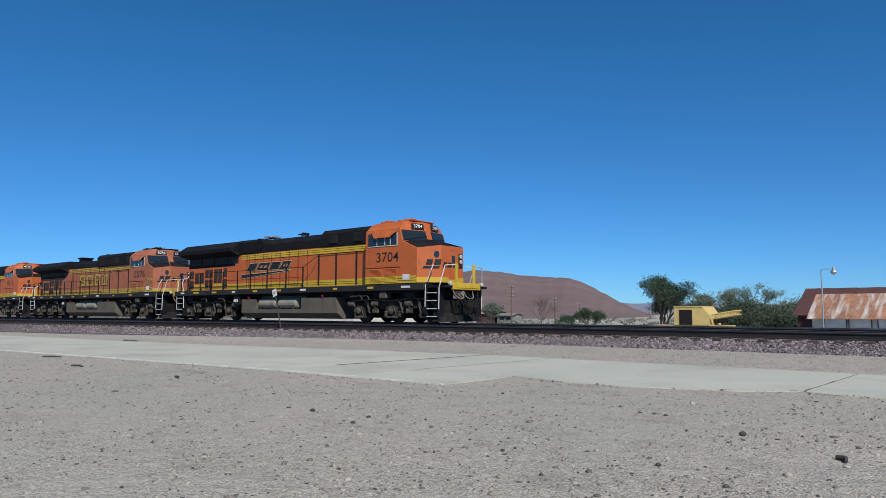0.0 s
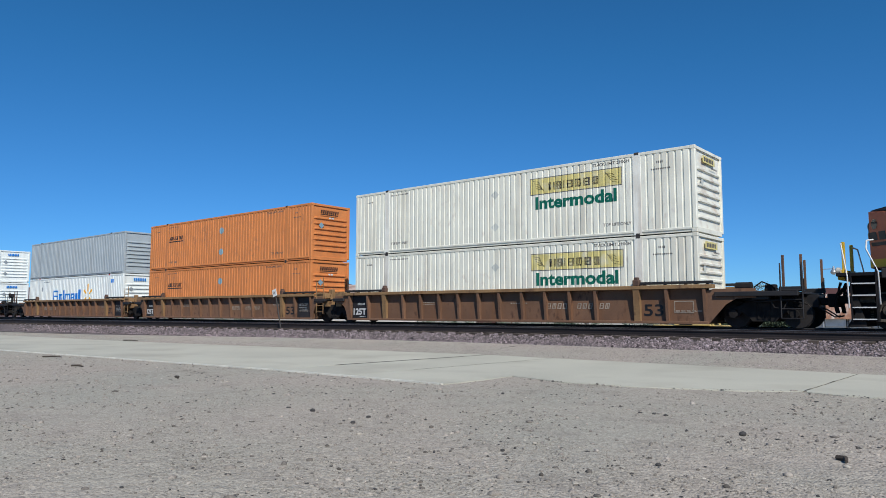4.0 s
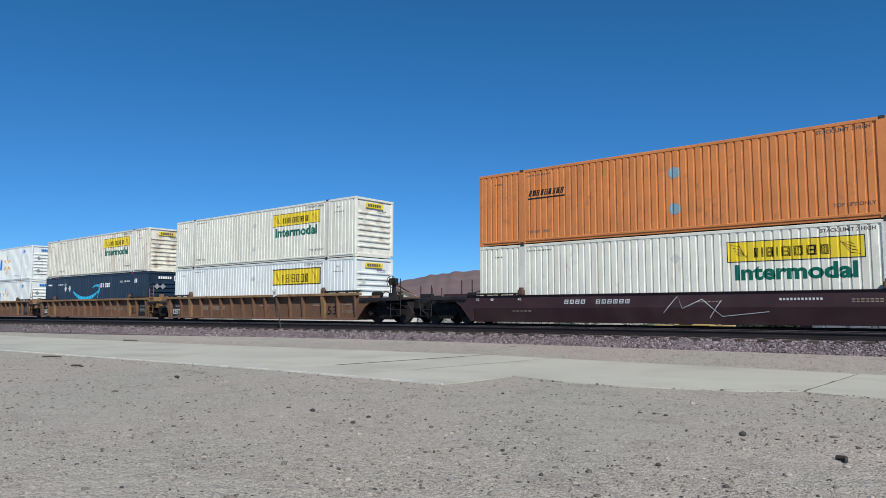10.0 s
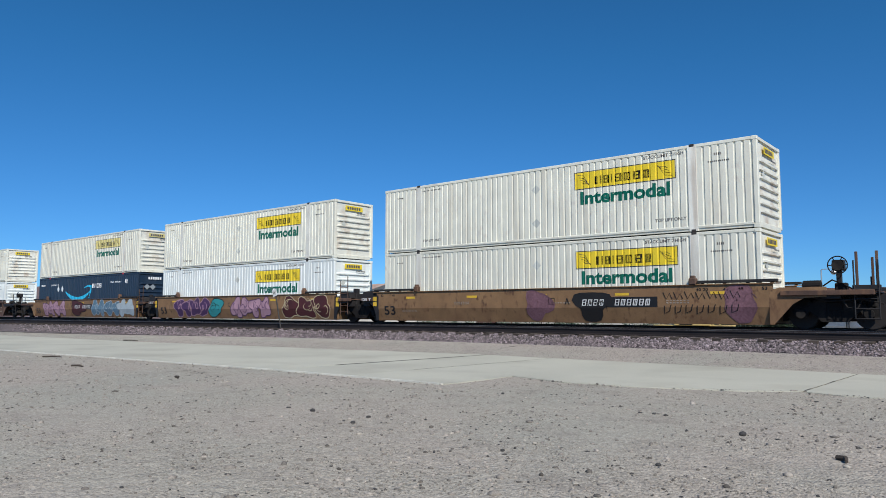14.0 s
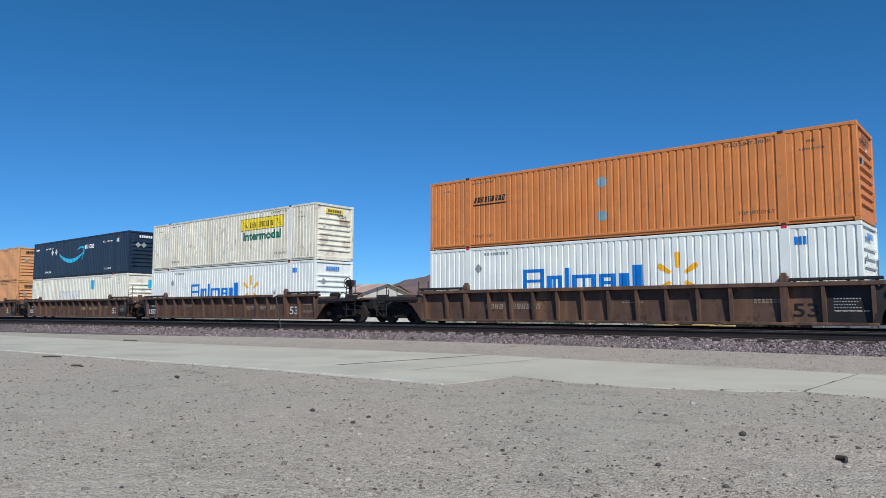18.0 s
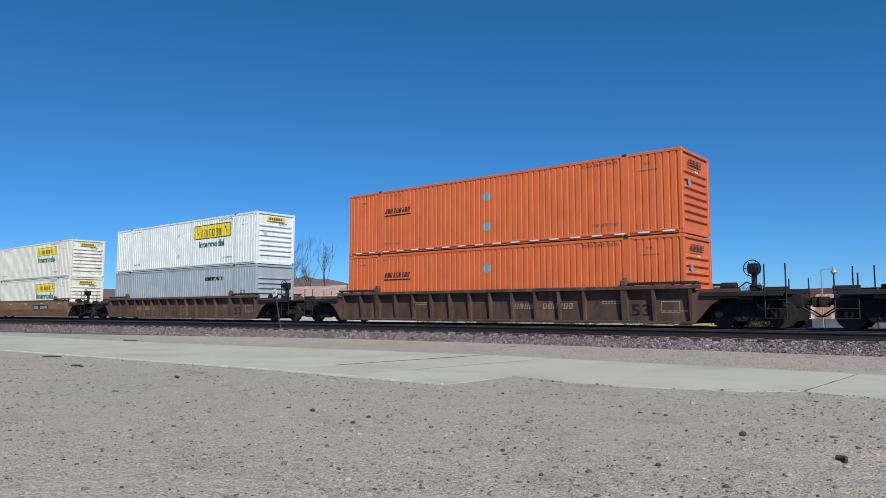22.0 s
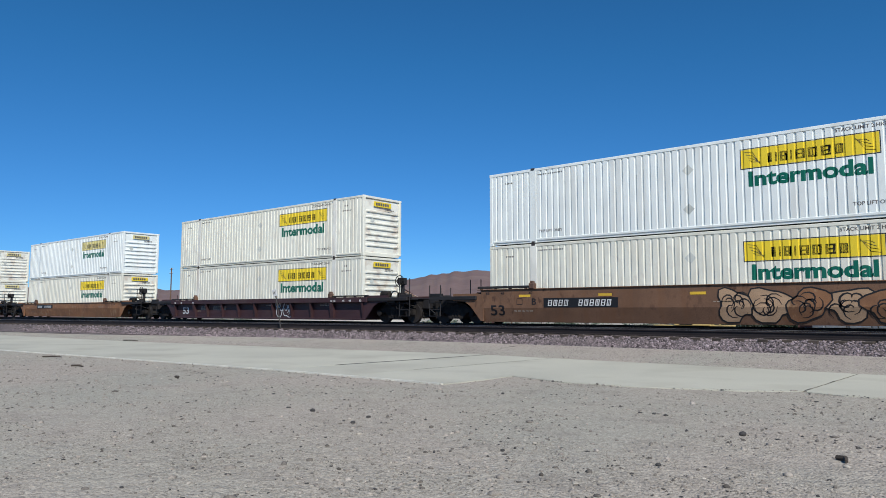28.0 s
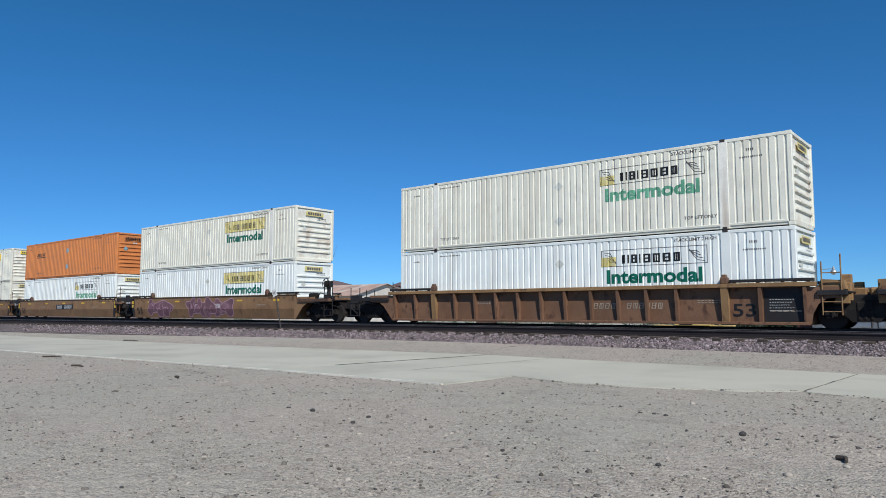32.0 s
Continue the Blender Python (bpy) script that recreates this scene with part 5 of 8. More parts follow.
def loco_truck(parent, x):
    """A three-axle power truck."""
    def frame_mid(bm):
        box(bm, -2.85, 2.85, -0.5, 0.5, 0.20, 0.96, 0.06)
        box(bm, -0.3, 0.3, -1.1, 1.1, 0.6, 1.1, 0.04)
    t = part("truck", shared("l_truck_mid", M["truck"], frame_mid), None, parent, at=pose(x, 0, 0))
    for s in (-1, 1):
        def sf(bm, s=s):
            y0, y1 = sorted((s * 1.12, s * 1.30))
            prism(bm, [(-2.75, 0.58), (-2.75, 0.86), (-1.5, 0.92), (-1.1, 1.02), (1.1, 1.02), (1.5, 0.92), (2.75, 0.86), (2.75, 0.58), (1.7, 0.66), (0.6, 0.62), (-0.6, 0.62), (-1.7, 0.66)], y0, y1)
            for e in (-2.1, 0.0, 2.1):
                prism(bm, [(e - 0.36, 0.22), (e + 0.36, 0.22), (e + 0.24, 0.62), (e + 0.12, 0.80), (e - 0.12, 0.80), (e - 0.24, 0.62)], min(s * 1.1, s * 1.36), max(s * 1.1, s * 1.36))
                rod(bm, (e, s * 1.3, 0.53), (e, s * 1.44, 0.53), 0.14, 12)
                for q in (-0.42, 0.42):
                    rod(bm, (e + q, s * 1.24, 0.48), (e + q, s * 1.24, 0.84), 0.085, 8)
            for v in bm.verts:
                v.co.y *= 0.85
        part("side_frame", shared("l_side_frame%d" % s, M["l_truck"], sf), None, t)
        def brake(bm, s=s):
            for e in (-2.62, -1.05, 1.05, 2.62):
                rod(bm, (e - 0.2, s * 1.36, 0.86), (e + 0.2, s * 1.36, 0.86), 0.13, 10)
            pipe(bm, [(-2.6, s * 1.36, 1.0), (-1.2, s * 1.38, 1.06), (0.0, s * 1.38, 0.98), (1.2, s * 1.38, 1.08), (2.6, s * 1.36, 1.0)], 0.03)
            for e in (-1.55, 0.55, 1.62):
                pipe(bm, [(e, s * 1.38, 1.02), (e + 0.06, s * 1.42, 0.7), (e + 0.14, s * 1.38, 0.42)], 0.035)
            for e in (-1.05, 1.05):
                box(bm, e - 0.2, e + 0.2, min(s * 1.30, s * 1.40), max(s * 1.30, s * 1.40), 0.42, 0.62, 0.03)
            for e in (-1.75, -1.3, 0.35, 0.85, 1.55):
                pipe(bm, [(e, s * 1.40, 1.0), (e + 0.18, s * 1.44, 0.92), (e + 0.22, s * 1.40, 0.66), (e + 0.42, s * 1.42, 0.60)], 0.022)
            for e in (-0.42, 0.42, 1.7, 2.52):
                for k in range(4):
                    lathe(bm, [(0, 0.105), (0.03, 0.115), (0.05, 0.105)], (e, s * 1.27, 0.26 + k * 0.07), "z", 10)
            for e in (-2.1, 0.0, 2.1):
                lathe(bm, [(0, 0.15), (0.05, 0.15), (0.07, 0.09), (0.10, 0.05)], (e, s * 1.44, 0.53), "y", 12) if s > 0 else lathe(bm, [(0, 0.15), (-0.05, 0.15), (-0.07, 0.09), (-0.10, 0.05)], (e, s * 1.44, 0.53), "y", 12)
                prism(bm, [(e - 0.36, 0.22), (e - 0.20, 0.30), (e + 0.20, 0.30), (e + 0.36, 0.22)], min(s * 1.34, s * 1.42), max(s * 1.34, s * 1.42))
                pipe(bm, [(e - 0.30, s * 1.40, 0.30), (e - 0.16, s * 1.42, 0.70), (e + 0.16, s * 1.42, 0.70), (e + 0.30, s * 1.40, 0.30)], 0.025)
            for v in bm.verts:
                v.co.y *= 0.86
        part("brake_gear", shared("l_brake_gear%d" % s, M["l_dust"], brake), None, t, "dust-caked brake cylinders and pipes")["kind"] = "stuff"
    for e in (-2.1, 0.0, 2.1):
        for s in (-1, 1):
            part("wheel", shared("l_wheel", M["wheel"], wheel_mesh(0.53, 0.14)), None, t, at=pose(e, s * 0.755, 0.53, 0, 0, 0 if s < 0 else 180))
    return t


def locomotive(number, coat, roof_style, logo, tank, label, band="l_yellow"):
    c = thing("locomotive", label, "locomotive", "locomotives")
    body, yel, blk = M[coat], M[band], M["l_black"]
    bm = bmesh.new()
    box(bm, -10.65, 9.6, -1.55, 1.55, 1.42, 1.70, 0.02)
    box(bm, -10.2, 9.4, -0.75, 0.75, 0.98, 1.44, 0.03)
    for x in (-9.2, -5.8, 5.0, 8.6):
        box(bm, x - 0.3, x + 0.3, -1.35, 1.35, 1.12, 1.44, 0.02)
    u = part("underframe", bm, M["l_grey"], c)
    for s in (-1, 1):
        for i, x in enumerate((-9.7, -8.2, -6.3, -4.4, -2.4, -0.4, 1.6, 4.0, 6.4, 8.6)):
            w = (0.22, 0.30, 0.24, 0.16)[i % 4]
            part("sill_stripe", side_plate(s, 1.55, x - w, x + w * 0.8, 1.53, 1.62), M[band if i % 3 else "plate_white"], u)
    # long hood
    bm = bmesh.new()
    box(bm, -10.1, 6.0, -0.95, 0.95, 1.74, 3.70, 0.02)
    hood = part("hood", bm, body, c)
    bm = bmesh.new()
    if roof_style == "modern":
        prism(bm, [(-0.95, 3.70), (0.95, 3.70), (0.95, 4.12), (0.62, 4.42), (-0.62, 4.42), (-0.95, 4.12)], -4.3, 2.3, "x")
        prism(bm, [(-1.0, 3.72), (1.0, 3.72), (1.0, 4.34), (0.8, 4.54), (-0.8, 4.54), (-1.0, 4.34)], 2.3, 6.0, "x")
        prism(bm, [(-1.0, 3.72), (1.0, 3.72), (1.05, 4.4), (0.75, 4.50), (-0.75, 4.50), (-1.05, 4.34)], -5.0, -2.9, "x")
        rod(bm, (-2.95, -0.98, 4.18), (-2.95, 0.98, 4.18), 0.32, 14)
    else:
        prism(bm, [(-0.95, 3.70), (0.95, 3.70), (0.95, 4.00), (0.7, 4.22), (-0.7, 4.22), (-0.95, 4.00)], -4.3, 0.2, "x")
        prism(bm, [(-1.05, 3.72), (1.05, 3.72), (1.05, 4.36), (0.85, 4.54), (-0.85, 4.54), (-1.05, 4.36)], 0.2, 6.0, "x")
    roof = part("hood_roof", bm, blk, c)
    for x in (2.9, 4.7):
        bm = bmesh.new()
        for i in range(9):
            box(bm, x + i * 0.07, x + i * 0.07 + 0.035, -1.062, 1.062, 3.85, 4.28)
        part("roof_grille", bm, M["l_louvre"], roof)
    # radiator wings over the rear
    bm = bmesh.new()
    prism(bm, [(-1.46, 3.88), (-0.95, 3.62), (0.95, 3.62), (1.46, 3.88), (1.48, 4.08), (0.9, 4.46), (-0.9, 4.46), (-1.48, 4.08)], -10.5, -4.9, "x")
    a = [v for v in bm.verts if v.co.x > -5]
    for v in a:
        v.co.x += 0.15 if abs(v.co.y) < 1.4 else 0.0
    for v in bm.verts:
        if v.co.x < -10.4 and v.co.z < 3.7:
            v.co.x += 0.35
    if roof_style == "older":
        for v in bm.verts:
            v.co.z -= 0.13
    wing = part("radiator_wing", bm, blk, c)
    bm = bmesh.new()
    for i in range(9):
        box(bm, -10.2 + i * 0.58, -9.76 + i * 0.58, -0.8, 0.8, 4.46 - (0.13 if roof_style == "older" else 0.0), 4.48 - (0.13 if roof_style == "older" else 0.0))
    part("radiator_screen", bm, M["l_louvre"], wing)
    for s in (-1, 1):
        # black plate deepens the shade that the wing throws on the hood
        if number != "5878":
            part("black_band", side_plate(s, 0.95, -10.08, -5.2, 3.08, 3.69, 0.006), blk, hood)
        for x0, x1 in ((-9.95, -8.75), (-8.6, -7.4), (-7.25, -6.05), (-5.9, -4.9)):
            part("intake_screen", side_plate(s, 0.95, x0, x1, 3.22, 3.66, 0.012), M["l_louvre"], hood)
        # framed doors with upright louvre slats
        groups = (((-9.95, -9.46, 1.80, 2.98, 2, 1), (-9.38, -8.34, 1.90, 2.84, 1, 2), (-8.26, -7.42, 1.80, 3.02, 2, 2), (-7.32, -6.46, 1.90, 3.02, 1, 2), (-6.36, -5.92, 1.80, 3.04, 2, 1))
                  if number in ("3704", "5076") else
                  ((-9.55, -8.32, 1.78, 3.04, 1, 3), (-8.18, -7.22, 1.90, 3.05, 1, 2), (-7.02, -5.80, 1.80, 3.06, 1, 3)))
        for x0, x1, z0, z1, tiers, n in groups:
            d = part("hood_door", side_plate(s, 0.95, x0, x1, z0, z1, 0.022), body, hood)
            w = (x1 - x0) / n
            for i in range(n):
                for k in range(tiers):
                    short = 0.14 if n == 3 and i == 1 else 0.0
                    a0, a1 = x0 + i * w + 0.045, x0 + (i + 1) * w - 0.035
                    h = (z1 - z0) / tiers
                    b0, b1 = z0 + k * h + 0.07 + (0.2 if tiers == 1 else 0.0), z0 + (k + 1) * h - 0.06 - short
                    bm = side_plate(s, 0.972, a0, a1, b0, b1, 0.006)
                    m = max(4, int((a1 - a0) / 0.045))
                    for j in range(m):
                        q = a0 + (a1 - a0) * (j + 0.25) / m
                        ya, yb = sorted((s * 0.976, s * 1.000))
                        box(bm, q, q + 0.020, ya, yb, b0 + 0.02, b1 - 0.02)
                    part("louvre", bm, M["l_slat"], d)
            if z0 > 1.85:
                part("yellow_band", side_plate(s, 0.972, x0 + 0.02, x1 - 0.02, z0 + 0.02, z0 + 0.20, 0.004), yel, d)
        if number == "5878":
            bm = word(number, -10.02, -9.50, 2.74, 0.22, 0.002)
            for v in bm.verts:
                v.co.y = s * 0.958
                if s > 0:
                    v.co.x = -19.52 - v.co.x
            part("hood_number", bm, M["worn_ink"], hood, "small black number " + number)
        # bands of yellow between thin black lines
        for z0, z1, xa, xb in ((1.74, 2.06, -10.05, 5.98), (3.38, 3.66, -4.6, 5.98)):
            part("yellow_band", side_plate(s, 0.95, xa, xb, z0, z1, 0.005), yel, hood)
            for z in (z0 + 0.10, z0 + 0.20):
                part("pinstripe", side_plate(s, 0.95, xa, xb, z - 0.008, z + 0.008, 0.008), blk, hood)
        part("pinstripe", side_plate(s, 0.95, -4.2, 5.98, 3.34, 3.365, 0.007), blk, hood)
        # hood doors, each a shallow raised frame with hinges
        xs = [-4.1, -3.9, -3.35, -2.6, -1.85, -1.1, -0.35, 0.4, 1.15, 1.75]
        for x0, x1 in zip(xs, xs[1:]):
            def hd(bm, w=x1 - x0, s=s):
                a, b = sorted((s * 0.956, s * 0.966))
                for q in ((0.0, w, 3.355, 3.375), (0.0, 0.016, 1.8, 3.64), (0.05, 0.062, 1.8, 3.64)):
                    box(bm, q[0], q[1], a, b, q[2], q[3])
            part("hood_door", shared("hood_door%d%d" % (s, round((x1 - x0) * 1000)), M["l_seam"], hd), None, hood, at=pose(x0, 0, 0))
        for x in (2.0, 3.3, 4.75):
            part("step_recess", side_plate(s, 0.95, x, x + 0.12, 1.78, 3.34, 0.012), M["l_louvre"], hood)
    if logo == "wedge":
        for s in (-1, 1):
            y = s * 0.966
            x0, x1 = (-4.4, 0.6) if s > 0 else (-4.3, 0.05)
            for grow, mat, out in ((0.022, "cream_line", 0.0), (0.0, "ink", 0.003)):
                bm = hollow(x0 + 0.22, x1 - 0.30, 2.74, 3.14, 4, 0.16, 0.19, 0.75, (), grow, (1.0, 1.25, 1.0, 0.95))
                ribbon(bm, [(x0 - 0.25, 2.44), (x0 + 1.6, 2.52), (x1 - 0.2, 2.66)], lambda u, g=grow: 0.22 - 0.19 * u + 2 * g)
                for v in bm.verts:
                    v.co.y = y + s * out
                    if s > 0:
                        v.co.x = x0 + x1 - v.co.x
                stroke(part("name_mark", bm, M[mat], hood))
    else:
        for s in (-1, 1):
            for grow, mat, out in ((0.045, "ink", 0.0), (0.0, band, 0.003)):
                bm = hollow(-2.8, 1.95, 2.36, 3.18, 4, 0.2, 0.21, 0.05, (), grow, (1.0, 1.1, 0.95, 0.9))
                for v in bm.verts:
                    v.co.y = s * (0.966 + out)
                stroke(part("name_mark", bm, M[mat], hood))
    # cab and nose
    bm = bmesh.new()
    low_pts = [(6.0, -1.5), (9.18, -1.5), (9.95, -0.75), (9.95, 0.75), (9.18, 1.5), (6.0, 1.5)]
    tops = [3.42, 3.24, 3.36, 3.36, 3.24, 3.42]
    low = [bm.verts.new((x, y, 1.74)) for x, y in low_pts]
    top = [bm.verts.new((x, y, z)) for (x, y), z in zip(low_pts, tops)]
    sh = [bm.verts.new((8.40, s * 1.5, 3.58)) for s in (-1, 1)]
    mid = [bm.verts.new((8.78, s * 0.22, 3.72)) for s in (-1, 1)]
    back = [bm.verts.new((6.0, s * 0.62, 3.58)) for s in (-1, 1)]
    bm.faces.new((low[0], low[1], top[1], sh[0], top[0]))
    bm.faces.new((low[1], low[2], top[2], top[1]))
    bm.faces.new((low[2], low[3], top[3], top[2]))
    bm.faces.new((low[3], low[4], top[4], top[3]))
    bm.faces.new((low[4], low[5], top[5], sh[1], top[4]))
    bm.faces.new((low[5], low[0], top[0], back[0], back[1], top[5]))
    bm.faces.new(low[::-1])
    bm.faces.new((sh[0], top[1], top[2], mid[0]))
    bm.faces.new((mid[0], top[2], top[3], mid[1]))
    bm.faces.new((mid[1], top[3], top[4], sh[1]))
    bm.faces.new((top[0], sh[0], mid[0], back[0]))
    bm.faces.new((back[0], mid[0], mid[1], back[1]))
    bm.faces.new((back[1], mid[1], sh[1], top[5]))
    bmesh.ops.recalc_face_normals(bm, faces=list(bm.faces))
    cab = part("cab", bm, body, c)
    bm = bmesh.new()
    rows = ((3.3, [(6.0, -1.495), (8.42, -1.495), (8.78, -0.14), (8.78, 0.14), (8.42, 1.495), (6.0, 1.495)]),
            (4.16, [(6.0, -1.495), (8.16, -1.495), (8.50, -0.14), (8.50, 0.14), (8.16, 1.495), (6.0, 1.495)]),
            (4.42, [(6.0, -1.22), (8.14, -1.22), (8.44, -0.14), (8.44, 0.14), (8.14, 1.22), (6.0, 1.22)]),
            (4.58, [(6.05, -0.95), (8.0, -0.95), (8.25, -0.14), (8.25, 0.14), (8.0, 0.95), (6.05, 0.95)]))
    rings = [[bm.verts.new((x, y, z)) for x, y in pl] for z, pl in rows]
    for a, b in zip(rings, rings[1:]):
        for i in range(6):
            bm.faces.new((a[i], a[(i + 1) % 6], b[(i + 1) % 6], b[i]))
    bm.faces.new(rings[0][::-1])
    bm.faces.new(rings[-1])
    bmesh.ops.bevel(bm, geom=[e for e in bm.edges if e.verts[0].co.z > 4 and e.verts[1].co.z > 4], offset=0.04, segments=2, affect="EDGES")
    part("cab_top", bm, body, cab)
    def slant_panel(corners, out, inset=0.0, t=0.01):
        q = [Vector(p) for p in corners]
        n = (q[1] - q[0]).cross(q[3] - q[0]).normalized()
        mid = sum(q, Vector()) / 4
        q = [mid + (p - mid) * (1 - inset) + n * out for p in q]
        bm = bmesh.new()
        a, b = [bm.verts.new(p) for p in q], [bm.verts.new(p - n * t) for p in q]
        bm.faces.new(a)
        bm.faces.new(b[::-1])
        for i in range(4):
            bm.faces.new((a[(i + 1) % 4], a[i], b[i], b[(i + 1) % 4]))
        bmesh.ops.recalc_face_normals(bm, faces=list(bm.faces))
        return bm
    for s in (-1, 1):
        quad = [(8.66, s * 0.16, 3.70), (8.32, s * 1.47, 3.62), (8.16, s * 1.47, 4.14), (8.505, s * 0.16, 4.14)]
        if s < 0:
            quad = [quad[1], quad[0], quad[3], quad[2]]
        part("windshield_frame", slant_panel(quad, 0.012, 0.05, 0.03), M["ink"], cab)
        part("windshield", slant_panel(quad, 0.018, 0.11, 0.02), M["glass"], cab)
        part("wiper", pipe(bmesh.new(), [Vector(quad[0]) + Vector((0.05, 0, 0.05)), (Vector(quad[1]) + Vector(quad[2])) / 2 + Vector((0.06, 0, 0))], 0.012), M["ink"], cab)
        # side windows under an awning
        part("window_frame", side_plate(s, 1.49, 6.18, 8.02, 3.46, 4.02, 0.020), M["w_black"], cab)
        part("window_sill", side_plate(s, 1.49, 6.20, 8.05, 3.425, 3.455, 0.035), M["placard_grey"], cab, "grey metal sill")
        for x0, x1 in ((6.24, 6.72), (6.78, 7.22), (7.28, 7.56), (7.62, 7.96)):
            part("window_pane", side_plate(s, 1.50, x0, x1, 3.50, 3.98, 0.018), M["glass"], cab)
        for x, w in ((6.75, 0.012), (7.25, 0.02), (7.59, 0.012), (8.01, 0.016)):
            part("window_bar", side_plate(s, 1.505, x - w, x + w, 3.48, 4.0, 0.022), M["placard_grey"], cab)
        bm = bmesh.new()
        lo = [bm.verts.new(q) for q in ((6.36, s * 1.5, 4.10), (8.0, s * 1.5, 4.10), (7.64, s * 1.64, 3.80), (6.66, s * 1.64, 3.80))]
        hi = [bm.verts.new(v.co + Vector((0, 0, 0.03))) for v in lo]
        bm.faces.new(lo[::-1])
        bm.faces.new(hi)
        for i in range(4):
            bm.faces.new((lo[i], lo[(i + 1) % 4], hi[(i + 1) % 4], hi[i]))
        bmesh.ops.recalc_face_normals(bm, faces=list(bm.faces))
        part("awning", bm, body, cab)
        part("cab_band", side_plate(s, 1.5, 6.0, 9.15, 1.74, 2.06, 0.005), yel, cab)
        for z in (1.85, 1.95):
            part("pinstripe", side_plate(s, 1.5, 6.0, 9.15, z - 0.008, z + 0.008, 0.008), blk, cab)
        part("pinstripe", side_plate(s, 1.5, 6.0, 8.2, 2.44, 2.47, 0.006), blk, cab)
        for x0 in (6.3, 7.25):
            for z0, z1, n, mt in ((1.80, 2.06, 5, yel), (2.062, 2.40, 7, body)):
                bm = side_plate(s, 1.5, x0, x0 + 0.75, z0, z1, 0.010)
                for i in range(n):
                    z = z0 + 0.012 + i * 0.05
                    ya, yb, yc = s * 1.508, s * 1.528, s * 1.508
                    prism(bm, [(ya, z), (yb, z), (yc, z + 0.034)], x0 + 0.03, x0 + 0.72, "x")
                part("louvre_panel", bm, mt, cab)
        part("white_plate", side_plate(s, 1.5, 8.35, 8.75, 1.88, 2.12, 0.014), M["plate_white"], cab)
        bm = word(number, 6.72, 8.10, 2.72, 0.44, 0.002)
        for v in bm.verts:
            v.co.y = s * 1.508
            if s > 0:
                v.co.x = 14.9 - v.co.x
        part("cab_number", bm, M["ink"], cab, "black cab number " + number)
        bm = bmesh.new()
        q = [(8.34, s * 0.92, 4.20), (8.50, s * 0.26, 4.20), (8.44, s * 0.26, 4.46), (8.28, s * 0.88, 4.46)]
        if s < 0:
            q = [q[1], q[0], q[3], q[2]]
        part("number_board", slant_panel(q, 0.02, 0.0, 0.03), M["ink"], cab)
        ctr = sum((Vector(p) for p in q), Vector()) / 4
        wv = (Vector(q[1]) - Vector(q[0])).normalized()
        nv = wv.cross(Vector((0, 0, 1))).normalized()
        bm = word(number, -0.23, 0.23, -0.065, 0.15, 0.004)
        nv = nv if nv.x > 0 else -nv
        if wv.cross(Vector((0, 0, 1))).x < 0:
            wv = -wv
        for v in bm.verts:
            v.co = ctr + wv * v.co.x + Vector((-0.12 * v.co.z, 0, v.co.z)) + nv * 0.034
        part("board_number", bm, M["white_ink"], cab, "white number " + number)
    if roof_style == "older":
        for s in (-1, 1):
            # flat black plate stands for the recess shade behind the cab
            part("door_recess", side_plate(s, 0.95, 5.15, 5.85, 2.30, 3.60, 0.016), M["ink"], hood, "flat black plate drawn as the shaded cab doorway")
            part("emblem_band", side_plate(s, 1.5, 8.45, 9.12, 2.34, 2.62, 0.012), yel, cab)
            for z in (2.40, 2.48, 2.56):
                part("pinstripe", side_plate(s, 1.5, 8.45, 9.12, z - 0.01, z + 0.01, 0.016), M["ink"], cab)
    bm = bmesh.new()
    box(bm, 9.95, 9.97, -0.3, 0.35, 1.9, 3.1, 0.005)
    box(bm, 9.96, 9.985, -0.12, 0.14, 2.62, 2.98, 0.01)
    part("nose_door", bm, body, cab)
    bm = bmesh.new()
    box(bm, 9.975, 9.992, -0.1, 0.12, 2.64, 2.96)
    part("nose_window", bm, M["glass"], cab)
    bm = bmesh.new()
    box(bm, 9.93, 9.99, 0.42, 0.66, 2.58, 3.06, 0.02)
    hl = part("headlight_box", bm, M["ink"], cab)
    for z in (2.7, 2.94):
        part("headlight", lathe(bmesh.new(), [(0, 0.095), (0.02, 0.09), (0.03, 0.05)], (9.99, 0.54, z), "x", 14), M["lens"], hl)
    bm = bmesh.new()
    for i, (y0, y1) in enumerate(((-0.70, -0.46), (-0.40, -0.10), (0.0, 0.28), (0.40, 0.68))):
        vs = []
        for y, z in ((y0, 2.42), (y1, 2.42), (y1 + 0.08 * (i < 3), 2.64), (y0 + 0.1, 2.64)):
            x = 9.96 if abs(y) < 0.76 else 9.95 - (abs(y) - 0.75) * 0.52 + 0.012
            vs.append(bm.verts.new((x + 0.012, y, z)))
        bm.faces.new(vs)
    part("nose_mark", bm, M["ink"], cab)
    for s in (-1, 1):
        # dark blocks and a small rounded window on the slanted nose corner
        way, out = Vector((0.77, -s * 0.75, 0)), Vector((0.75, s * 0.77, 0)).normalized() * 0.012
        def corner(u, z, s=s, way=way, out=out):
            return Vector((9.18, s * 1.5, z)) + way * u + out
        bm = bmesh.new()
        for u0, u1, z0, z1 in ((0.36, 0.62, 2.52, 2.76), (0.68, 0.96, 2.52, 2.76), (0.22, 0.90, 2.36, 2.46)):
            q = [corner(u0, z0), corner(u1, z0), corner(u1 + 0.04, z1), corner(u0 + 0.06, z1)]
            bm.faces.new([bm.verts.new(p) for p in (q if s < 0 else q[::-1])])
        part("nose_mark", bm, M["ink"], cab)
        bm = bmesh.new()
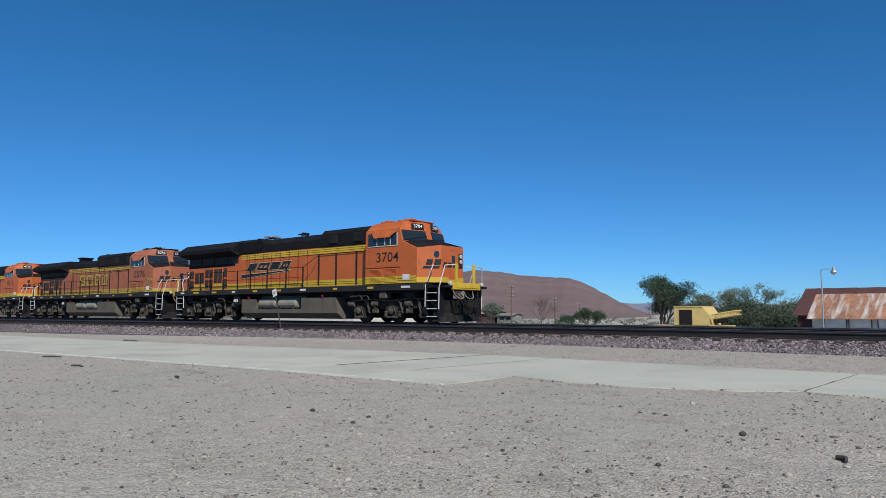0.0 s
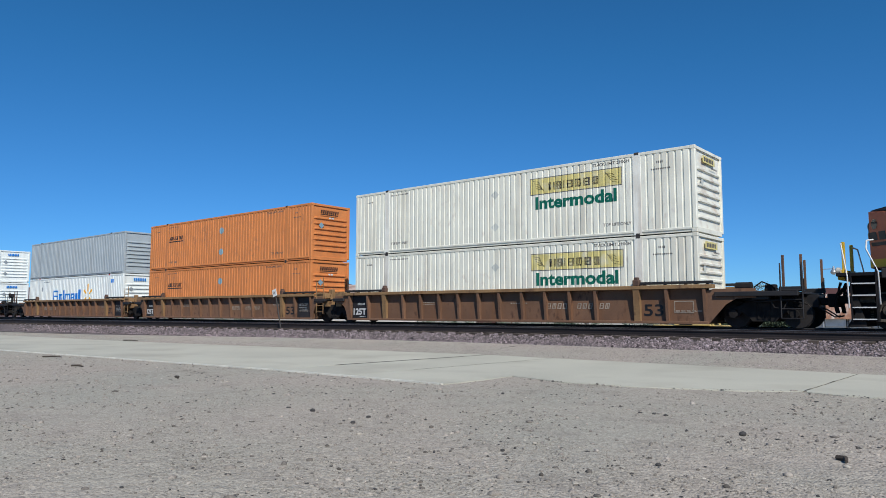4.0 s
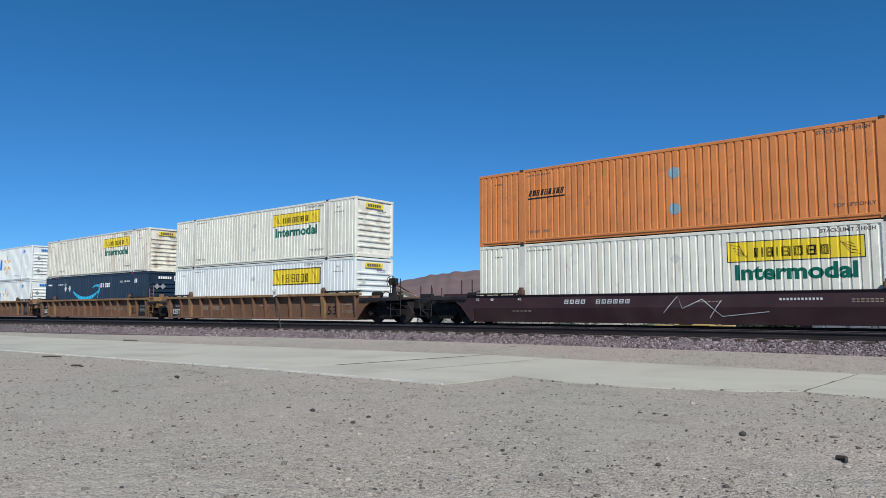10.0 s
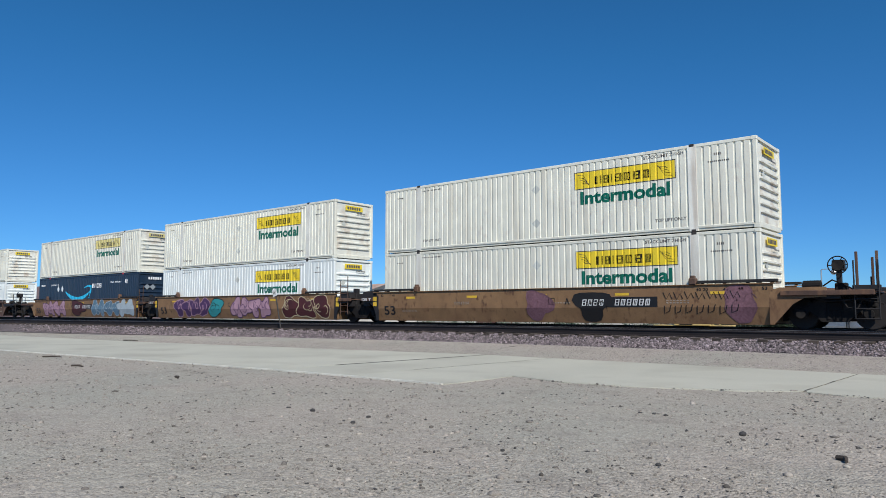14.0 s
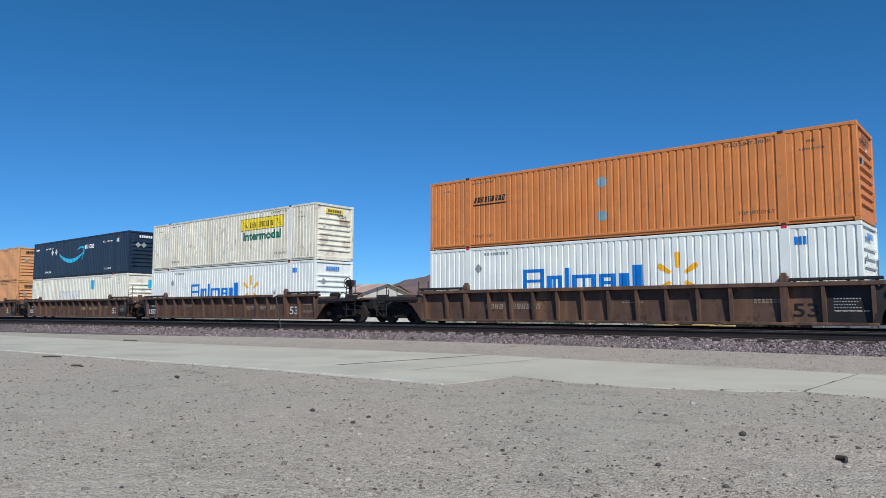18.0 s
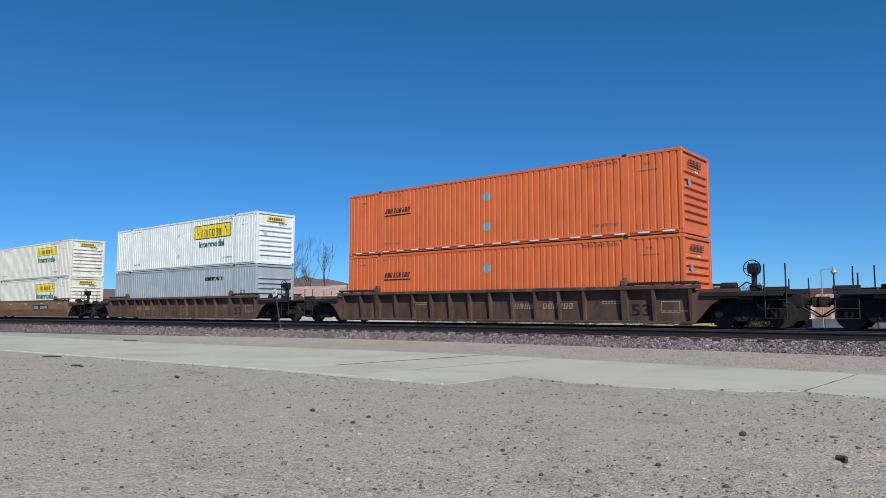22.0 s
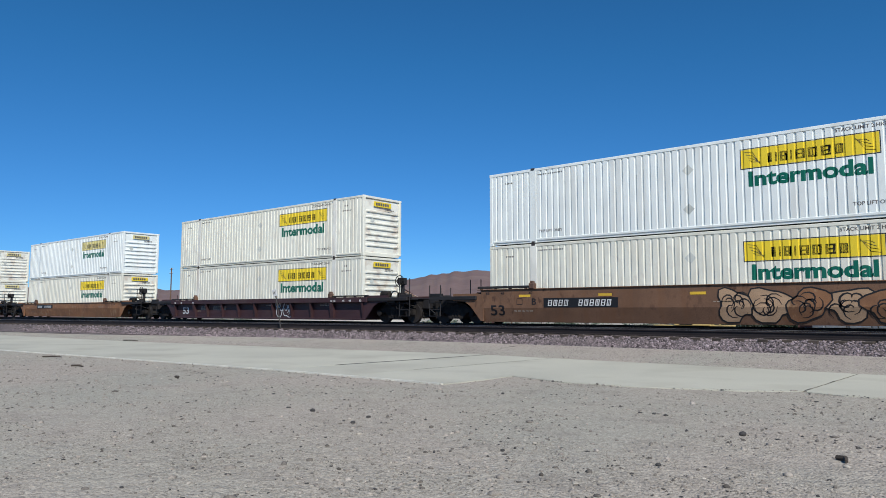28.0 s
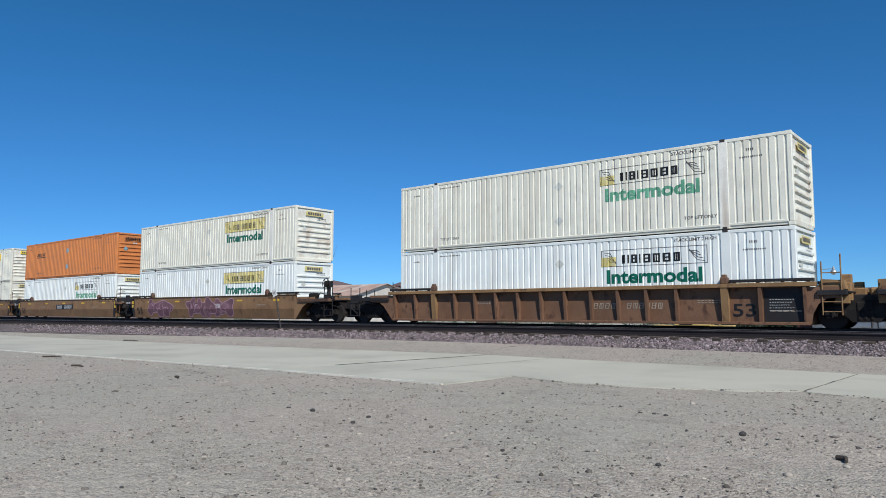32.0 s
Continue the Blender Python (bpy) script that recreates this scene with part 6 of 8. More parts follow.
        q = [corner(0.80 + 0.11 * math.cos(math.pi * i / 6 + 0.26), 2.98 + 0.15 * math.sin(math.pi * i / 6 + 0.26)) for i in range(12)]
        bm.faces.new([bm.verts.new(p) for p in (q if s < 0 else q[::-1])])
        part("nose_window", bm, M["glass"], cab)
    bm = bmesh.new()
    prism(bm, [(9.182, -1.515), (9.963, -0.757), (9.963, 0.757), (9.182, 1.515), (9.1, 1.5), (9.93, 0.74), (9.93, -0.74), (9.1, -1.5)], 1.76, 1.98, "z")
    part("nose_band", bm, yel, cab)
    # black glare-free top of the nose
    for s in (-1, 1):
        q = [Vector(v) for v in ((8.40, s * 1.5, 3.58), (9.18, s * 1.5, 3.24), (9.95, s * 0.75, 3.36), (8.78, s * 0.22, 3.72))]
        ctr = sum(q, Vector()) / 4
        bm = bmesh.new()
        vs = [bm.verts.new(ctr + (v - ctr) * 0.95 + Vector((0, 0, 0.03))) for v in q]
        bm.faces.new(vs if s < 0 else vs[::-1])
        part("nose_anti_glare", bm, blk, cab)
    part("nose_anti_glare", slant_panel([(8.80, -0.22, 3.718), (9.90, -0.70, 3.372), (9.90, 0.70, 3.372), (8.80, 0.22, 3.718)], 0.016, 0.0, 0.02), blk, cab)
    bm = bmesh.new()
    for x0, x1 in ((6.15, 6.95), (7.25, 8.25)):
        box(bm, x0, x1, -0.75, 0.75, 4.60, 4.64, 0.01)
        for x in (x0 + 0.1, (x0 + x1) / 2, x1 - 0.1):
            box(bm, x - 0.03, x + 0.03, -0.72, 0.72, 4.55, 4.61)
        for k in range(3):
            x = x0 + 0.12 + k * (x1 - x0 - 0.24) / 2
            box(bm, x - 0.09, x + 0.09, -0.7, -0.45, 4.63, 4.70 + 0.03 * (k % 2), 0.015)
    rod(bm, (7.5, 0.1, 4.6), (7.5, 0.1, 4.82), 0.012)
    part("roof_aerials", bm, body if roof_style == "modern" else blk, cab)["kind"] = "stuff"
    # front platform, steps, pilot
    for e, x0 in ((1, 9.6), (-1, 10.2)):
        turn = pose(0, 0, 0, 0, 0, 0 if e > 0 else 180)
        bm = bmesh.new()
        box(bm, x0, 10.72, -1.5, 1.5, 1.50, 1.60, 0.01)
        part("end_platform", bm, blk, c, at=turn)
        for s in (-1, 1):
            def steps(bm, s=s):
                y0, y1 = sorted((s * 1.52, s * 1.18))
                box(bm, 9.72, 9.76, y0, y1, 0.22, 1.74)
                box(bm, 10.34, 10.38, y0, y1, 0.22, 1.6)
                for z in (0.25, 0.58, 0.92, 1.25):
                    box(bm, 9.74, 10.36, y0, y1, z, z + 0.05)
                box(bm, 9.72, 10.38, min(s * 1.14, s * 1.18), max(s * 1.14, s * 1.18), 0.22, 1.6)
            st = part("step_well", shared("step_well%d" % s, M["l_black"], steps), None, c, at=turn)
            def edges(bm, s=s):
                y0, y1 = sorted((s * 1.525, s * 1.49))
                for z in (0.25, 0.58, 0.92, 1.25):
                    box(bm, 9.76, 10.34, y0, y1, z + 0.025, z + 0.055)
            part("step_edge", shared("step_edge%d" % s, M["rail_white"], edges), None, st)
            def hand(bm, s=s):
                pipe(bm, [(9.66, s * 1.5, 0.7), (9.68, s * 1.5, 1.6), (9.95, s * 1.46, 2.25), (9.95, s * 1.3, 2.5), (9.80, s * 1.2, 2.52)], 0.022)
                pipe(bm, [(10.42, s * 1.5, 0.6), (10.44, s * 1.5, 1.5), (10.6, s * 1.3, 2.45), (10.68, s * 0.7, 2.5)], 0.022)
            part("grab_rail", shared("grab_rail%d" % s, M["rail_white"], hand), None, st)
        bm = bmesh.new()
        for s in (-1, 1):
            box(bm, 10.62, 10.70, s * 0.62 - 0.07, s * 0.62 + 0.07, 1.58, 2.55, 0.01)
        box(bm, 10.6, 10.78, -0.95, 0.95, 1.42, 1.72, 0.02)
        part("platform_posts", bm, yel if e > 0 else blk, c, at=turn)
        part("anticlimber", box(bmesh.new(), 10.74, 10.80, -0.8, 0.8, 1.50, 1.68, 0.01), yel if e > 0 else blk, c, at=turn)
        bm = bmesh.new()
        pts = [(10.45, 0.08), (10.95, 0.06), (10.72, 0.45), (10.55, 0.98), (10.40, 0.98)]
        prism(bm, pts, -1.45, 1.45)
        for v in bm.verts:
            v.co.x -= 0.30 * abs(v.co.y) * (1.0 if v.co.z < 0.5 else 0.4)
        part("snow_plough", bm, M["truck"], c, at=turn)
        bm = bmesh.new()
        box(bm, 10.3, 11.0, -0.13, 0.13, 0.74, 0.98, 0.03)
        prism(bm, [(10.95, -0.22), (10.95, 0.24), (11.18, 0.26), (11.25, 0.06), (11.1, 0.0), (11.22, -0.18)], 0.68, 1.04, "z")
        part("coupler", bm, M["truck"], c, at=turn)
        bm = bmesh.new()
        for y in (-0.75, -0.5, -0.3, 0.3, 0.5, 0.75):
            pipe(bm, [(10.6, y, 1.25), (10.85, y, 1.05), (10.95, y * 0.95, 0.75), (10.9, y * 0.9, 0.45)], 0.024)
        for y in (-0.9, 0.0):
            pipe(bm, [(10.75, y, 1.35), (10.86, y + 0.2, 1.02), (10.86, y + 0.6, 1.0), (10.75, y + 0.8, 1.35)], 0.03)
        part("air_hoses", bm, blk, c, at=turn)
        for y in (-0.95, -0.25):
            part("mu_cable", pipe(bmesh.new(), [(10.74, y, 1.38), (10.88, y + 0.08, 1.12), (10.93, y + 0.3, 1.02), (10.90, y + 0.52, 1.10), (10.78, y + 0.62, 1.36)], 0.018), M["l_reservoir"], c, "dusty jumper cable", at=turn)
        for s in (-1, 1):
            bm = bmesh.new()
            lathe(bm, [(0, 0.09), (0.10, 0.10), (0.13, 0.07)], (10.66, s * 1.1, 1.68), "x", 12)
            part("ditch_light", bm, M["lens" if e > 0 else "l_black"], c, at=turn)
    # side rails
    for s in (-1, 1):
        for x in (-10.05, -9.1, -7.95, -6.85, -5.6, -4.2, -3.0, -1.5, 0.1, 1.45):
            part("rail_post", shared("rail_post%d" % s, blk, lambda bm, s=s: box(bm, -0.03, 0.03, min(s * 1.44, s * 1.48), max(s * 1.44, s * 1.48), 1.7, 2.72)), None, c, at=pose(x, 0, 0))
        part("hand_rail", pipe(bmesh.new(), [(-10.5, s * 1.46, 2.6), (-10.05, s * 1.46, 2.72), (1.45, s * 1.46, 2.72), (2.05, s * 1.3, 3.1), (2.2, s * 1.0, 3.34), (5.9, s * 1.0, 3.36)], 0.016), blk, c)
        part("lower_rail", pipe(bmesh.new(), [(-10.05, s * 1.46, 2.22), (1.45, s * 1.46, 2.22)], 0.012), blk, c)
    # fuel tank
    if tank == "reservoirs":
        bm = bmesh.new()
        for x0, x1, zt in ((-3.85, -2.55, 1.16), (-2.55, 1.25, 0.62), (1.25, 3.85, 1.18)):
            prism(bm, [(-1.38, 0.42), (-1.0, 0.14), (1.0, 0.14), (1.38, 0.42), (1.38, zt), (-1.38, zt)], x0, x1, "x")
        prism(bm, [(-1.0, 0.6), (1.0, 0.6), (1.0, 1.3), (-1.0, 1.3)], -2.5, 1.2, "x")
        for v in bm.verts:
            if v.co.z < 0.5 and v.co.x > 3.8:
                v.co.x += 0.14
        tk = part("fuel_tank", bm, M["l_tank"], c)
        for s in (-1, 1):
            for x in (-2.45, -0.75):
                def res(bm, s=s):
                    lathe(bm, [(0, 0.05), (0.03, 0.2), (0.12, 0.275), (1.45, 0.275), (1.55, 0.2), (1.58, 0.05)], (0, s * 1.1, 0.92), "x", 18)
                part("air_reservoir", shared("air_reservoir%d" % s, M["l_reservoir"], res), None, tk, "dusty tan air reservoir", at=pose(x, 0, 0))
                part("reservoir_bracket", shared("reservoir_bracket%d" % s, M["l_truck"], lambda bm, s=s: [box(bm, q, q + 0.1, min(s * 1.05, s * 1.36), max(s * 1.05, s * 1.36), 0.6, 0.76, 0.02) for q in (0.2, 1.25)]), None, tk, at=pose(x, 0, 0))
    else:
        bm = bmesh.new()
        prism(bm, [(-1.42, 0.55), (-1.15, 0.14), (1.15, 0.14), (1.42, 0.55), (1.42, 1.18), (-1.42, 1.18)], -3.95, 3.95, "x")
        for v in bm.verts:
            if v.co.z < 0.3:
                v.co.x *= 0.95
        part("fuel_tank", bm, M["l_tank"], c)
    for s in (-1, 1):
        bm = bmesh.new()
        for x in (-3.2, 2.9):
            rod(bm, (x, s * 1.3, 1.16), (x, s * 1.42, 1.3), 0.07, 8)
        part("filler_cap", bm, M["red_fitting"], c)
        part("equipment_box", box(bmesh.new(), -4.55, -3.98, min(s * 1.0, s * 1.45), max(s * 1.0, s * 1.45), 0.86, 1.4, 0.02), M["truck"], c)
        for x in (-4.50, -4.36, -4.22):
            part("gauge", side_plate(s, 1.45, x, x + 0.08, 1.02, 1.16, 0.02), M["plate_white"], c, "small pale gauge")
        for x in (4.3, 5.1, 6.3):
            part("battery_box", box(bmesh.new(), x, x + 0.4, min(s * 0.9, s * 1.35), max(s * 0.9, s * 1.35), 1.15, 1.42, 0.02), M["truck"], c)
        part("sand_box", box(bmesh.new(), 6.85, 7.30, min(s * 1.1, s * 1.47), max(s * 1.1, s * 1.47), 1.08, 1.40, 0.03), M["l_dust"], c, "dusty tan sand box")
        for xa, xb in ((-9.5, -4.6), (4.0, 9.3)):
            part("sill_pipe", pipe(bmesh.new(), [(xa, s * 1.36, 1.33), (xb, s * 1.36, 1.36)], 0.03), M["truck"], c)
        for x, n in ((4.9, 0.7), (5.6, 0.45), (-7.9, 0.5), (-6.2, 0.6)):
            part("sill_conduit", pipe(bmesh.new(), [(x, s * 1.40, 1.20), (x + n, s * 1.40, 1.22), (x + n + 0.08, s * 1.38, 1.05)], 0.026), M["l_dust"], c)
    loco_truck(c, -7.4)
    loco_truck(c, 7.4)
    # horn and exhaust
    bm = bmesh.new()
    for y in (-0.16, 0.0, 0.16):
        lathe(bm, [(0, 0.03), (0.3, 0.04), (0.42, 0.10)], (-0.6, y, 4.62), "x", 10)
    rod(bm, (-0.5, 0, 4.3), (-0.5, 0, 4.62), 0.03)
    part("air_horn", bm, blk, c)
    bm = bmesh.new()
    if roof_style == "modern":
        box(bm, -3.2, -2.5, -0.5, 0.2, 4.56, 4.68, 0.03)
    else:
        box(bm, -4.42, -3.82, -0.4, 0.4, 4.1, 4.60, 0.05)
        box(bm, -4.5, -3.74, -0.46, 0.46, 4.52, 4.63, 0.03)
    part("exhaust_stack", bm, M["galv"] if roof_style == "modern" else blk, c)
    return c


# ---- ground ----
def smooth(a, b, x):
    u = min(1.0, max(0.0, (x - a) / (b - a)))
    return u * u * (3 - 2 * u)


def siding(x):
    """The middle of the near track, which swings away from the main line towards the far left."""
    return -4.3 - 4.0 * smooth(-8.0, -60.0, x) if x < -8 else -4.3


VERGE = -0.65


def ground_z(x, y):
    if y < -3.0:
        z = VERGE + 0.17 * smooth(-9.2, -6.0, y)
        if y < -8 and x > -60 and x < 25:
            z += 0.008 * noise.noise((x * 0.7, y * 0.7, 0)) + 0.004 * noise.noise((x * 2.3, y * 2.3, 5))
        return z
    return VERGE - 1.45 * smooth(2.0, 9.0, y) - 1.1 * smooth(40.0, 130.0, y)


def spread(a, b, n, out, grow):
    """Even steps from a to b, then growing ones out to the distance out on both sides."""
    mid = [a + (b - a) * i / n for i in range(n + 1)]
    lo, hi, d = [], [], (b - a) / n
    x, q = a, d
    while x > -out:
        q *= grow
        x -= q
        lo.append(max(x, -out))
    x, q = b, d
    while x < out:
        q *= grow
        x += q
        hi.append(min(x, out))
    return lo[::-1] + mid + hi


gx, gy = spread(-40.0, 6.0, 115, 4200.0, 1.28), spread(-24.0, -8.0, 50, 4200.0, 1.25)
gy = sorted(set(gy + [-6.0, -3.1, -2.9, 2.0, 4.0, 6.0, 8.0, 10.0, 20.0, 40.0, 60.0, 90.0, 130.0]))
verts = [(x, y, ground_z(x, y)) for y in gy for x in gx]
nx = len(gx)
faces = [(j * nx + i, j * nx + i + 1, (j + 1) * nx + i + 1, (j + 1) * nx + i) for j in range(len(gy) - 1) for i in range(nx - 1)]
me = bpy.data.meshes.new("ground")
me.from_pydata(verts, [], faces)
me.materials.append(M["soil"])
for p in me.polygons:
    p.use_smooth = True
tagged(new("ground", me), "pale gravelly desert soil with scattered stones", "ground", kind="structure")

# ballast bed under both tracks
bm = bmesh.new()
prev = None
xs = [-980 + 20 * i for i in range(46)] + [-60 + 2 * i for i in range(36)] + [12 + 30 * i for i in range(32)]
for x in sorted(set(xs)):
    e = siding(x) - 1.25
    row = [bm.verts.new((x, y, z)) for y, z in ((e - 0.85, VERGE + 0.02), (e - 0.5, -0.48), (e, -0.235), (siding(x) + 1.4, -0.235), (-1.6, -0.235), (1.7, -0.22), (2.2, -0.35), (5.6, -1.6))]
    if prev:
        for i in range(7):
            bm.faces.new((prev[i], row[i], row[i + 1], prev[i + 1]))
    prev = row
tagged(new("ballast_bed", finish(bm, "ballast_bed", M["ballast_bed"])), "bed of crushed pink-grey stone under the rails", "ballast", kind="structure")


# rails: foot, web and head, swept along their line
def rail_line(name, centre, side, label, xs):
    bm = bmesh.new()
    foot = [(-0.07, -0.178), (0.07, -0.178), (0.07, -0.160), (0.010, -0.140), (0.010, -0.042), (0.036, -0.034), (0.036, -0.004), (-0.036, -0.004), (-0.036, -0.034), (-0.010, -0.042), (-0.010, -0.140), (-0.07, -0.160)]
    prev = None
    for x in xs:
        y = centre(x) + side * 0.7535
        row = [bm.verts.new((x, y + a, b)) for a, b in foot]
        if prev:
            for i in range(12):
                bm.faces.new((prev[i], prev[(i + 1) % 12], row[(i + 1) % 12], row[i]))
        prev = row
    bmesh.ops.recalc_face_normals(bm, faces=list(bm.faces))
    r = tagged(new(name, finish(bm, name, M["rail"])), label, "rail", "rails", "structure")
    bm = bmesh.new()
    prev = None
    for x in xs:
        y = centre(x) + side * 0.7535
        row = [bm.verts.new((x, y + a, b)) for a, b in ((-0.034, -0.004), (-0.028, 0.0), (0.028, 0.0), (0.034, -0.004))]
        if prev:
            for i in range(3):
                bm.faces.new((prev[i], row[i], row[i + 1], prev[i + 1]))
        prev = row
    part("running_surface", bm, M["railhead"], r, "bright worn running surface")


rail_xs = sorted(set([-980 + 20 * i for i in range(46)] + [-60 + 1.5 * i for i in range(48)] + [12 + 30 * i for i in range(31)]))
for side in (-1, 1):
    rail_line("rail", lambda x: 0.0, side, "steel rail of the main track, brown web and bright head", rail_xs)
    rail_line("rail", siding, side, "steel rail of the near siding, rusty brown", rail_xs)


# concrete strip beside the track, with tarred joints and a crack
def slab(pts, name):
    bm = bmesh.new()
    prism(bm, pts, VERGE - 0.10, VERGE + 0.014, "z")
    return part(name, bm, M["concrete"], pad)


pad = thing("concrete_strip", "pale concrete strip with tarred joints beside the track", "pavement", kind="structure")
slab([(-70.0, -13.2), (-26.0, -11.15), (-11.03, -9.02), (-11.35, -13.9), (-11.42, -15.48), (-17.0, -15.88), (-24.6, -16.5), (-70.0, -18.6)], "slab")
slab([(-11.01, -9.02), (-9.02, -9.08), (-9.40, -15.47), (-11.38, -15.48), (-11.31, -13.9)], "slab")
slab([(-9.0, -9.08), (-2.5, -9.20), (-2.57, -12.98), (-2.9, -13.16), (-3.3, -13.45), (-3.8, -13.6), (-4.46, -13.85), (-5.1, -13.97), (-5.84, -13.98), (-6.5, -13.78), (-7.08, -13.64), (-7.06, -14.6), (-7.12, -15.46), (-9.38, -15.47)], "slab")
slab([(-2.47, -9.20), (24.0, -9.0), (24.0, -12.6), (-0.9, -13.0), (-1.5, -13.16), (-2.0, -13.18), (-2.54, -12.98)], "slab")
for a, b, w in (((-11.02, -8.98), (-11.36, -13.95), 0.035), ((-9.01, -9.1), (-9.28, -13.8), 0.010), ((-2.48, -9.2), (-2.55, -12.9), 0.007)):
    bm = bmesh.new()
    rng = random.Random(5)
    pts = [(a[0] + (b[0] - a[0]) * i / 12 + rng.uniform(-0.015, 0.015), a[1] + (b[1] - a[1]) * i / 12) for i in range(13)]
    for p, q in zip(pts, pts[1:]):
        bm.faces.new([bm.verts.new(v) for v in ((p[0] - w, p[1], VERGE + 0.0175), (p[0] + w, p[1], VERGE + 0.0175), (q[0] + w, q[1], VERGE + 0.0175), (q[0] - w, q[1], VERGE + 0.0175))])
    part("tar_joint", bm, M["tar"], pad, "dark tar joint")


# raised lip along the strip's lower side, coloured lighter as a sunlit edge
for a, b in (((-40.0, -17.21), (-24.6, -16.5)), ((-24.6, -16.5), (-17.0, -15.88)), ((-17.0, -15.88), (-11.42, -15.48)), ((-11.38, -15.48), (-7.14, -15.46))):
    bm = bmesh.new()
    prism(bm, [(a[0], a[1] - 0.07), (b[0], b[1] - 0.07), (b[0], b[1] - 0.002), (a[0], a[1] - 0.002)], VERGE - 0.08, VERGE + 0.026, "z")
    part("edge_lip", bm, M["sunlit_lip"], pad, "concrete lip in a lighter, sunlit tone")

# loose stones


def stones(name, label, material, count, spots, sizes, flat=0.7, seed=3, simple=False):
    """Many small angular stones in one mesh; spots(rng, n) gives their places."""
    rng = np.random.default_rng(seed)
    bm = bmesh.new()
    if simple:
        bmesh.ops.create_cone(bm, cap_ends=False, segments=5, radius1=1.0, radius2=0.0, depth=1.0)
        for v in bm.verts:
            v.co.z += 0.3
    else:
        bmesh.ops.create_icosphere(bm, subdivisions=1, radius=1.0)
    bm.verts.index_update()
    base = np.array([v.co[:] for v in bm.verts])
    tri = np.array([[v.index for v in f.verts] for f in bm.faces])
    bm.free()
    nv = len(base)
    at = spots(rng, count)
    size = sizes[0] + (sizes[1] - sizes[0]) * rng.random(count) ** 1.7
    big = rng.random(count) < 0.08
    size[big] *= 1.6
    shape = base[None] * rng.uniform(0.62, 1.25, (count, nv, 1))
    shape *= rng.uniform(0.5, 1.5, (count, 1, 3)) * np.array([1, 1, flat])
    a = rng.uniform(0, 6.283, count)
    ca, sa = np.cos(a)[:, None], np.sin(a)[:, None]
    x = shape[:, :, 0] * ca - shape[:, :, 1] * sa
    y = shape[:, :, 0] * sa + shape[:, :, 1] * ca
    co = np.stack([x, y, shape[:, :, 2]], 2) * size[:, None, None] + at[:, None, :]
    idx = (tri[None] + (np.arange(count) * nv)[:, None, None]).reshape(-1)
    me = bpy.data.meshes.new(name)
    me.vertices.add(count * nv)
    me.vertices.foreach_set("co", co.reshape(-1))
    n = len(idx) // 3
    me.loops.add(len(idx))
    me.loops.foreach_set("vertex_index", idx.astype(np.int32))
    me.polygons.add(n)
    me.polygons.foreach_set("loop_start", np.arange(0, len(idx), 3, dtype=np.int32))
    me.update(calc_edges=True)
    me.materials.append(material)
    return tagged(new(name, me), label, "stones", kind="stuff")


def ballast_spots(rng, n):
    x = -44 + 48 * rng.random(n) ** 0.62
    off = rng.random(n) * 2.0 - 0.75
    e = np.array([siding(v) - 1.25 for v in x])
    y = e + off
    z = np.interp(off, [-0.85, -0.5, 0.0, 3.0], [VERGE + 0.05, -0.48, -0.235, -0.235]) + 0.008
    return np.stack([x, y, z], 1)


def verge_spots(rng, n):
    x = -26 + 27 * rng.random(n) ** 0.75
    y = -8.9 + 2.6 * rng.random(n) - np.where(x < -12, (-12 - x) * 0.19, 0)
    return np.stack([x, y, np.array([ground_z(p, q) for p, q in zip(x, y)]) + 0.004], 1)


def yard_spots(rng, n):
    """Thick in some patches and thin in others."""
    out, have = [], 0
    while have < n:
        m = 2 * n
        d = 4.5 + 17.0 * rng.random(m) ** 1.15
        a = np.radians(39.8 + rng.uniform(-36, 36, m))
        x, y = -np.sin(a) * d, -24.04 + np.cos(a) * d
        edge = np.interp(x, [-30, -24.6, -17.0, -11.4, -7.12, -7.08, -5.84, -4.46, -2.7, 0], [-17.0, -16.6, -15.98, -15.58, -15.55, -13.7, -14.02, -13.9, -13.0, -13.2])
        edge = edge + np.array([0.14 * noise.noise((p * 1.7, 3.0, 5.0)) + 0.10 * noise.noise((p * 6.0, 1.0, 2.0)) for p in x])
        thick = np.array([0.42 + 0.9 * noise.noise((p * 0.8, q * 0.8, 3)) + 0.5 * noise.noise((p * 2.6, q * 2.6, 8)) for p, q in zip(x, y)])
        thick += 0.5 * np.clip((x + 6.5) / 5.0, 0.0, 1.0) * np.clip((y - edge + 2.2) / 1.6, 0.0, 1.0)
        keep = (y < edge) & (thick + 0.2 > 0.9 * rng.random(m))
        x, y, edge = x[keep], y[keep], edge[keep]
        z = np.array([ground_z(p, q) for p, q in zip(x, y)]) + 0.002
        z = np.where(y > edge - 0.35, np.maximum(z, VERGE + 0.016), z)
        out.append(np.stack([x, y, z], 1))
        have += len(x)
    return np.concatenate(out)[:n]


stones("ballast_stones", "crushed pink-grey track ballast", M["ballast"], 52000, ballast_spots, (0.012, 0.033), 0.85, 3)
stones("verge_gravel", "pinkish gravel between ballast and concrete", M["pink_gravel"], 22000, verge_spots, (0.006, 0.020), 0.6, 4, True)
stones("yard_gravel", "small desert pebbles in pale soil", M["pebble"], 46000, yard_spots, (0.0025, 0.0105), 0.7, 6, True)
stones("yard_stones", "brown-grey stones strewn over pale soil", M["field_stone"], 2600, yard_spots, (0.008, 0.024), 0.62, 9)
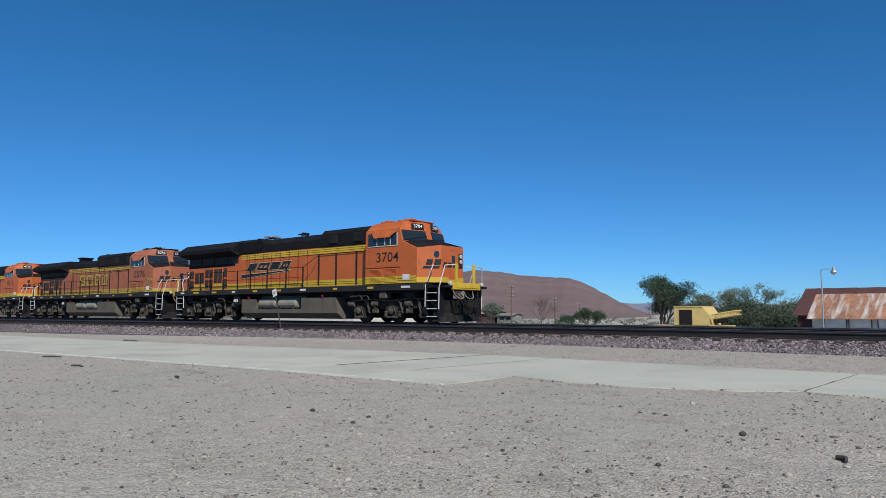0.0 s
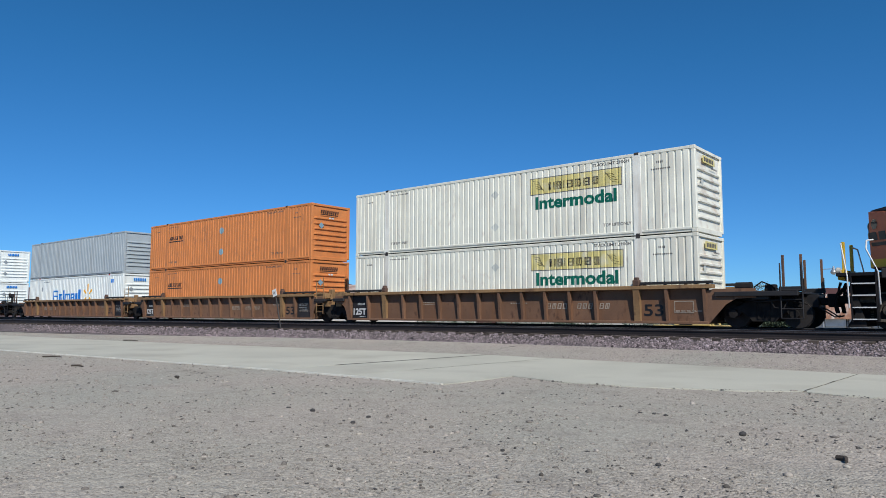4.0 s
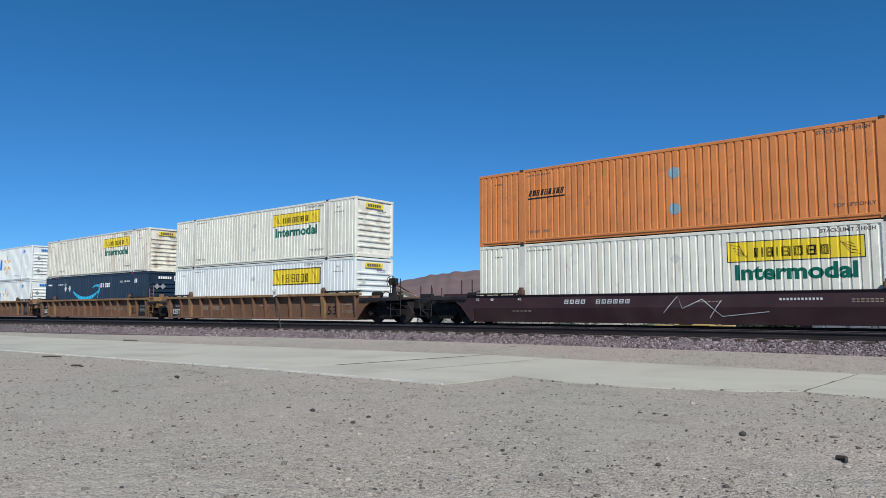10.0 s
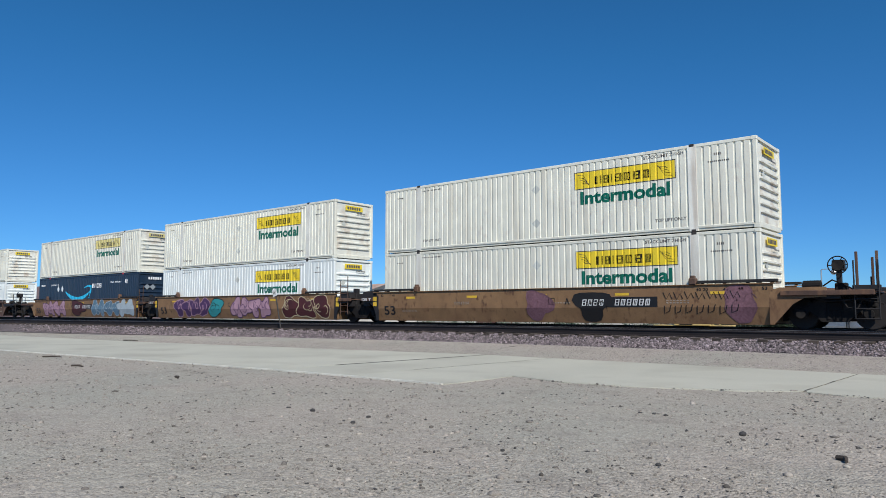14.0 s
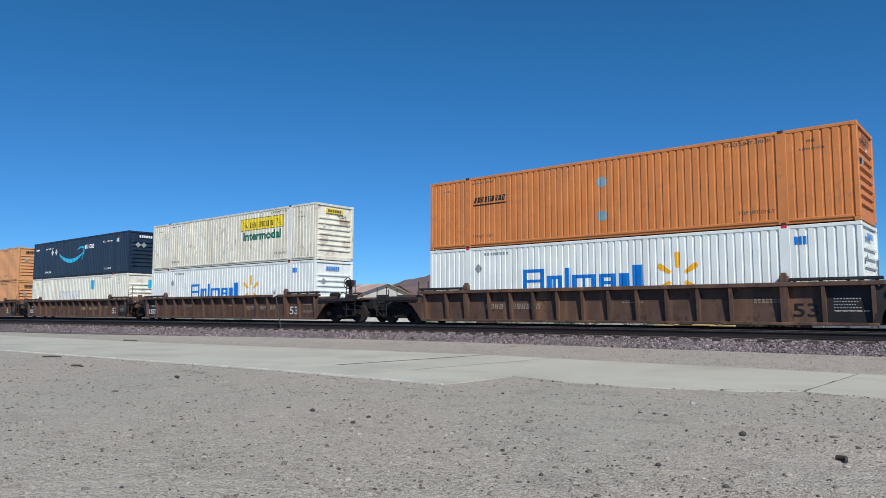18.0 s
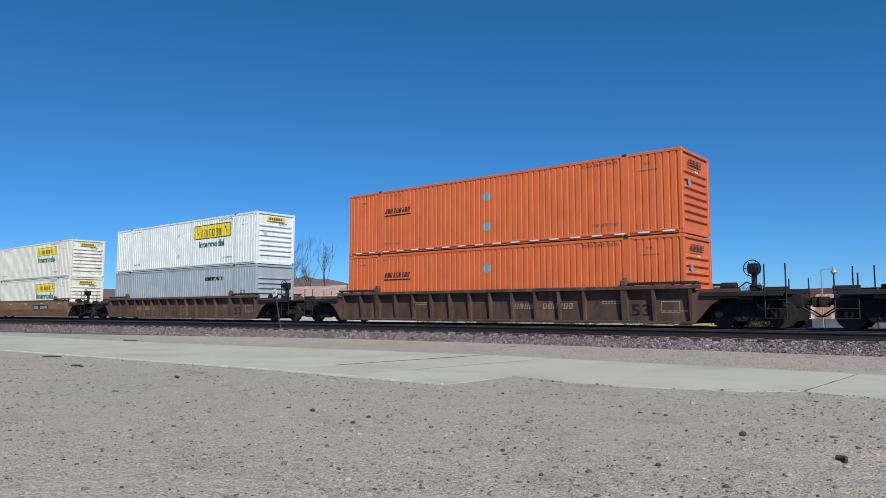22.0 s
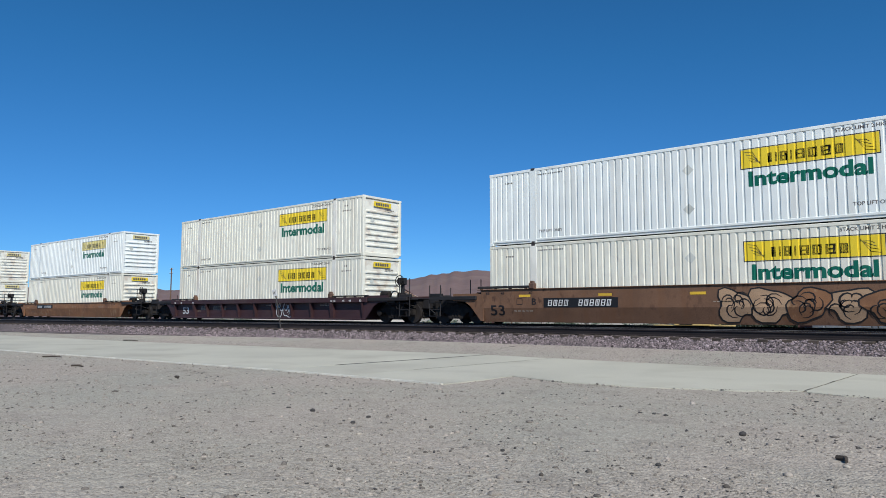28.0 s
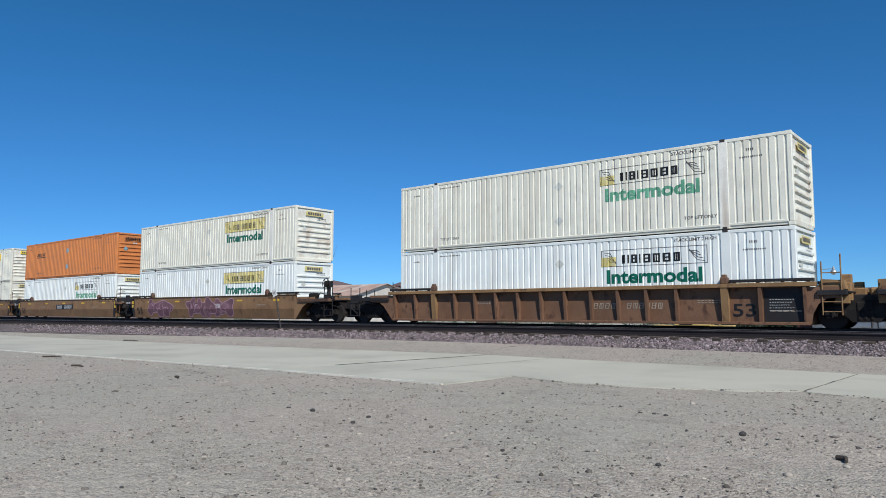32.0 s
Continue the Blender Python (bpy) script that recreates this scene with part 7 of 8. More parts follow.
stones("dark_gravel", "scattered dark slag stones in pale soil", M["dark_stone"], 1100, yard_spots, (0.004, 0.016), 0.6, 7)
rng = random.Random(8)
for x, y, r in ((-2.11, -17.16, 0.032), (-3.4, -19.2, 0.02), (-2.2, -18.9, 0.022), (-5.7, -15.9, 0.024), (-3.3, -16.4, 0.022), (-6.4, -18.7, 0.03), (-5.4, -19.0, 0.024)):
    bm = bmesh.new()
    bmesh.ops.create_icosphere(bm, subdivisions=2, radius=r)
    k = rng.uniform(0, 50)
    for v in bm.verts:
        v.co *= 0.75 + 0.5 * noise.noise(v.co * 18 + Vector((k, 0, 0))) + 0.25
        v.co.z *= 0.7
    for f in bm.faces:
        f.smooth = False
    tagged(new("stone", finish(bm, "stone", M["dark_stone"])), "dark angular stone lying on pale soil", "stone", "loose dark stones").matrix_basis = pose(x, y, VERGE + r * 0.35, 0, 0, k * 40)
for i in range(18):
    x, y, r = rng.uniform(-9.5, -0.2), rng.uniform(-20.2, -16.0), rng.uniform(0.014, 0.028)
    bm = bmesh.new()
    bmesh.ops.create_icosphere(bm, subdivisions=2, radius=r)
    k = rng.uniform(0, 50)
    for v in bm.verts:
        v.co *= 0.8 + 0.6 * noise.noise(v.co * 22 + Vector((k, 0, 0))) + 0.2
        v.co.z *= 0.55
    tagged(new("stone", finish(bm, "stone", M["pebble" if i % 3 else "dark_stone"])), "small grey stone half sunk in pale soil", "stone", "loose grey stones").matrix_basis = pose(x, y, ground_z(x, y) + r * 0.2, 0, 0, k * 40)
for x, y, a, n in ((-26.5, -10.9, 10, 0.9), (-18.76, -16.72, 35, 0.5), (-15.2, -17.6, 10, 0.42), (-20.5, -17.9, 5, 0.5), (-11.3, -17.6, -20, 0.3), (-1.17, -17.84, -48, 0.15)):
    bm = bmesh.new()
    rod(bm, (-n / 2, 0, 0), (0, 0.02, 0.01), 0.022, 6, 0.02)
    rod(bm, (0, 0.02, 0.01), (n / 2, -0.02, 0.0), 0.02, 6, 0.012)
    tagged(new("stick", finish(bm, "stick", M["twig"])), "weathered dark stick lying on the ground", "stick", "loose sticks").matrix_basis = pose(x, y, VERGE + 0.036 if y > -15 and y < -9.2 else ground_z(x, y) + 0.016, 0, 0, a)

for k, (dx, dy, a, n) in enumerate(((0.0, 0.0, 12, 0.9), (0.25, 0.05, -25, 0.6), (-0.3, -0.08, 35, 0.5), (0.1, -0.15, 4, 0.7), (2.3, -0.5, 20, 0.6), (-2.2, 0.1, -8, 0.5))):
    bm = bmesh.new()
    rod(bm, (-n / 2, 0, 0), (0, 0.03, 0.03), 0.012, 5, 0.011)
    rod(bm, (0, 0.03, 0.03), (n / 2, -0.02, 0.01), 0.011, 5, 0.006)
    tagged(new("stick", finish(bm, "stick", M["twig"])), "thin dry twig lying on the ballast shoulder", "stick", "loose sticks").matrix_basis = pose(-13.9 + dx, -6.45 + dy, -0.545 + 0.02 * (k % 2), 0, 0, a)

# whistle post on the ballast shoulder
post = thing("whistle_post", "thin leaning steel post with a square white W sign", "sign", at=pose(-23.46, -6.2, -0.18, 0, -16, 0))
part("post", rod(bmesh.new(), (0, 0, -0.4), (0, 0, 1.52), 0.028, 8), M["fitting"], post)
bm = bmesh.new()
box(bm, -0.13, 0.13, -0.05, -0.035, 1.34, 1.64, 0.004)
plate = part("sign_plate", bm, M["plate_white"], post, "square white sign plate")
bm = word("W", -0.09, 0.09, 1.40, 0.18)
for v in bm.verts:
    v.co.y = -0.054
part("lettering", bm, M["ink"], plate, "black letter W")

# ---- beyond the tracks ----
BACK = -2.1
# hills: a broad bare slope and lower shoulders, far off
def ridge(az):
    e = 2.75 * smooth(22.8, 30.3, az) + 0.6 * math.exp(-((az - 37) / 4) ** 2) - 0.75 * math.exp(-((az - 45.6) / 2.6) ** 2) - 1.0 * smooth(50.5, 58, az)
    return e


bm = bmesh.new()
rows = []
for i in range(241):
    az = 22.5 + i * 0.21
    row = []
    for j in range(41):
        u = j / 40
        r = 330 + 1128 * u / 0.62 if u < 0.62 else 1458 + 900 * (u - 0.62)
        k = smooth(0.0, 0.62, u) if u < 0.62 else 1 - 0.5 * smooth(0.62, 1.0, u)
        bump = 3.0 * noise.fractal((az * 0.8 + u * 0.8, u * 0.7, 0), 1.0, 2.0, 3) * k + 9.0 * (abs(noise.noise((az * 0.9 + u * 1.4, u * 0.35, 9))) - 0.2) * k
        h = 1450 * math.tan(radians(max(0.05, ridge(az)))) * k + bump * (0.5 if u > 0.5 else 1.0) - 3.6
        a = radians(az)
        row.append(bm.verts.new((-math.sin(a) * r, -24 + math.cos(a) * r, h)))
    rows.append(row)
for a, b in zip(rows, rows[1:]):
    for j in range(40):
        bm.faces.new((a[j], a[j + 1], b[j + 1], b[j]))
bmesh.ops.recalc_face_normals(bm, faces=list(bm.faces))
for f in bm.faces:
    f.smooth = True
tagged(new("hill", finish(bm, "hill", M["hill"])), "bare brown desert hill under a clear sky", "hill", kind="structure")
# low far ridge, its haze held in the colour alone
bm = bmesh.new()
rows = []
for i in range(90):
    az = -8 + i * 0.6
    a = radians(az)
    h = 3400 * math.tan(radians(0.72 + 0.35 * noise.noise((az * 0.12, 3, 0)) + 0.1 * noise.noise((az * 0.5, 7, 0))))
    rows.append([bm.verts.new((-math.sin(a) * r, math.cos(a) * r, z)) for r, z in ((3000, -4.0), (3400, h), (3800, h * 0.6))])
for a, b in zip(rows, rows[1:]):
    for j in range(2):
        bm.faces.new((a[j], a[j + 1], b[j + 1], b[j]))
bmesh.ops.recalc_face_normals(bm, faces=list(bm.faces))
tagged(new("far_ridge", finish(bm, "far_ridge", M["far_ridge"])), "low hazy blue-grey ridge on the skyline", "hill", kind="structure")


# plants
def limbs(bm, rng, p, way, length, r, depth, tips, spread_by=0.55):
    q = p + way * length
    mid = p + way * length * 0.5 + Vector((rng.uniform(-1, 1), rng.uniform(-1, 1), rng.uniform(-0.5, 0.5))) * length * 0.07
    rod(bm, p, mid, r, 5, r * 0.85)
    rod(bm, mid, q, r * 0.85, 5, r * 0.65)
    if depth == 0:
        tips.append(q)
        return
    if depth <= 2:
        tips.append(q)
    for _ in range(rng.choice((2, 3, 3)) if depth > 1 else 2):
        w = (way + Vector((rng.uniform(-1, 1), rng.uniform(-1, 1), rng.uniform(-0.35, 0.75))) * spread_by).normalized()
        limbs(bm, rng, q, w, length * rng.uniform(0.62, 0.86), r * 0.62, depth - 1, tips, spread_by)


def leaves(rng, tips, n, size, cloud):
    """Small leaf blades gathered in loose clumps round the twig ends."""
    bm = bmesh.new()
    for t in tips:
        if rng.random() < 0.12:
            continue
        c = t + Vector((rng.gauss(0, 1), rng.gauss(0, 1), rng.gauss(0, 0.6))) * cloud * 0.14
        r = cloud * rng.uniform(0.16, 0.36)
        for _ in range(int(n * rng.uniform(0.5, 1.4))):
            p = c + Vector([max(-1.7, min(1.7, rng.gauss(0, k))) for k in (1.15, 1.15, 0.7)]) * r
            u = Vector((rng.uniform(-1, 1), rng.uniform(-1, 1), rng.uniform(-1, 1))).normalized()
            v = u.cross(Vector((rng.uniform(-1, 1), rng.uniform(-1, 1), rng.uniform(-1, 1)))).normalized()
            s = size * rng.uniform(0.6, 1.5)
            bm.faces.new([bm.verts.new(q) for q in (p - u * s, p + v * s * 0.5, p + u * s, p - v * s * 0.5)])
    return bm


def tree(name, label, x, y, z, height, seed, leaf="leaf", n=26, depth=4, spread_by=0.55, stems=1, size=0.16, cloud=1.0, girth=0.022):
    t = thing(name, label, "tree" if "tree" in name else "bush", "trees beyond the track", at=pose(x, y, z))
    rng, bm, tips = random.Random(seed), bmesh.new(), []
    for k in range(stems):
        w = Vector((rng.uniform(-1, 1), rng.uniform(-1, 1), 2.6 if stems == 1 else 1.3)).normalized()
        limbs(bm, rng, Vector((rng.uniform(-0.3, 0.3) * (stems > 1), rng.uniform(-0.3, 0.3) * (stems > 1), -0.2)), w, height * 0.30, height * girth, depth, tips, spread_by)
    part("trunk", bm, M["bark"], t)
    if leaf:
        part("crown", leaves(rng, tips, n, size, cloud), M[leaf], t)
    return t


tree("tree", "tall spreading dark olive-green desert tree", -43.6, 80, BACK - 0.6, 9.6, 11, "leaf_dark", 44, 4, 0.52, 3, 0.115, 1.7)
tree("tree", "spreading olive-green desert tree with low boughs", -44.0, 84, BACK - 0.6, 6.8, 12, "leaf", 44, 4, 0.6, 4, 0.115, 1.7)
tree("tree", "thin grey-green tree with an open crown", -43.0, 100, BACK - 0.8, 7.6, 13, "leaf_grey", 50, 4, 0.55, 2, 0.11, 1.5)
tree("tree", "thin grey-green tree with an open crown", -37.6, 102, BACK - 0.8, 9.0, 14, "leaf_grey", 50, 4, 0.60, 2, 0.11, 1.5)
for i in range(7):
    tree("bush", "grey-green desert scrub bush", -33.5 + i * 2.1, 72 + (i * 5) % 9, BACK - 0.4, 3.6 + 0.9 * ((i * 7) % 3), 20 + i, "leaf_grey" if i % 2 else "leaf", 150, 3, 0.85, 4, 0.11, 3.0)
tree("tree", "thin grey-green tree with an open crown", -19.5, 88, BACK - 0.6, 6.6, 31, "leaf_grey", 30, 4, 0.6, 2, 0.11, 1.1)
tree("bush", "dark green rounded bush", -60.5, 90, BACK - 0.6, 4.6, 32, "leaf_dark", 80, 3, 0.6, 4, 0.10, 1.1)
tree("bush", "pale green rounded bush", -97.5, 110, BACK - 0.8, 6.6, 34, "leaf_grey", 80, 3, 0.85, 5, 0.12, 1.5)
tree("bush", "dark green rounded bush", -78.0, 112, BACK - 0.9, 3.2, 35, "leaf_dark", 60, 3, 0.85, 4, 0.11, 1.2)
tree("bare_tree", "leafless brown tree with fine twigs", -83.5, 110, BACK - 0.9, 7.6, 36, None, 0, 6, 0.66, 3, girth=0.017)
tree("bare_tree", "leafless grey tree with long rising branches", -82.0, 40, BACK, 13.0, 37, None, 0, 6, 0.50, 3, girth=0.009)
tree("bare_tree", "leafless grey tree with long rising branches", -77.0, 42, BACK, 12.0, 38, None, 0, 5, 0.40, 2, girth=0.009)


# low scrub over the flat beyond
rng = random.Random(71)
tips = []
for _ in range(420):
    az, r = radians(rng.uniform(18, 68)), 120 + 210 * rng.random()
    x, y = -math.sin(az) * r, -24 + math.cos(az) * r
    tips.append(Vector((x, y, ground_z(x, y) + rng.uniform(0.2, 0.9))))
tagged(new("scrub", finish(leaves(rng, tips, 40, 0.22, 2.2), "scrub", M["leaf_grey"])), "low grey-green desert scrub on the flat", "bushes", kind="stuff")
for x, y, h in ((-835, 1180, 9.0), (-868, 1175, 6.0)):
    m = thing("radio_mast", "thin distant steel mast on the hill", "mast", "radio masts", at=pose(x, y, 0))
    part("mast", rod(bmesh.new(), (0, 0, 40), (0, 0, 73 + h), 0.5, 6, 0.3), M["galv"], m)


# power poles
def power_pole(x, y, top, arms):
    t = thing("power_pole", "weathered timber power pole with crossarms", "pole", "power poles", at=pose(x, y, 0))
    part("post", rod(bmesh.new(), (0, 0, BACK - 1.2), (0, 0, top), 0.17, 8, 0.12), M["timber"], t)
    for i in range(arms):
        z = top - 0.35 - i * 0.95
        bm = bmesh.new()
        box(bm, -0.7, 0.7, -0.05, 0.05, z, z + 0.11)
        a = part("crossarm", bm, M["timber"], t)
        for q in (-0.62, -0.28, 0.28, 0.62):
            part("insulator", shared("insulator", M["plate_white"], lambda bm: lathe(bm, [(0, 0.03), (0.03, 0.06), (0.09, 0.06), (0.13, 0.03)], (0, 0, 0), "z", 8)), None, a, at=pose(q, 0, z + 0.13))
    return t


power_pole(-84.5, 100, 5.9, 3)
power_pole(-109.7, 160, 4.6, 2)
power_pole(-118.0, 190, 3.4, 1)
power_pole(-151.5, 60, 10.5, 2)


# street lamp on a tall steel pole with a side arm
t = thing("street_lamp", "galvanised pole lamp with a globe head", "lamp", at=pose(-12.2, 36, 0))
part("post", rod(bmesh.new(), (0, 0, BACK - 0.2), (0, 0, 3.7), 0.06, 10, 0.045), M["galv"], t)
arm = part("arm", pipe(bmesh.new(), [(0, 0, 3.68), (0.06, 0, 3.76), (0.8, 0, 3.78)], 0.03, 8), M["galv"], t)
part("head", lathe(bmesh.new(), [(3.32, 0.05), (3.38, 0.16), (3.52, 0.24), (3.62, 0.2), (3.72, 0.10), (3.98, 0.05)], (0.86, 0, 0), "z", 16), M["galv"], arm, "round silver lamp head")

# yellow rail crane: cab house, deck and folded lattice boom
t = thing("rail_crane", "faded yellow work crane with a folded lattice boom", "crane", at=pose(0, 38, 0))
bm = bmesh.new()
box(bm, -26.1, -19.7, -1.3, 1.3, -0.95, -0.66, 0.03)
part("deck", bm, M["crane"], t)
bm = bmesh.new()
prism(bm, [(-24.1, -0.66), (-21.0, -0.66), (-21.1, 0.25), (-21.6, 0.92), (-24.1, 0.92)], -1.4, 1.4)
cabh = part("cab_house", bm, M["crane"], t)
bm = bmesh.new()
box(bm, -24.15, -21.6, -1.45, 1.45, 0.9, 0.98, 0.02)
part("roof", bm, M["crane"], cabh)
# closed box on the wall, its near-black colour standing for the doorway's inner shade
bm = bmesh.new()
box(bm, -23.63, -22.5, -1.44, -1.38, -0.62, 0.68)
part("doorway", bm, M["machine_shade_black"], cabh, "near-black panel drawn as the shaded open doorway")
bm = bmesh.new()
for y in (-0.5, 0.5):
    for z0, z1 in ((-0.1, 0.3), (0.25, 0.62)):
        rod(bm, (-20.8, y - 0.9, z0), (-18.7, y - 0.9, z1), 0.07, 6)
    for i in range(7):
        x = -20.8 + i * 0.28
        rod(bm, (x, y - 0.9, 0.25 + i * 0.05), (x + 0.14, y - 0.9, -0.08 + i * 0.05), 0.045, 5)
        rod(bm, (x + 0.14, y - 0.9, -0.08 + i * 0.05), (x + 0.28, y - 0.9, 0.29 + i * 0.05), 0.045, 5)
part("boom", bm, M["crane"], t, "yellow lattice boom section")
bm = bmesh.new()
for x in (-20.9, -20.3):
    lathe(bm, [(-0.45, 0.3), (0.45, 0.3)], (x, 0, -0.2), "y", 14)
part("winch_drum", bm, M["machine_shade_black"], t)
for x in (-25.6, -24.4, -21.4, -20.2):
    for s in (-1, 1):
        part("wheel", shared("crane_wheel", M["wheel"], wheel_mesh(0.42, 0.14)), None, t, at=pose(x, s * 0.75, BACK + 0.52))
bm = bmesh.new()
box(bm, -26.1, -19.7, -1.0, 1.0, BACK + 0.45, -1.0, 0.03)
part("underframe", bm, M["machine_shade_black"], t)


# buildings
def shed(name, label, x0, x1, y0, y1, eave, top, wall, roof, ribs):
    t = thing(name, label, "building", at=pose(0, 0, 0))
    bm = bmesh.new()
    ym = (y0 + y1) / 2
    prism(bm, [(y0, BACK - 1.0), (y1, BACK - 1.0), (y1, eave), (ym, top - 0.06), (y0, eave)], x0, x1, "x")
    part("wall", bm, M[wall], t)
    for s, ya in ((-1, y0), (1, y1)):
        bm = bmesh.new()
        yo = ya + s * 0.5
        zo = eave - 0.5 * (top - eave) / (ym - y0)
        n = ribs
        for i in range(n):
            xa, xb = x0 - 0.4 + (x1 - x0 + 0.8) * i / n, x0 - 0.4 + (x1 - x0 + 0.8) * (i + 1) / n - 0.012
            d = 0.02 * (i % 2)
            yq, zq = (yo + ym) / 2, (zo + top) / 2
            for ya_, za_, yb_, zb_ in ((yo, zo, yq, zq), (yq, zq, ym, top)):
                up = 0.012 if ya_ == yq else 0.0
                lo = [(xa, ya_, za_ + d + up), (xb, ya_, za_ + d + up), (xb, yb_, zb_ + d + up), (xa, yb_, zb_ + d + up)]
                bot = [(p[0], p[1], p[2] - 0.05) for p in lo]
                A, B = [bm.verts.new(p) for p in lo], [bm.verts.new(p) for p in bot]
                bm.faces.new(A)
                bm.faces.new(B[::-1])
                for k in range(4):
                    bm.faces.new((A[(k + 1) % 4], A[k], B[k], B[(k + 1) % 4]))
        bmesh.ops.recalc_face_normals(bm, faces=list(bm.faces))
        part("roof", bm, M[roof], t)
    return t


b = shed("shed", "low pale shed under a rusted sheet-metal roof", -16.0, 4.0, 50, 58, 0.14, 2.25, "pale_wall", "rust_roof", 26)
for x in (-14.9, -12.9, -10.6, -8.2):
    bm = bmesh.new()
    box(bm, x, x + 1.75, 49.93, 50.02, -0.85, -0.12, 0.01)
    w = part("window", bm, M["pale_ink"], b)
    bm = bmesh.new()
    for q in (x - 0.06, x + 1.75):
        box(bm, q, q + 0.07, 49.90, 50.0, -0.95, -0.08)
    box(bm, x - 0.06, x + 1.82, 49.90, 50.0, -0.10, -0.02)
    part("window_frame", bm, M["ink"], w)
b = shed("barn", "dark red-brown barn with a steep gable", -19.6, 6.0, 60, 72, 0.4, 3.2, "brown_wall", "brown_wall", 20)
part("vent_pipe", rod(bmesh.new(), (-9.2, 66, 3.1), (-9.2, 66, 3.9), 0.1, 8), M["fitting"], b)
bm = bmesh.new()
box(bm, -18.3, -16.6, 59.2, 60.0, 0.1, 0.32, 0.02)
part("lean_to", bm, M["pale_wall"], b)
b = shed("warehouse", "long low building with a faded pinkish rust roof", -77.0, -58.0, 30, 40, 2.4, 3.75, "pale_wall", "pink_roof", 30)
b = shed("house", "small house with a brown gable roof", -91.0, -84.5, 60, 70, 3.0, 5.0, "pale_wall", "brown_wall", 10)
b = shed("cottage", "small brown hut among scrub", -107.5, -102.0, 118, 124, 0.1, 0.7, "brown_wall", "pink_roof", 8)
b = shed("trailer_home", "low drab grey trailer home", -101.0, -96.5, 118, 122, -0.3, 0.15, "drab_wall", "drab_wall", 14)
for x in (-100.2, -98.3):
    bm = bmesh.new()
    box(bm, x, x + 1.2, 117.92, 118.0, -1.5, -0.8, 0.02)
    part("window", bm, M["glass"], b)


# ---- the train ----
def travel(t):
    """How far the train has gone: the place of the first container's rear edge."""
    return -128.347 + 25.9683 * t + 0.0089675 * t * t - 0.00010635 * t ** 3


TIMES = [i * 1.0 for i in range(33)]
MOVING = []


def ride(ob, x, z=0.0, turn=0.0):
    """Remembers that ob rides x metres ahead of the first container's rear edge."""
    ob.matrix_basis = pose(travel(0.0) + x, 0, z, 0, 0, turn)
    MOVING.append((ob, x, z, turn))


L1 = locomotive("3704", "l_orange", "modern", "wedge", "reservoirs", "bright orange and black diesel locomotive leading the train")
L2 = locomotive("5076", "l_faded", "older", "letters", "reservoirs", "dusty faded orange diesel locomotive with yellow outlined blocks", "l_old_yellow")
L3 = locomotive("4216", "l_orange", "modern", "wedge", "reservoirs", "orange and black diesel locomotive with dusty trucks")
L4 = locomotive("5878", "l_rose", "modern", "wedge", "plain", "sun-faded salmon orange diesel locomotive running backwards")
ride(L1, 98.9)
ride(L2, 76.3)
ride(L3, 53.75)
ride(L4, 30.85, 0, 180)

# place of each stack's rear edge, and what it carries: car, lower container, upper container
PITCH_LONG, PITCH_SHORT = 23.58, 19.54
R, DEEPS, SM, LOW, SHELF, WIDE = "ribs", "deep", "smooth", "low", "shelf", "wide"


def J(paint="cream", sign="sign_yellow", text="green_ink", **k):
    return lambda: box_shipper(paint, sign, text, **k)


W = box_retail
P = box_parcel


def O(paint):
    return lambda: box_carrier(paint)


def tan_patched():
    c = box_carrier("tan_orange")
    paint_side(c, "fresh_panel", M["orange"], lambda: panel(-7.92, -6.75, 0.20, 2.36), "freshpanel", "fresher bright orange end panel")
    return c


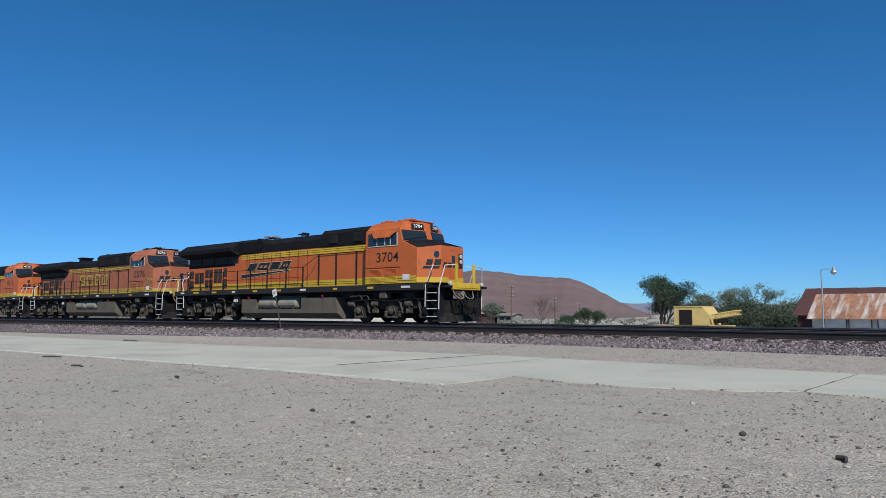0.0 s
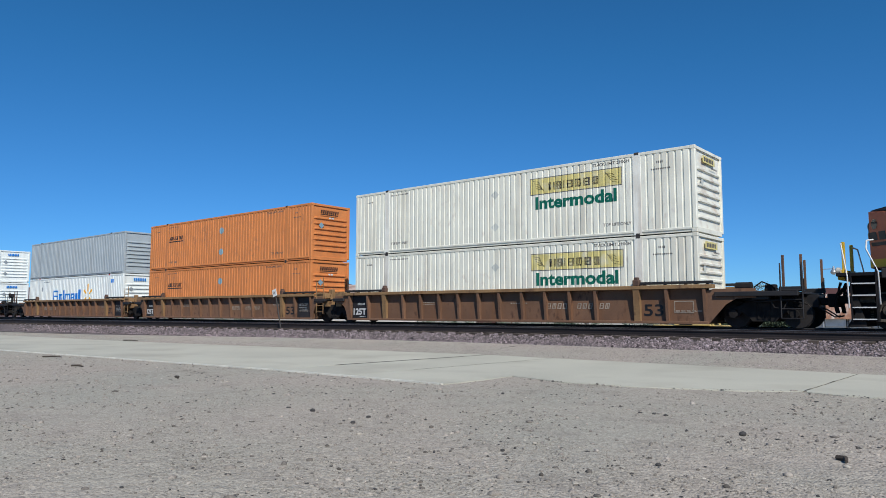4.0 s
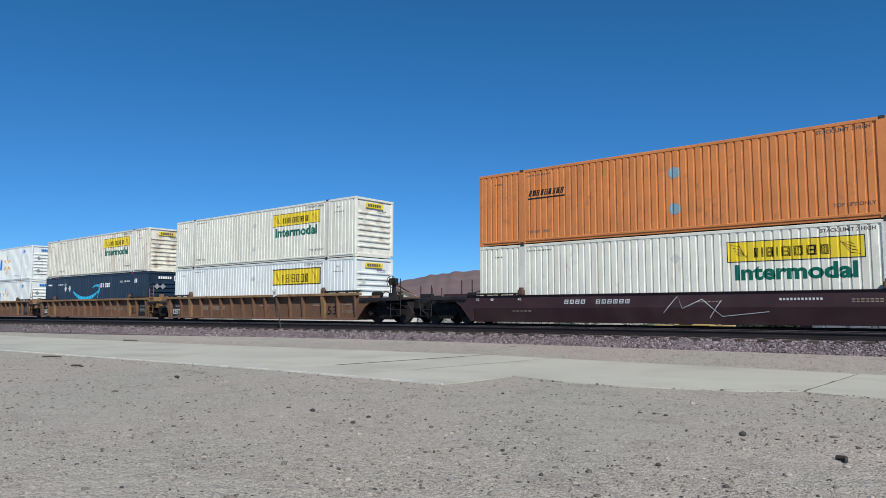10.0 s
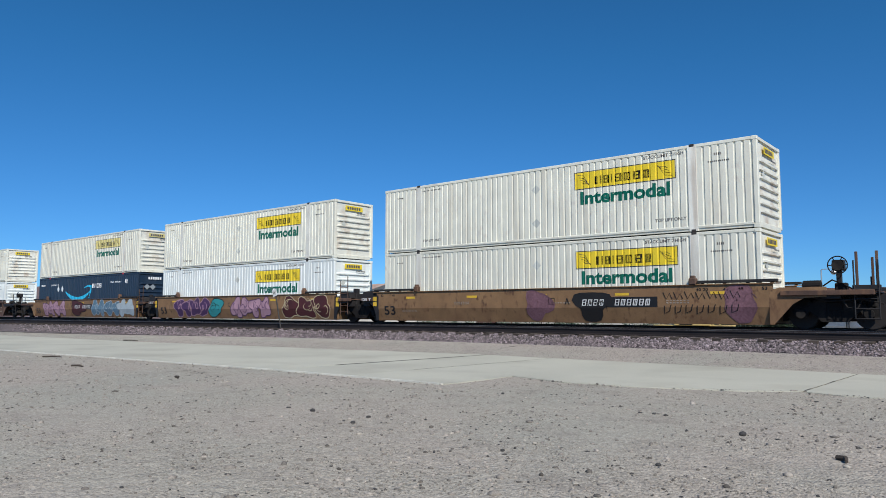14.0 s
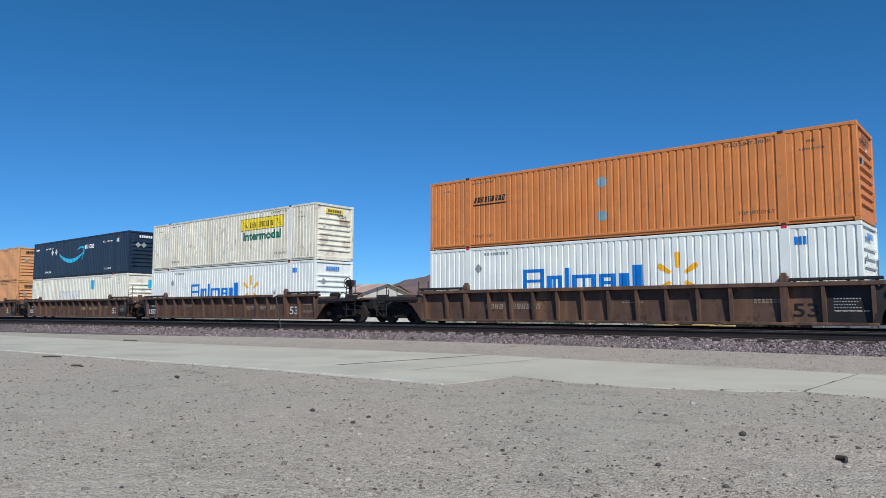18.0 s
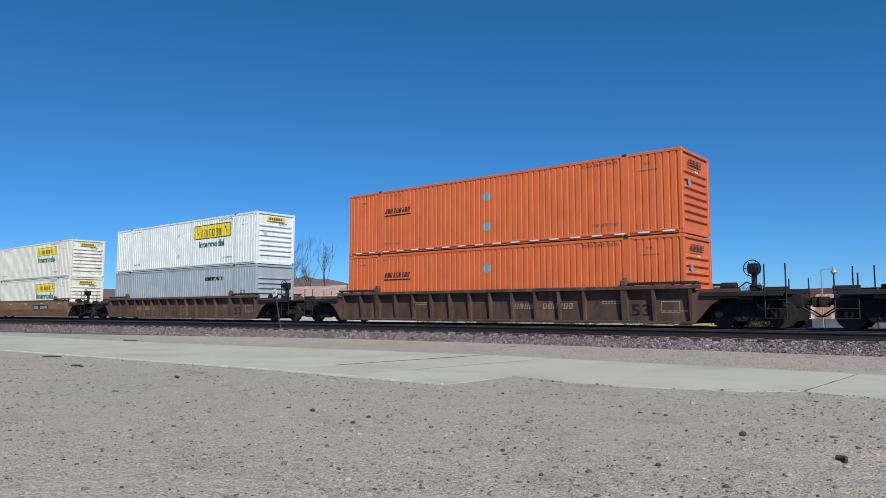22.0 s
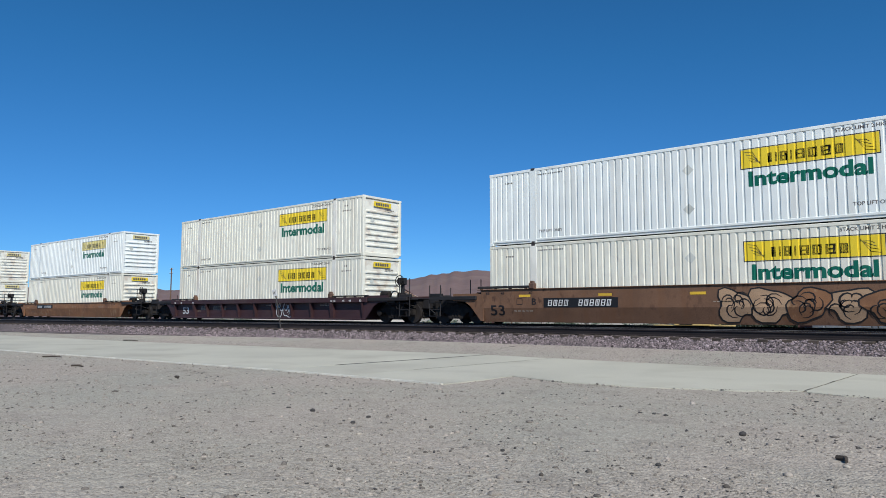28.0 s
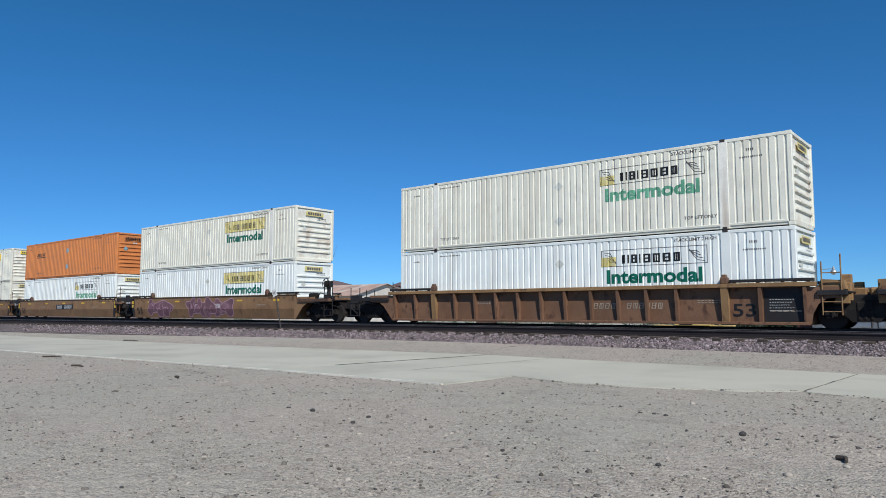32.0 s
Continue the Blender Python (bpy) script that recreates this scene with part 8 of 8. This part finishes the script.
# (style, paint, sill, joint ahead is a coupler, joint behind is a coupler, lower, upper)
STACKS = [
    (R, "w_tan", "w_sill", 1, 0, J("cream", "old_yellow"), J("cream", "old_yellow")),
    (R, "w_tan", "w_sill", 0, 0, O("faded_orange"), O("faded_orange")),
    (R, "w_tan", "w_sill", 0, 1, W, lambda: box_plain("grey", "plain")),
    (SM, "w_red", "w_red", 1, 1, W, W),
    (DEEPS, "w_tan", "w_deep", 1, 0, W, J("cream", "none", "pale_green")),
    (DEEPS, "w_tan", "w_deep", 0, 0, W, J("cream")),
    (DEEPS, "w_tan", "w_deep", 0, 1, P, J("cream")),
    (LOW, "w_maroon", "w_maroon", 1, 1, J("cream"), O("faded_orange")),
    (R, "w_tan", "w_sill", 1, 0, J("white", "sign_yellow", "green_ink", big=True, slogan=False), J("cream")),
    (R, "w_tan", "w_sill", 0, 0, P, J("stained")),
    (R, "w_tan", "w_sill", 0, 1, W, W),
    (SM, "w_ochre", "w_ochre", 1, 1, O("orange"), O("orange")),
    (SM, "w_ochre", "w_ochre", 1, 0, J("cream"), J("cream")),
    (SM, "w_ochre", "w_ochre", 0, 0, J("white"), J("cream")),
    (SM, "w_ochre", "w_ochre", 0, 1, P, J("cream", "old_yellow")),
    (R, "w_dark", "w_dark", 1, 0, J("white", "sign_yellow", "green_ink", slogan=False), J("cream")),
    (R, "w_dark", "w_dark", 0, 0, W, W),
    (R, "w_dark", "w_dark", 0, 1, W, O("faded_orange")),
    (R, "w_dark", "w_dark", 1, 0, W, J("stained")),
    (R, "w_dark", "w_dark", 0, 0, lambda: box_plain("cream", "pale"), P),
    (R, "w_dark", "w_dark", 0, 1, tan_patched, O("tan_orange")),
    (R, "w_dark", "w_dark", 1, 1, lambda: box_plain("white", "blue"), J("cream", "old_yellow")),
    (R, "w_dark", "w_dark", 1, 1, O("orange"), O("orange")),
    (R, "w_dark", "w_dark", 1, 1, lambda: box_plain("grey", "grey"), J("white", "sign_yellow", "green_ink", big=True)),
    (SM, "w_ochre", "w_ochre", 1, 0, J("cream"), J("cream")),
    (SM, "w_ochre", "w_ochre", 0, 0, J("stained", "old_yellow", "pale_green"), J("cream")),
    (SM, "w_ochre", "w_ochre", 0, 1, J("cream", "old_yellow"), J("stained", "none", "pale_green")),
    (SM, "w_tan", "w_tan", 1, 0, J("white"), J("white", "none", "pale_green")),
    (SM, "w_camo", "w_camo", 0, 0, J("cream"), J("stained", "none", "pale_green")),
    (SM, "w_tan", "w_tan", 0, 1, J("cream"), J("white")),
    (WIDE, "w_maroon", "w_maroon", 1, 1, J("cream"), J("cream")),
    (SHELF, "w_rust", "w_rust", 1, 1, J("cream"), J("white", "old_yellow")),
    (R, "w_tan", "w_sill", 1, 0, J("cream", "none", "pale_green"), J("cream", "old_yellow", "pale_green")),
    (R, "w_tan", "w_sill", 0, 0, J("cream"), J("stained", "old_yellow")),
    (R, "w_tan", "w_sill", 0, 1, J("white", "none"), J("cream", "none", "pale_green")),
    (SM, "w_ochre", "w_ochre", 1, 0, J("white", "old_yellow"), J("cream", "old_yellow")),
    (SM, "w_ochre", "w_ochre", 0, 0, J("white", "none", "pale_green"), O("faded_orange")),
    (SM, "w_ochre", "w_ochre", 0, 1, J("cream", "none"), J("cream")),
]
PLACES = [0.0, -19.40, -39.10, -62.70, -86.40, -105.95, -125.43, -149.15, -172.65, -192.25, -211.72, -235.32, -259.08, -278.66, -298.12, -321.80,
          -341.50, -361.05, -384.80, -404.25, -423.80, -447.37, -470.95, -494.52, -518.15, -537.72, -557.05, -580.82, -600.50, -619.98, -643.44,
          -667.10, -690.65, -710.23, -729.75, -753.35, -772.9, -792.3]
CAR_WORDS = {
    (R, "w_tan"): "rust-streaked tan well car with ribbed sides", (R, "w_dark"): "dark brown weathered well car with ribbed sides",
    (DEEPS, "w_tan"): "tan well car with a deep dusty yellow sill", (SM, "w_red"): "smooth-sided red-brown well car", (SM, "w_ochre"): "smooth-sided ochre well car",
    (SM, "w_tan"): "smooth-sided rusty tan well car", (SM, "w_camo"): "smooth-sided well car under grey spray paint", (LOW, "w_maroon"): "maroon-black well car with low sides",
    (WIDE, "w_maroon"): "maroon-black well car with widely spaced ribs", (SHELF, "w_rust"): "low smooth-sided rusty ochre well car",
}
LOWER, UPPER, MID = 0.185, 3.095, 8.077
cars = []
for (style, paint, sill, ahead, behind, low, up), x in zip(STACKS, PLACES):
    i = len(cars)
    c = well_car(style, paint, sill, bool(ahead), bool(behind), CAR_WORDS[(style, paint)], brake=bool(ahead) and i not in (0,), tall=i in (0, 2, 12, 13, 33))
    cars.append(c)
    ride(c, x + MID)
    ride(low(), x + MID, LOWER)
    ride(up(), x + MID, UPPER)

# stencils and graffiti, car by car
for i, (style, paint, *rest) in enumerate(STACKS):
    c = cars[i]
    ink = "pale_ink" if paint in ("w_red", "w_maroon") or i in (18, 19, 20) else "ink"
    if style == R:
        car_marks(c, style, ink, (2.3, 1.3, -5.2)[i % 3], 6.2, None, -7.85 if not STACKS[i][4] else None, i * 7)
        if not STACKS[i][3]:
            front_plate(c, style, i)
        else:
            car_paint(c, style, "plate_outline", M["faded_stencil"], outline(7.25, 7.9, 0.45, 0.85, 0.03))
    elif style == DEEPS:
        car_marks(c, style, ink, -4.2, 0.45, "ink", -7.9 if not STACKS[i][4] else None, i * 7)
        car_paint(c, style, "number_panel", M["ink"], panel(5.0, 5.55, 0.40, 0.80))
        car_paint(c, style, "plate_outline", M["plate_white"], outline(5.0, 5.55, 0.40, 0.80, 0.03), "", 0.01)
    elif paint == "w_camo" or i == 11:
        pass
    elif i in (25, 13):
        car_paint(c, style, "lettering", M["ink"], word("53", -7.95, -7.27, 0.36, 0.40))
        car_paint(c, style, "lettering", M["ink"], word("C", -0.6, -0.4, 0.76, 0.24))
        if i == 25:
            car_paint(c, style, "name_mark", M["sp_red"], slabs(1.9, 4.6, 0.62, 1.0, 3, 0.3, 0.0), "faded red name blocks")
    elif style in (LOW, WIDE):
        car_marks(c, style, "pale_ink", -5.6 if style == WIDE else -4.2, -7.53, None, None, i * 7)
        if style == LOW:
            car_paint(c, style, "number_mark", M["pale_ink"], bars(3.2, 4.4, 0.84, 0.91, 12, 0.35, 9))
            car_paint(c, style, "load_mark", M["pale_ink"], merged([bars(8.0, 8.38, 0.94 - 0.07 * k, 0.97 - 0.07 * k, 4, 0.25, k) for k in range(4)]))
    else:
        car_marks(c, style, ink, {3: -3.5, 12: 1.9, 24: 1.9, 26: -5.3, 29: -5.4, 31: -5.6}.get(i, -1.0), -7.95, "ink", None, i * 7)
    if style == SM:
        def plate_y(x, z):
            return -1.457
        for e, joint in ((-1, rest[2]), (1, rest[1])):
            if not joint:
                for z in (0.74, 0.97):
                    part("yellow_patch", lay(panel(e * 8.52 - 0.11, e * 8.52 + 0.11, z, z + 0.19), plate_y, (), (), 0.005), M["amber"], c)
                if e < 0:
                    stroke(part("lettering", lay(word("125 T", -9.30, -8.72, 0.985, 0.125, 0.03), lambda x, z: -1.532, (), (), 0.005), M["plate_white"], c, "white stencilled 125 T"))
    if style in (SM, DEEPS):
        for x in (-6.6, -3.25, 0.01, 3.27, 6.55):
            y = smooth_y if style == SM else (lambda x, z: -1.542)
            zz = 1.05 if style == SM else 1.14
            part("yellow_patch", lay(panel(x, x + 0.52, zz, zz + 0.09), y, (), (), 0.005), M["amber"], c)
car_paint(cars[3], SM, "emblem_panel", M["ink"], panel(1.9, 4.5, 0.50, 0.95), "black emblem panel", 0.006)
car_paint(cars[3], SM, "emblem_mark", M["pale_ink"], bars(2.05, 4.35, 0.56, 0.89, 3, 0.16, 61), "", 0.010)
car_paint(cars[5], DEEPS, "emblem_mark", M["plate_white"], hollow(1.75, 4.2, 0.42, 0.80, 3, 0.12, 0.15, 0.2), "white plain emblem blocks", 0.010)
car_paint(cars[11], SM, "spray_fill", M["w_camo"], panel(-8.2, 0.1, 0.12, 1.33), "smoke-grey spray painted ground", 0.004)
graffiti(cars[11], SM, -7.8, -0.2, ["w_camo", "w_camo", "sp_black"], "grey_ink", 101, 8)
block_tag(cars[11], SM, 0.3, 6.6, 5, "sp_black", "sp_cream")
graffiti(cars[12], SM, 7.0, 7.9, ["sp_haze"], "sp_haze", 103, 1)
graffiti(cars[12], SM, -0.3, 0.6, ["sp_haze"], "sp_haze", 104, 1)
graffiti(cars[12], SM, 1.85, 2.9, ["sp_black"], "sp_black", 116, 1)
bm, rng = bmesh.new(), random.Random(117)
for k in range(7):
    x, z = 5.0 + 0.36 * k, 0.92 + rng.uniform(-0.04, 0.04)
    ribbon(bm, [(x, z + 0.24), (x + 0.1, z), (x + 0.22, z + 0.2), (x + 0.3, z + 0.02)], 0.028)
    ribbon(bm, [(x + 0.05, z - 0.2), (x + 0.02, z - 0.46), (x + 0.2, z - 0.38), (x + 0.26, z - 0.18)], 0.028)
car_paint(cars[12], SM, "spray_lines", M["sp_black"], bm, "thin scrawled black spray lines", 0.012)
bm = bmesh.new()
for pts in ([(-0.4, 0.45), (0.1, 1.0), (0.25, 0.6), (0.9, 0.9)], [(0.9, 0.9), (1.5, 0.35), (2.9, 0.5)], [(1.1, 0.3), (1.5, 0.85)]):
    ribbon(bm, pts, 0.022)
car_paint(cars[7], LOW, "spray_lines", M["pale_ink"], bm, "thin scrawled pale spray lines", 0.012)
graffiti(cars[13], SM, -6.2, -2.6, ["sp_violet"], "sp_pink", 105, 4)
graffiti(cars[13], SM, -2.5, -1.2, ["sp_teal"], "sp_black", 106, 1)
graffiti(cars[13], SM, -0.2, 3.2, ["sp_pink", "pale_ink"], "sp_violet", 107, 4)
graffiti(cars[13], SM, 4.4, 8.0, ["sp_maroon"], "sp_cream", 108, 3)
graffiti(cars[14], SM, -6.6, -2.6, ["sp_pink"], "sp_violet", 109, 4)
graffiti(cars[14], SM, -1.4, 0.6, ["sp_maroon"], "sp_black", 110, 1)
graffiti(cars[14], SM, 1.9, 8.0, ["sp_blue", "sp_pale"], "sp_pale", 111, 6)
graffiti(cars[27], SM, -8.0, 8.0, ["sp_skin", "sp_khaki", "w_tan"], "sp_cream", 112, 11, 0.0, 5)
graffiti(cars[28], SM, -7.6, 8.0, ["sp_khaki", "w_camo", "sp_black"], "sp_cream", 113, 12, 0.0, 5)
graffiti(cars[29], SM, 0.9, 8.1, ["sp_skin", "w_rust", "sp_skin"], "sp_black", 114, 7, 0.0, 8)
graffiti(cars[35], SM, -6.5, -3.7, ["sp_haze"], "sp_pink", 118, 3)
graffiti(cars[35], SM, -1.8, 2.9, ["sp_haze"], "sp_pink", 119, 5)
graffiti(cars[30], WIDE, 1.6, 2.9, ["w_maroon"], "pale_ink", 115, 2)


# timber ties, set in the ballast
def tie_mesh(bm):
    box(bm, -0.115, 0.115, -1.3, 1.3, -0.36, -0.182, 0.012)


near_track = thing("siding_ties", "oiled timber ties of the near siding", "railway ties", kind="structure")
main_track = thing("main_ties", "oiled timber ties of the main track", "railway ties", kind="structure")
for i in range(112):
    x = -60.0 + i * 0.56
    part("tie", shared("tie", M["tie"], tie_mesh), None, near_track, at=pose(x, siding(x), 0, 0, 0, math.degrees(math.atan2(siding(x + 0.1) - siding(x), 0.1))))
    part("tie", shared("tie", M["tie"], tie_mesh), None, main_track, at=pose(x, 0, 0))


def motions():
    """The whole train rolls past on the main track."""
    for ob, x, z, turn in MOVING:
        walk(ob, [(t, pose(travel(t) + x, 0, z, 0, 0, turn)) for t in TIMES])


motions()
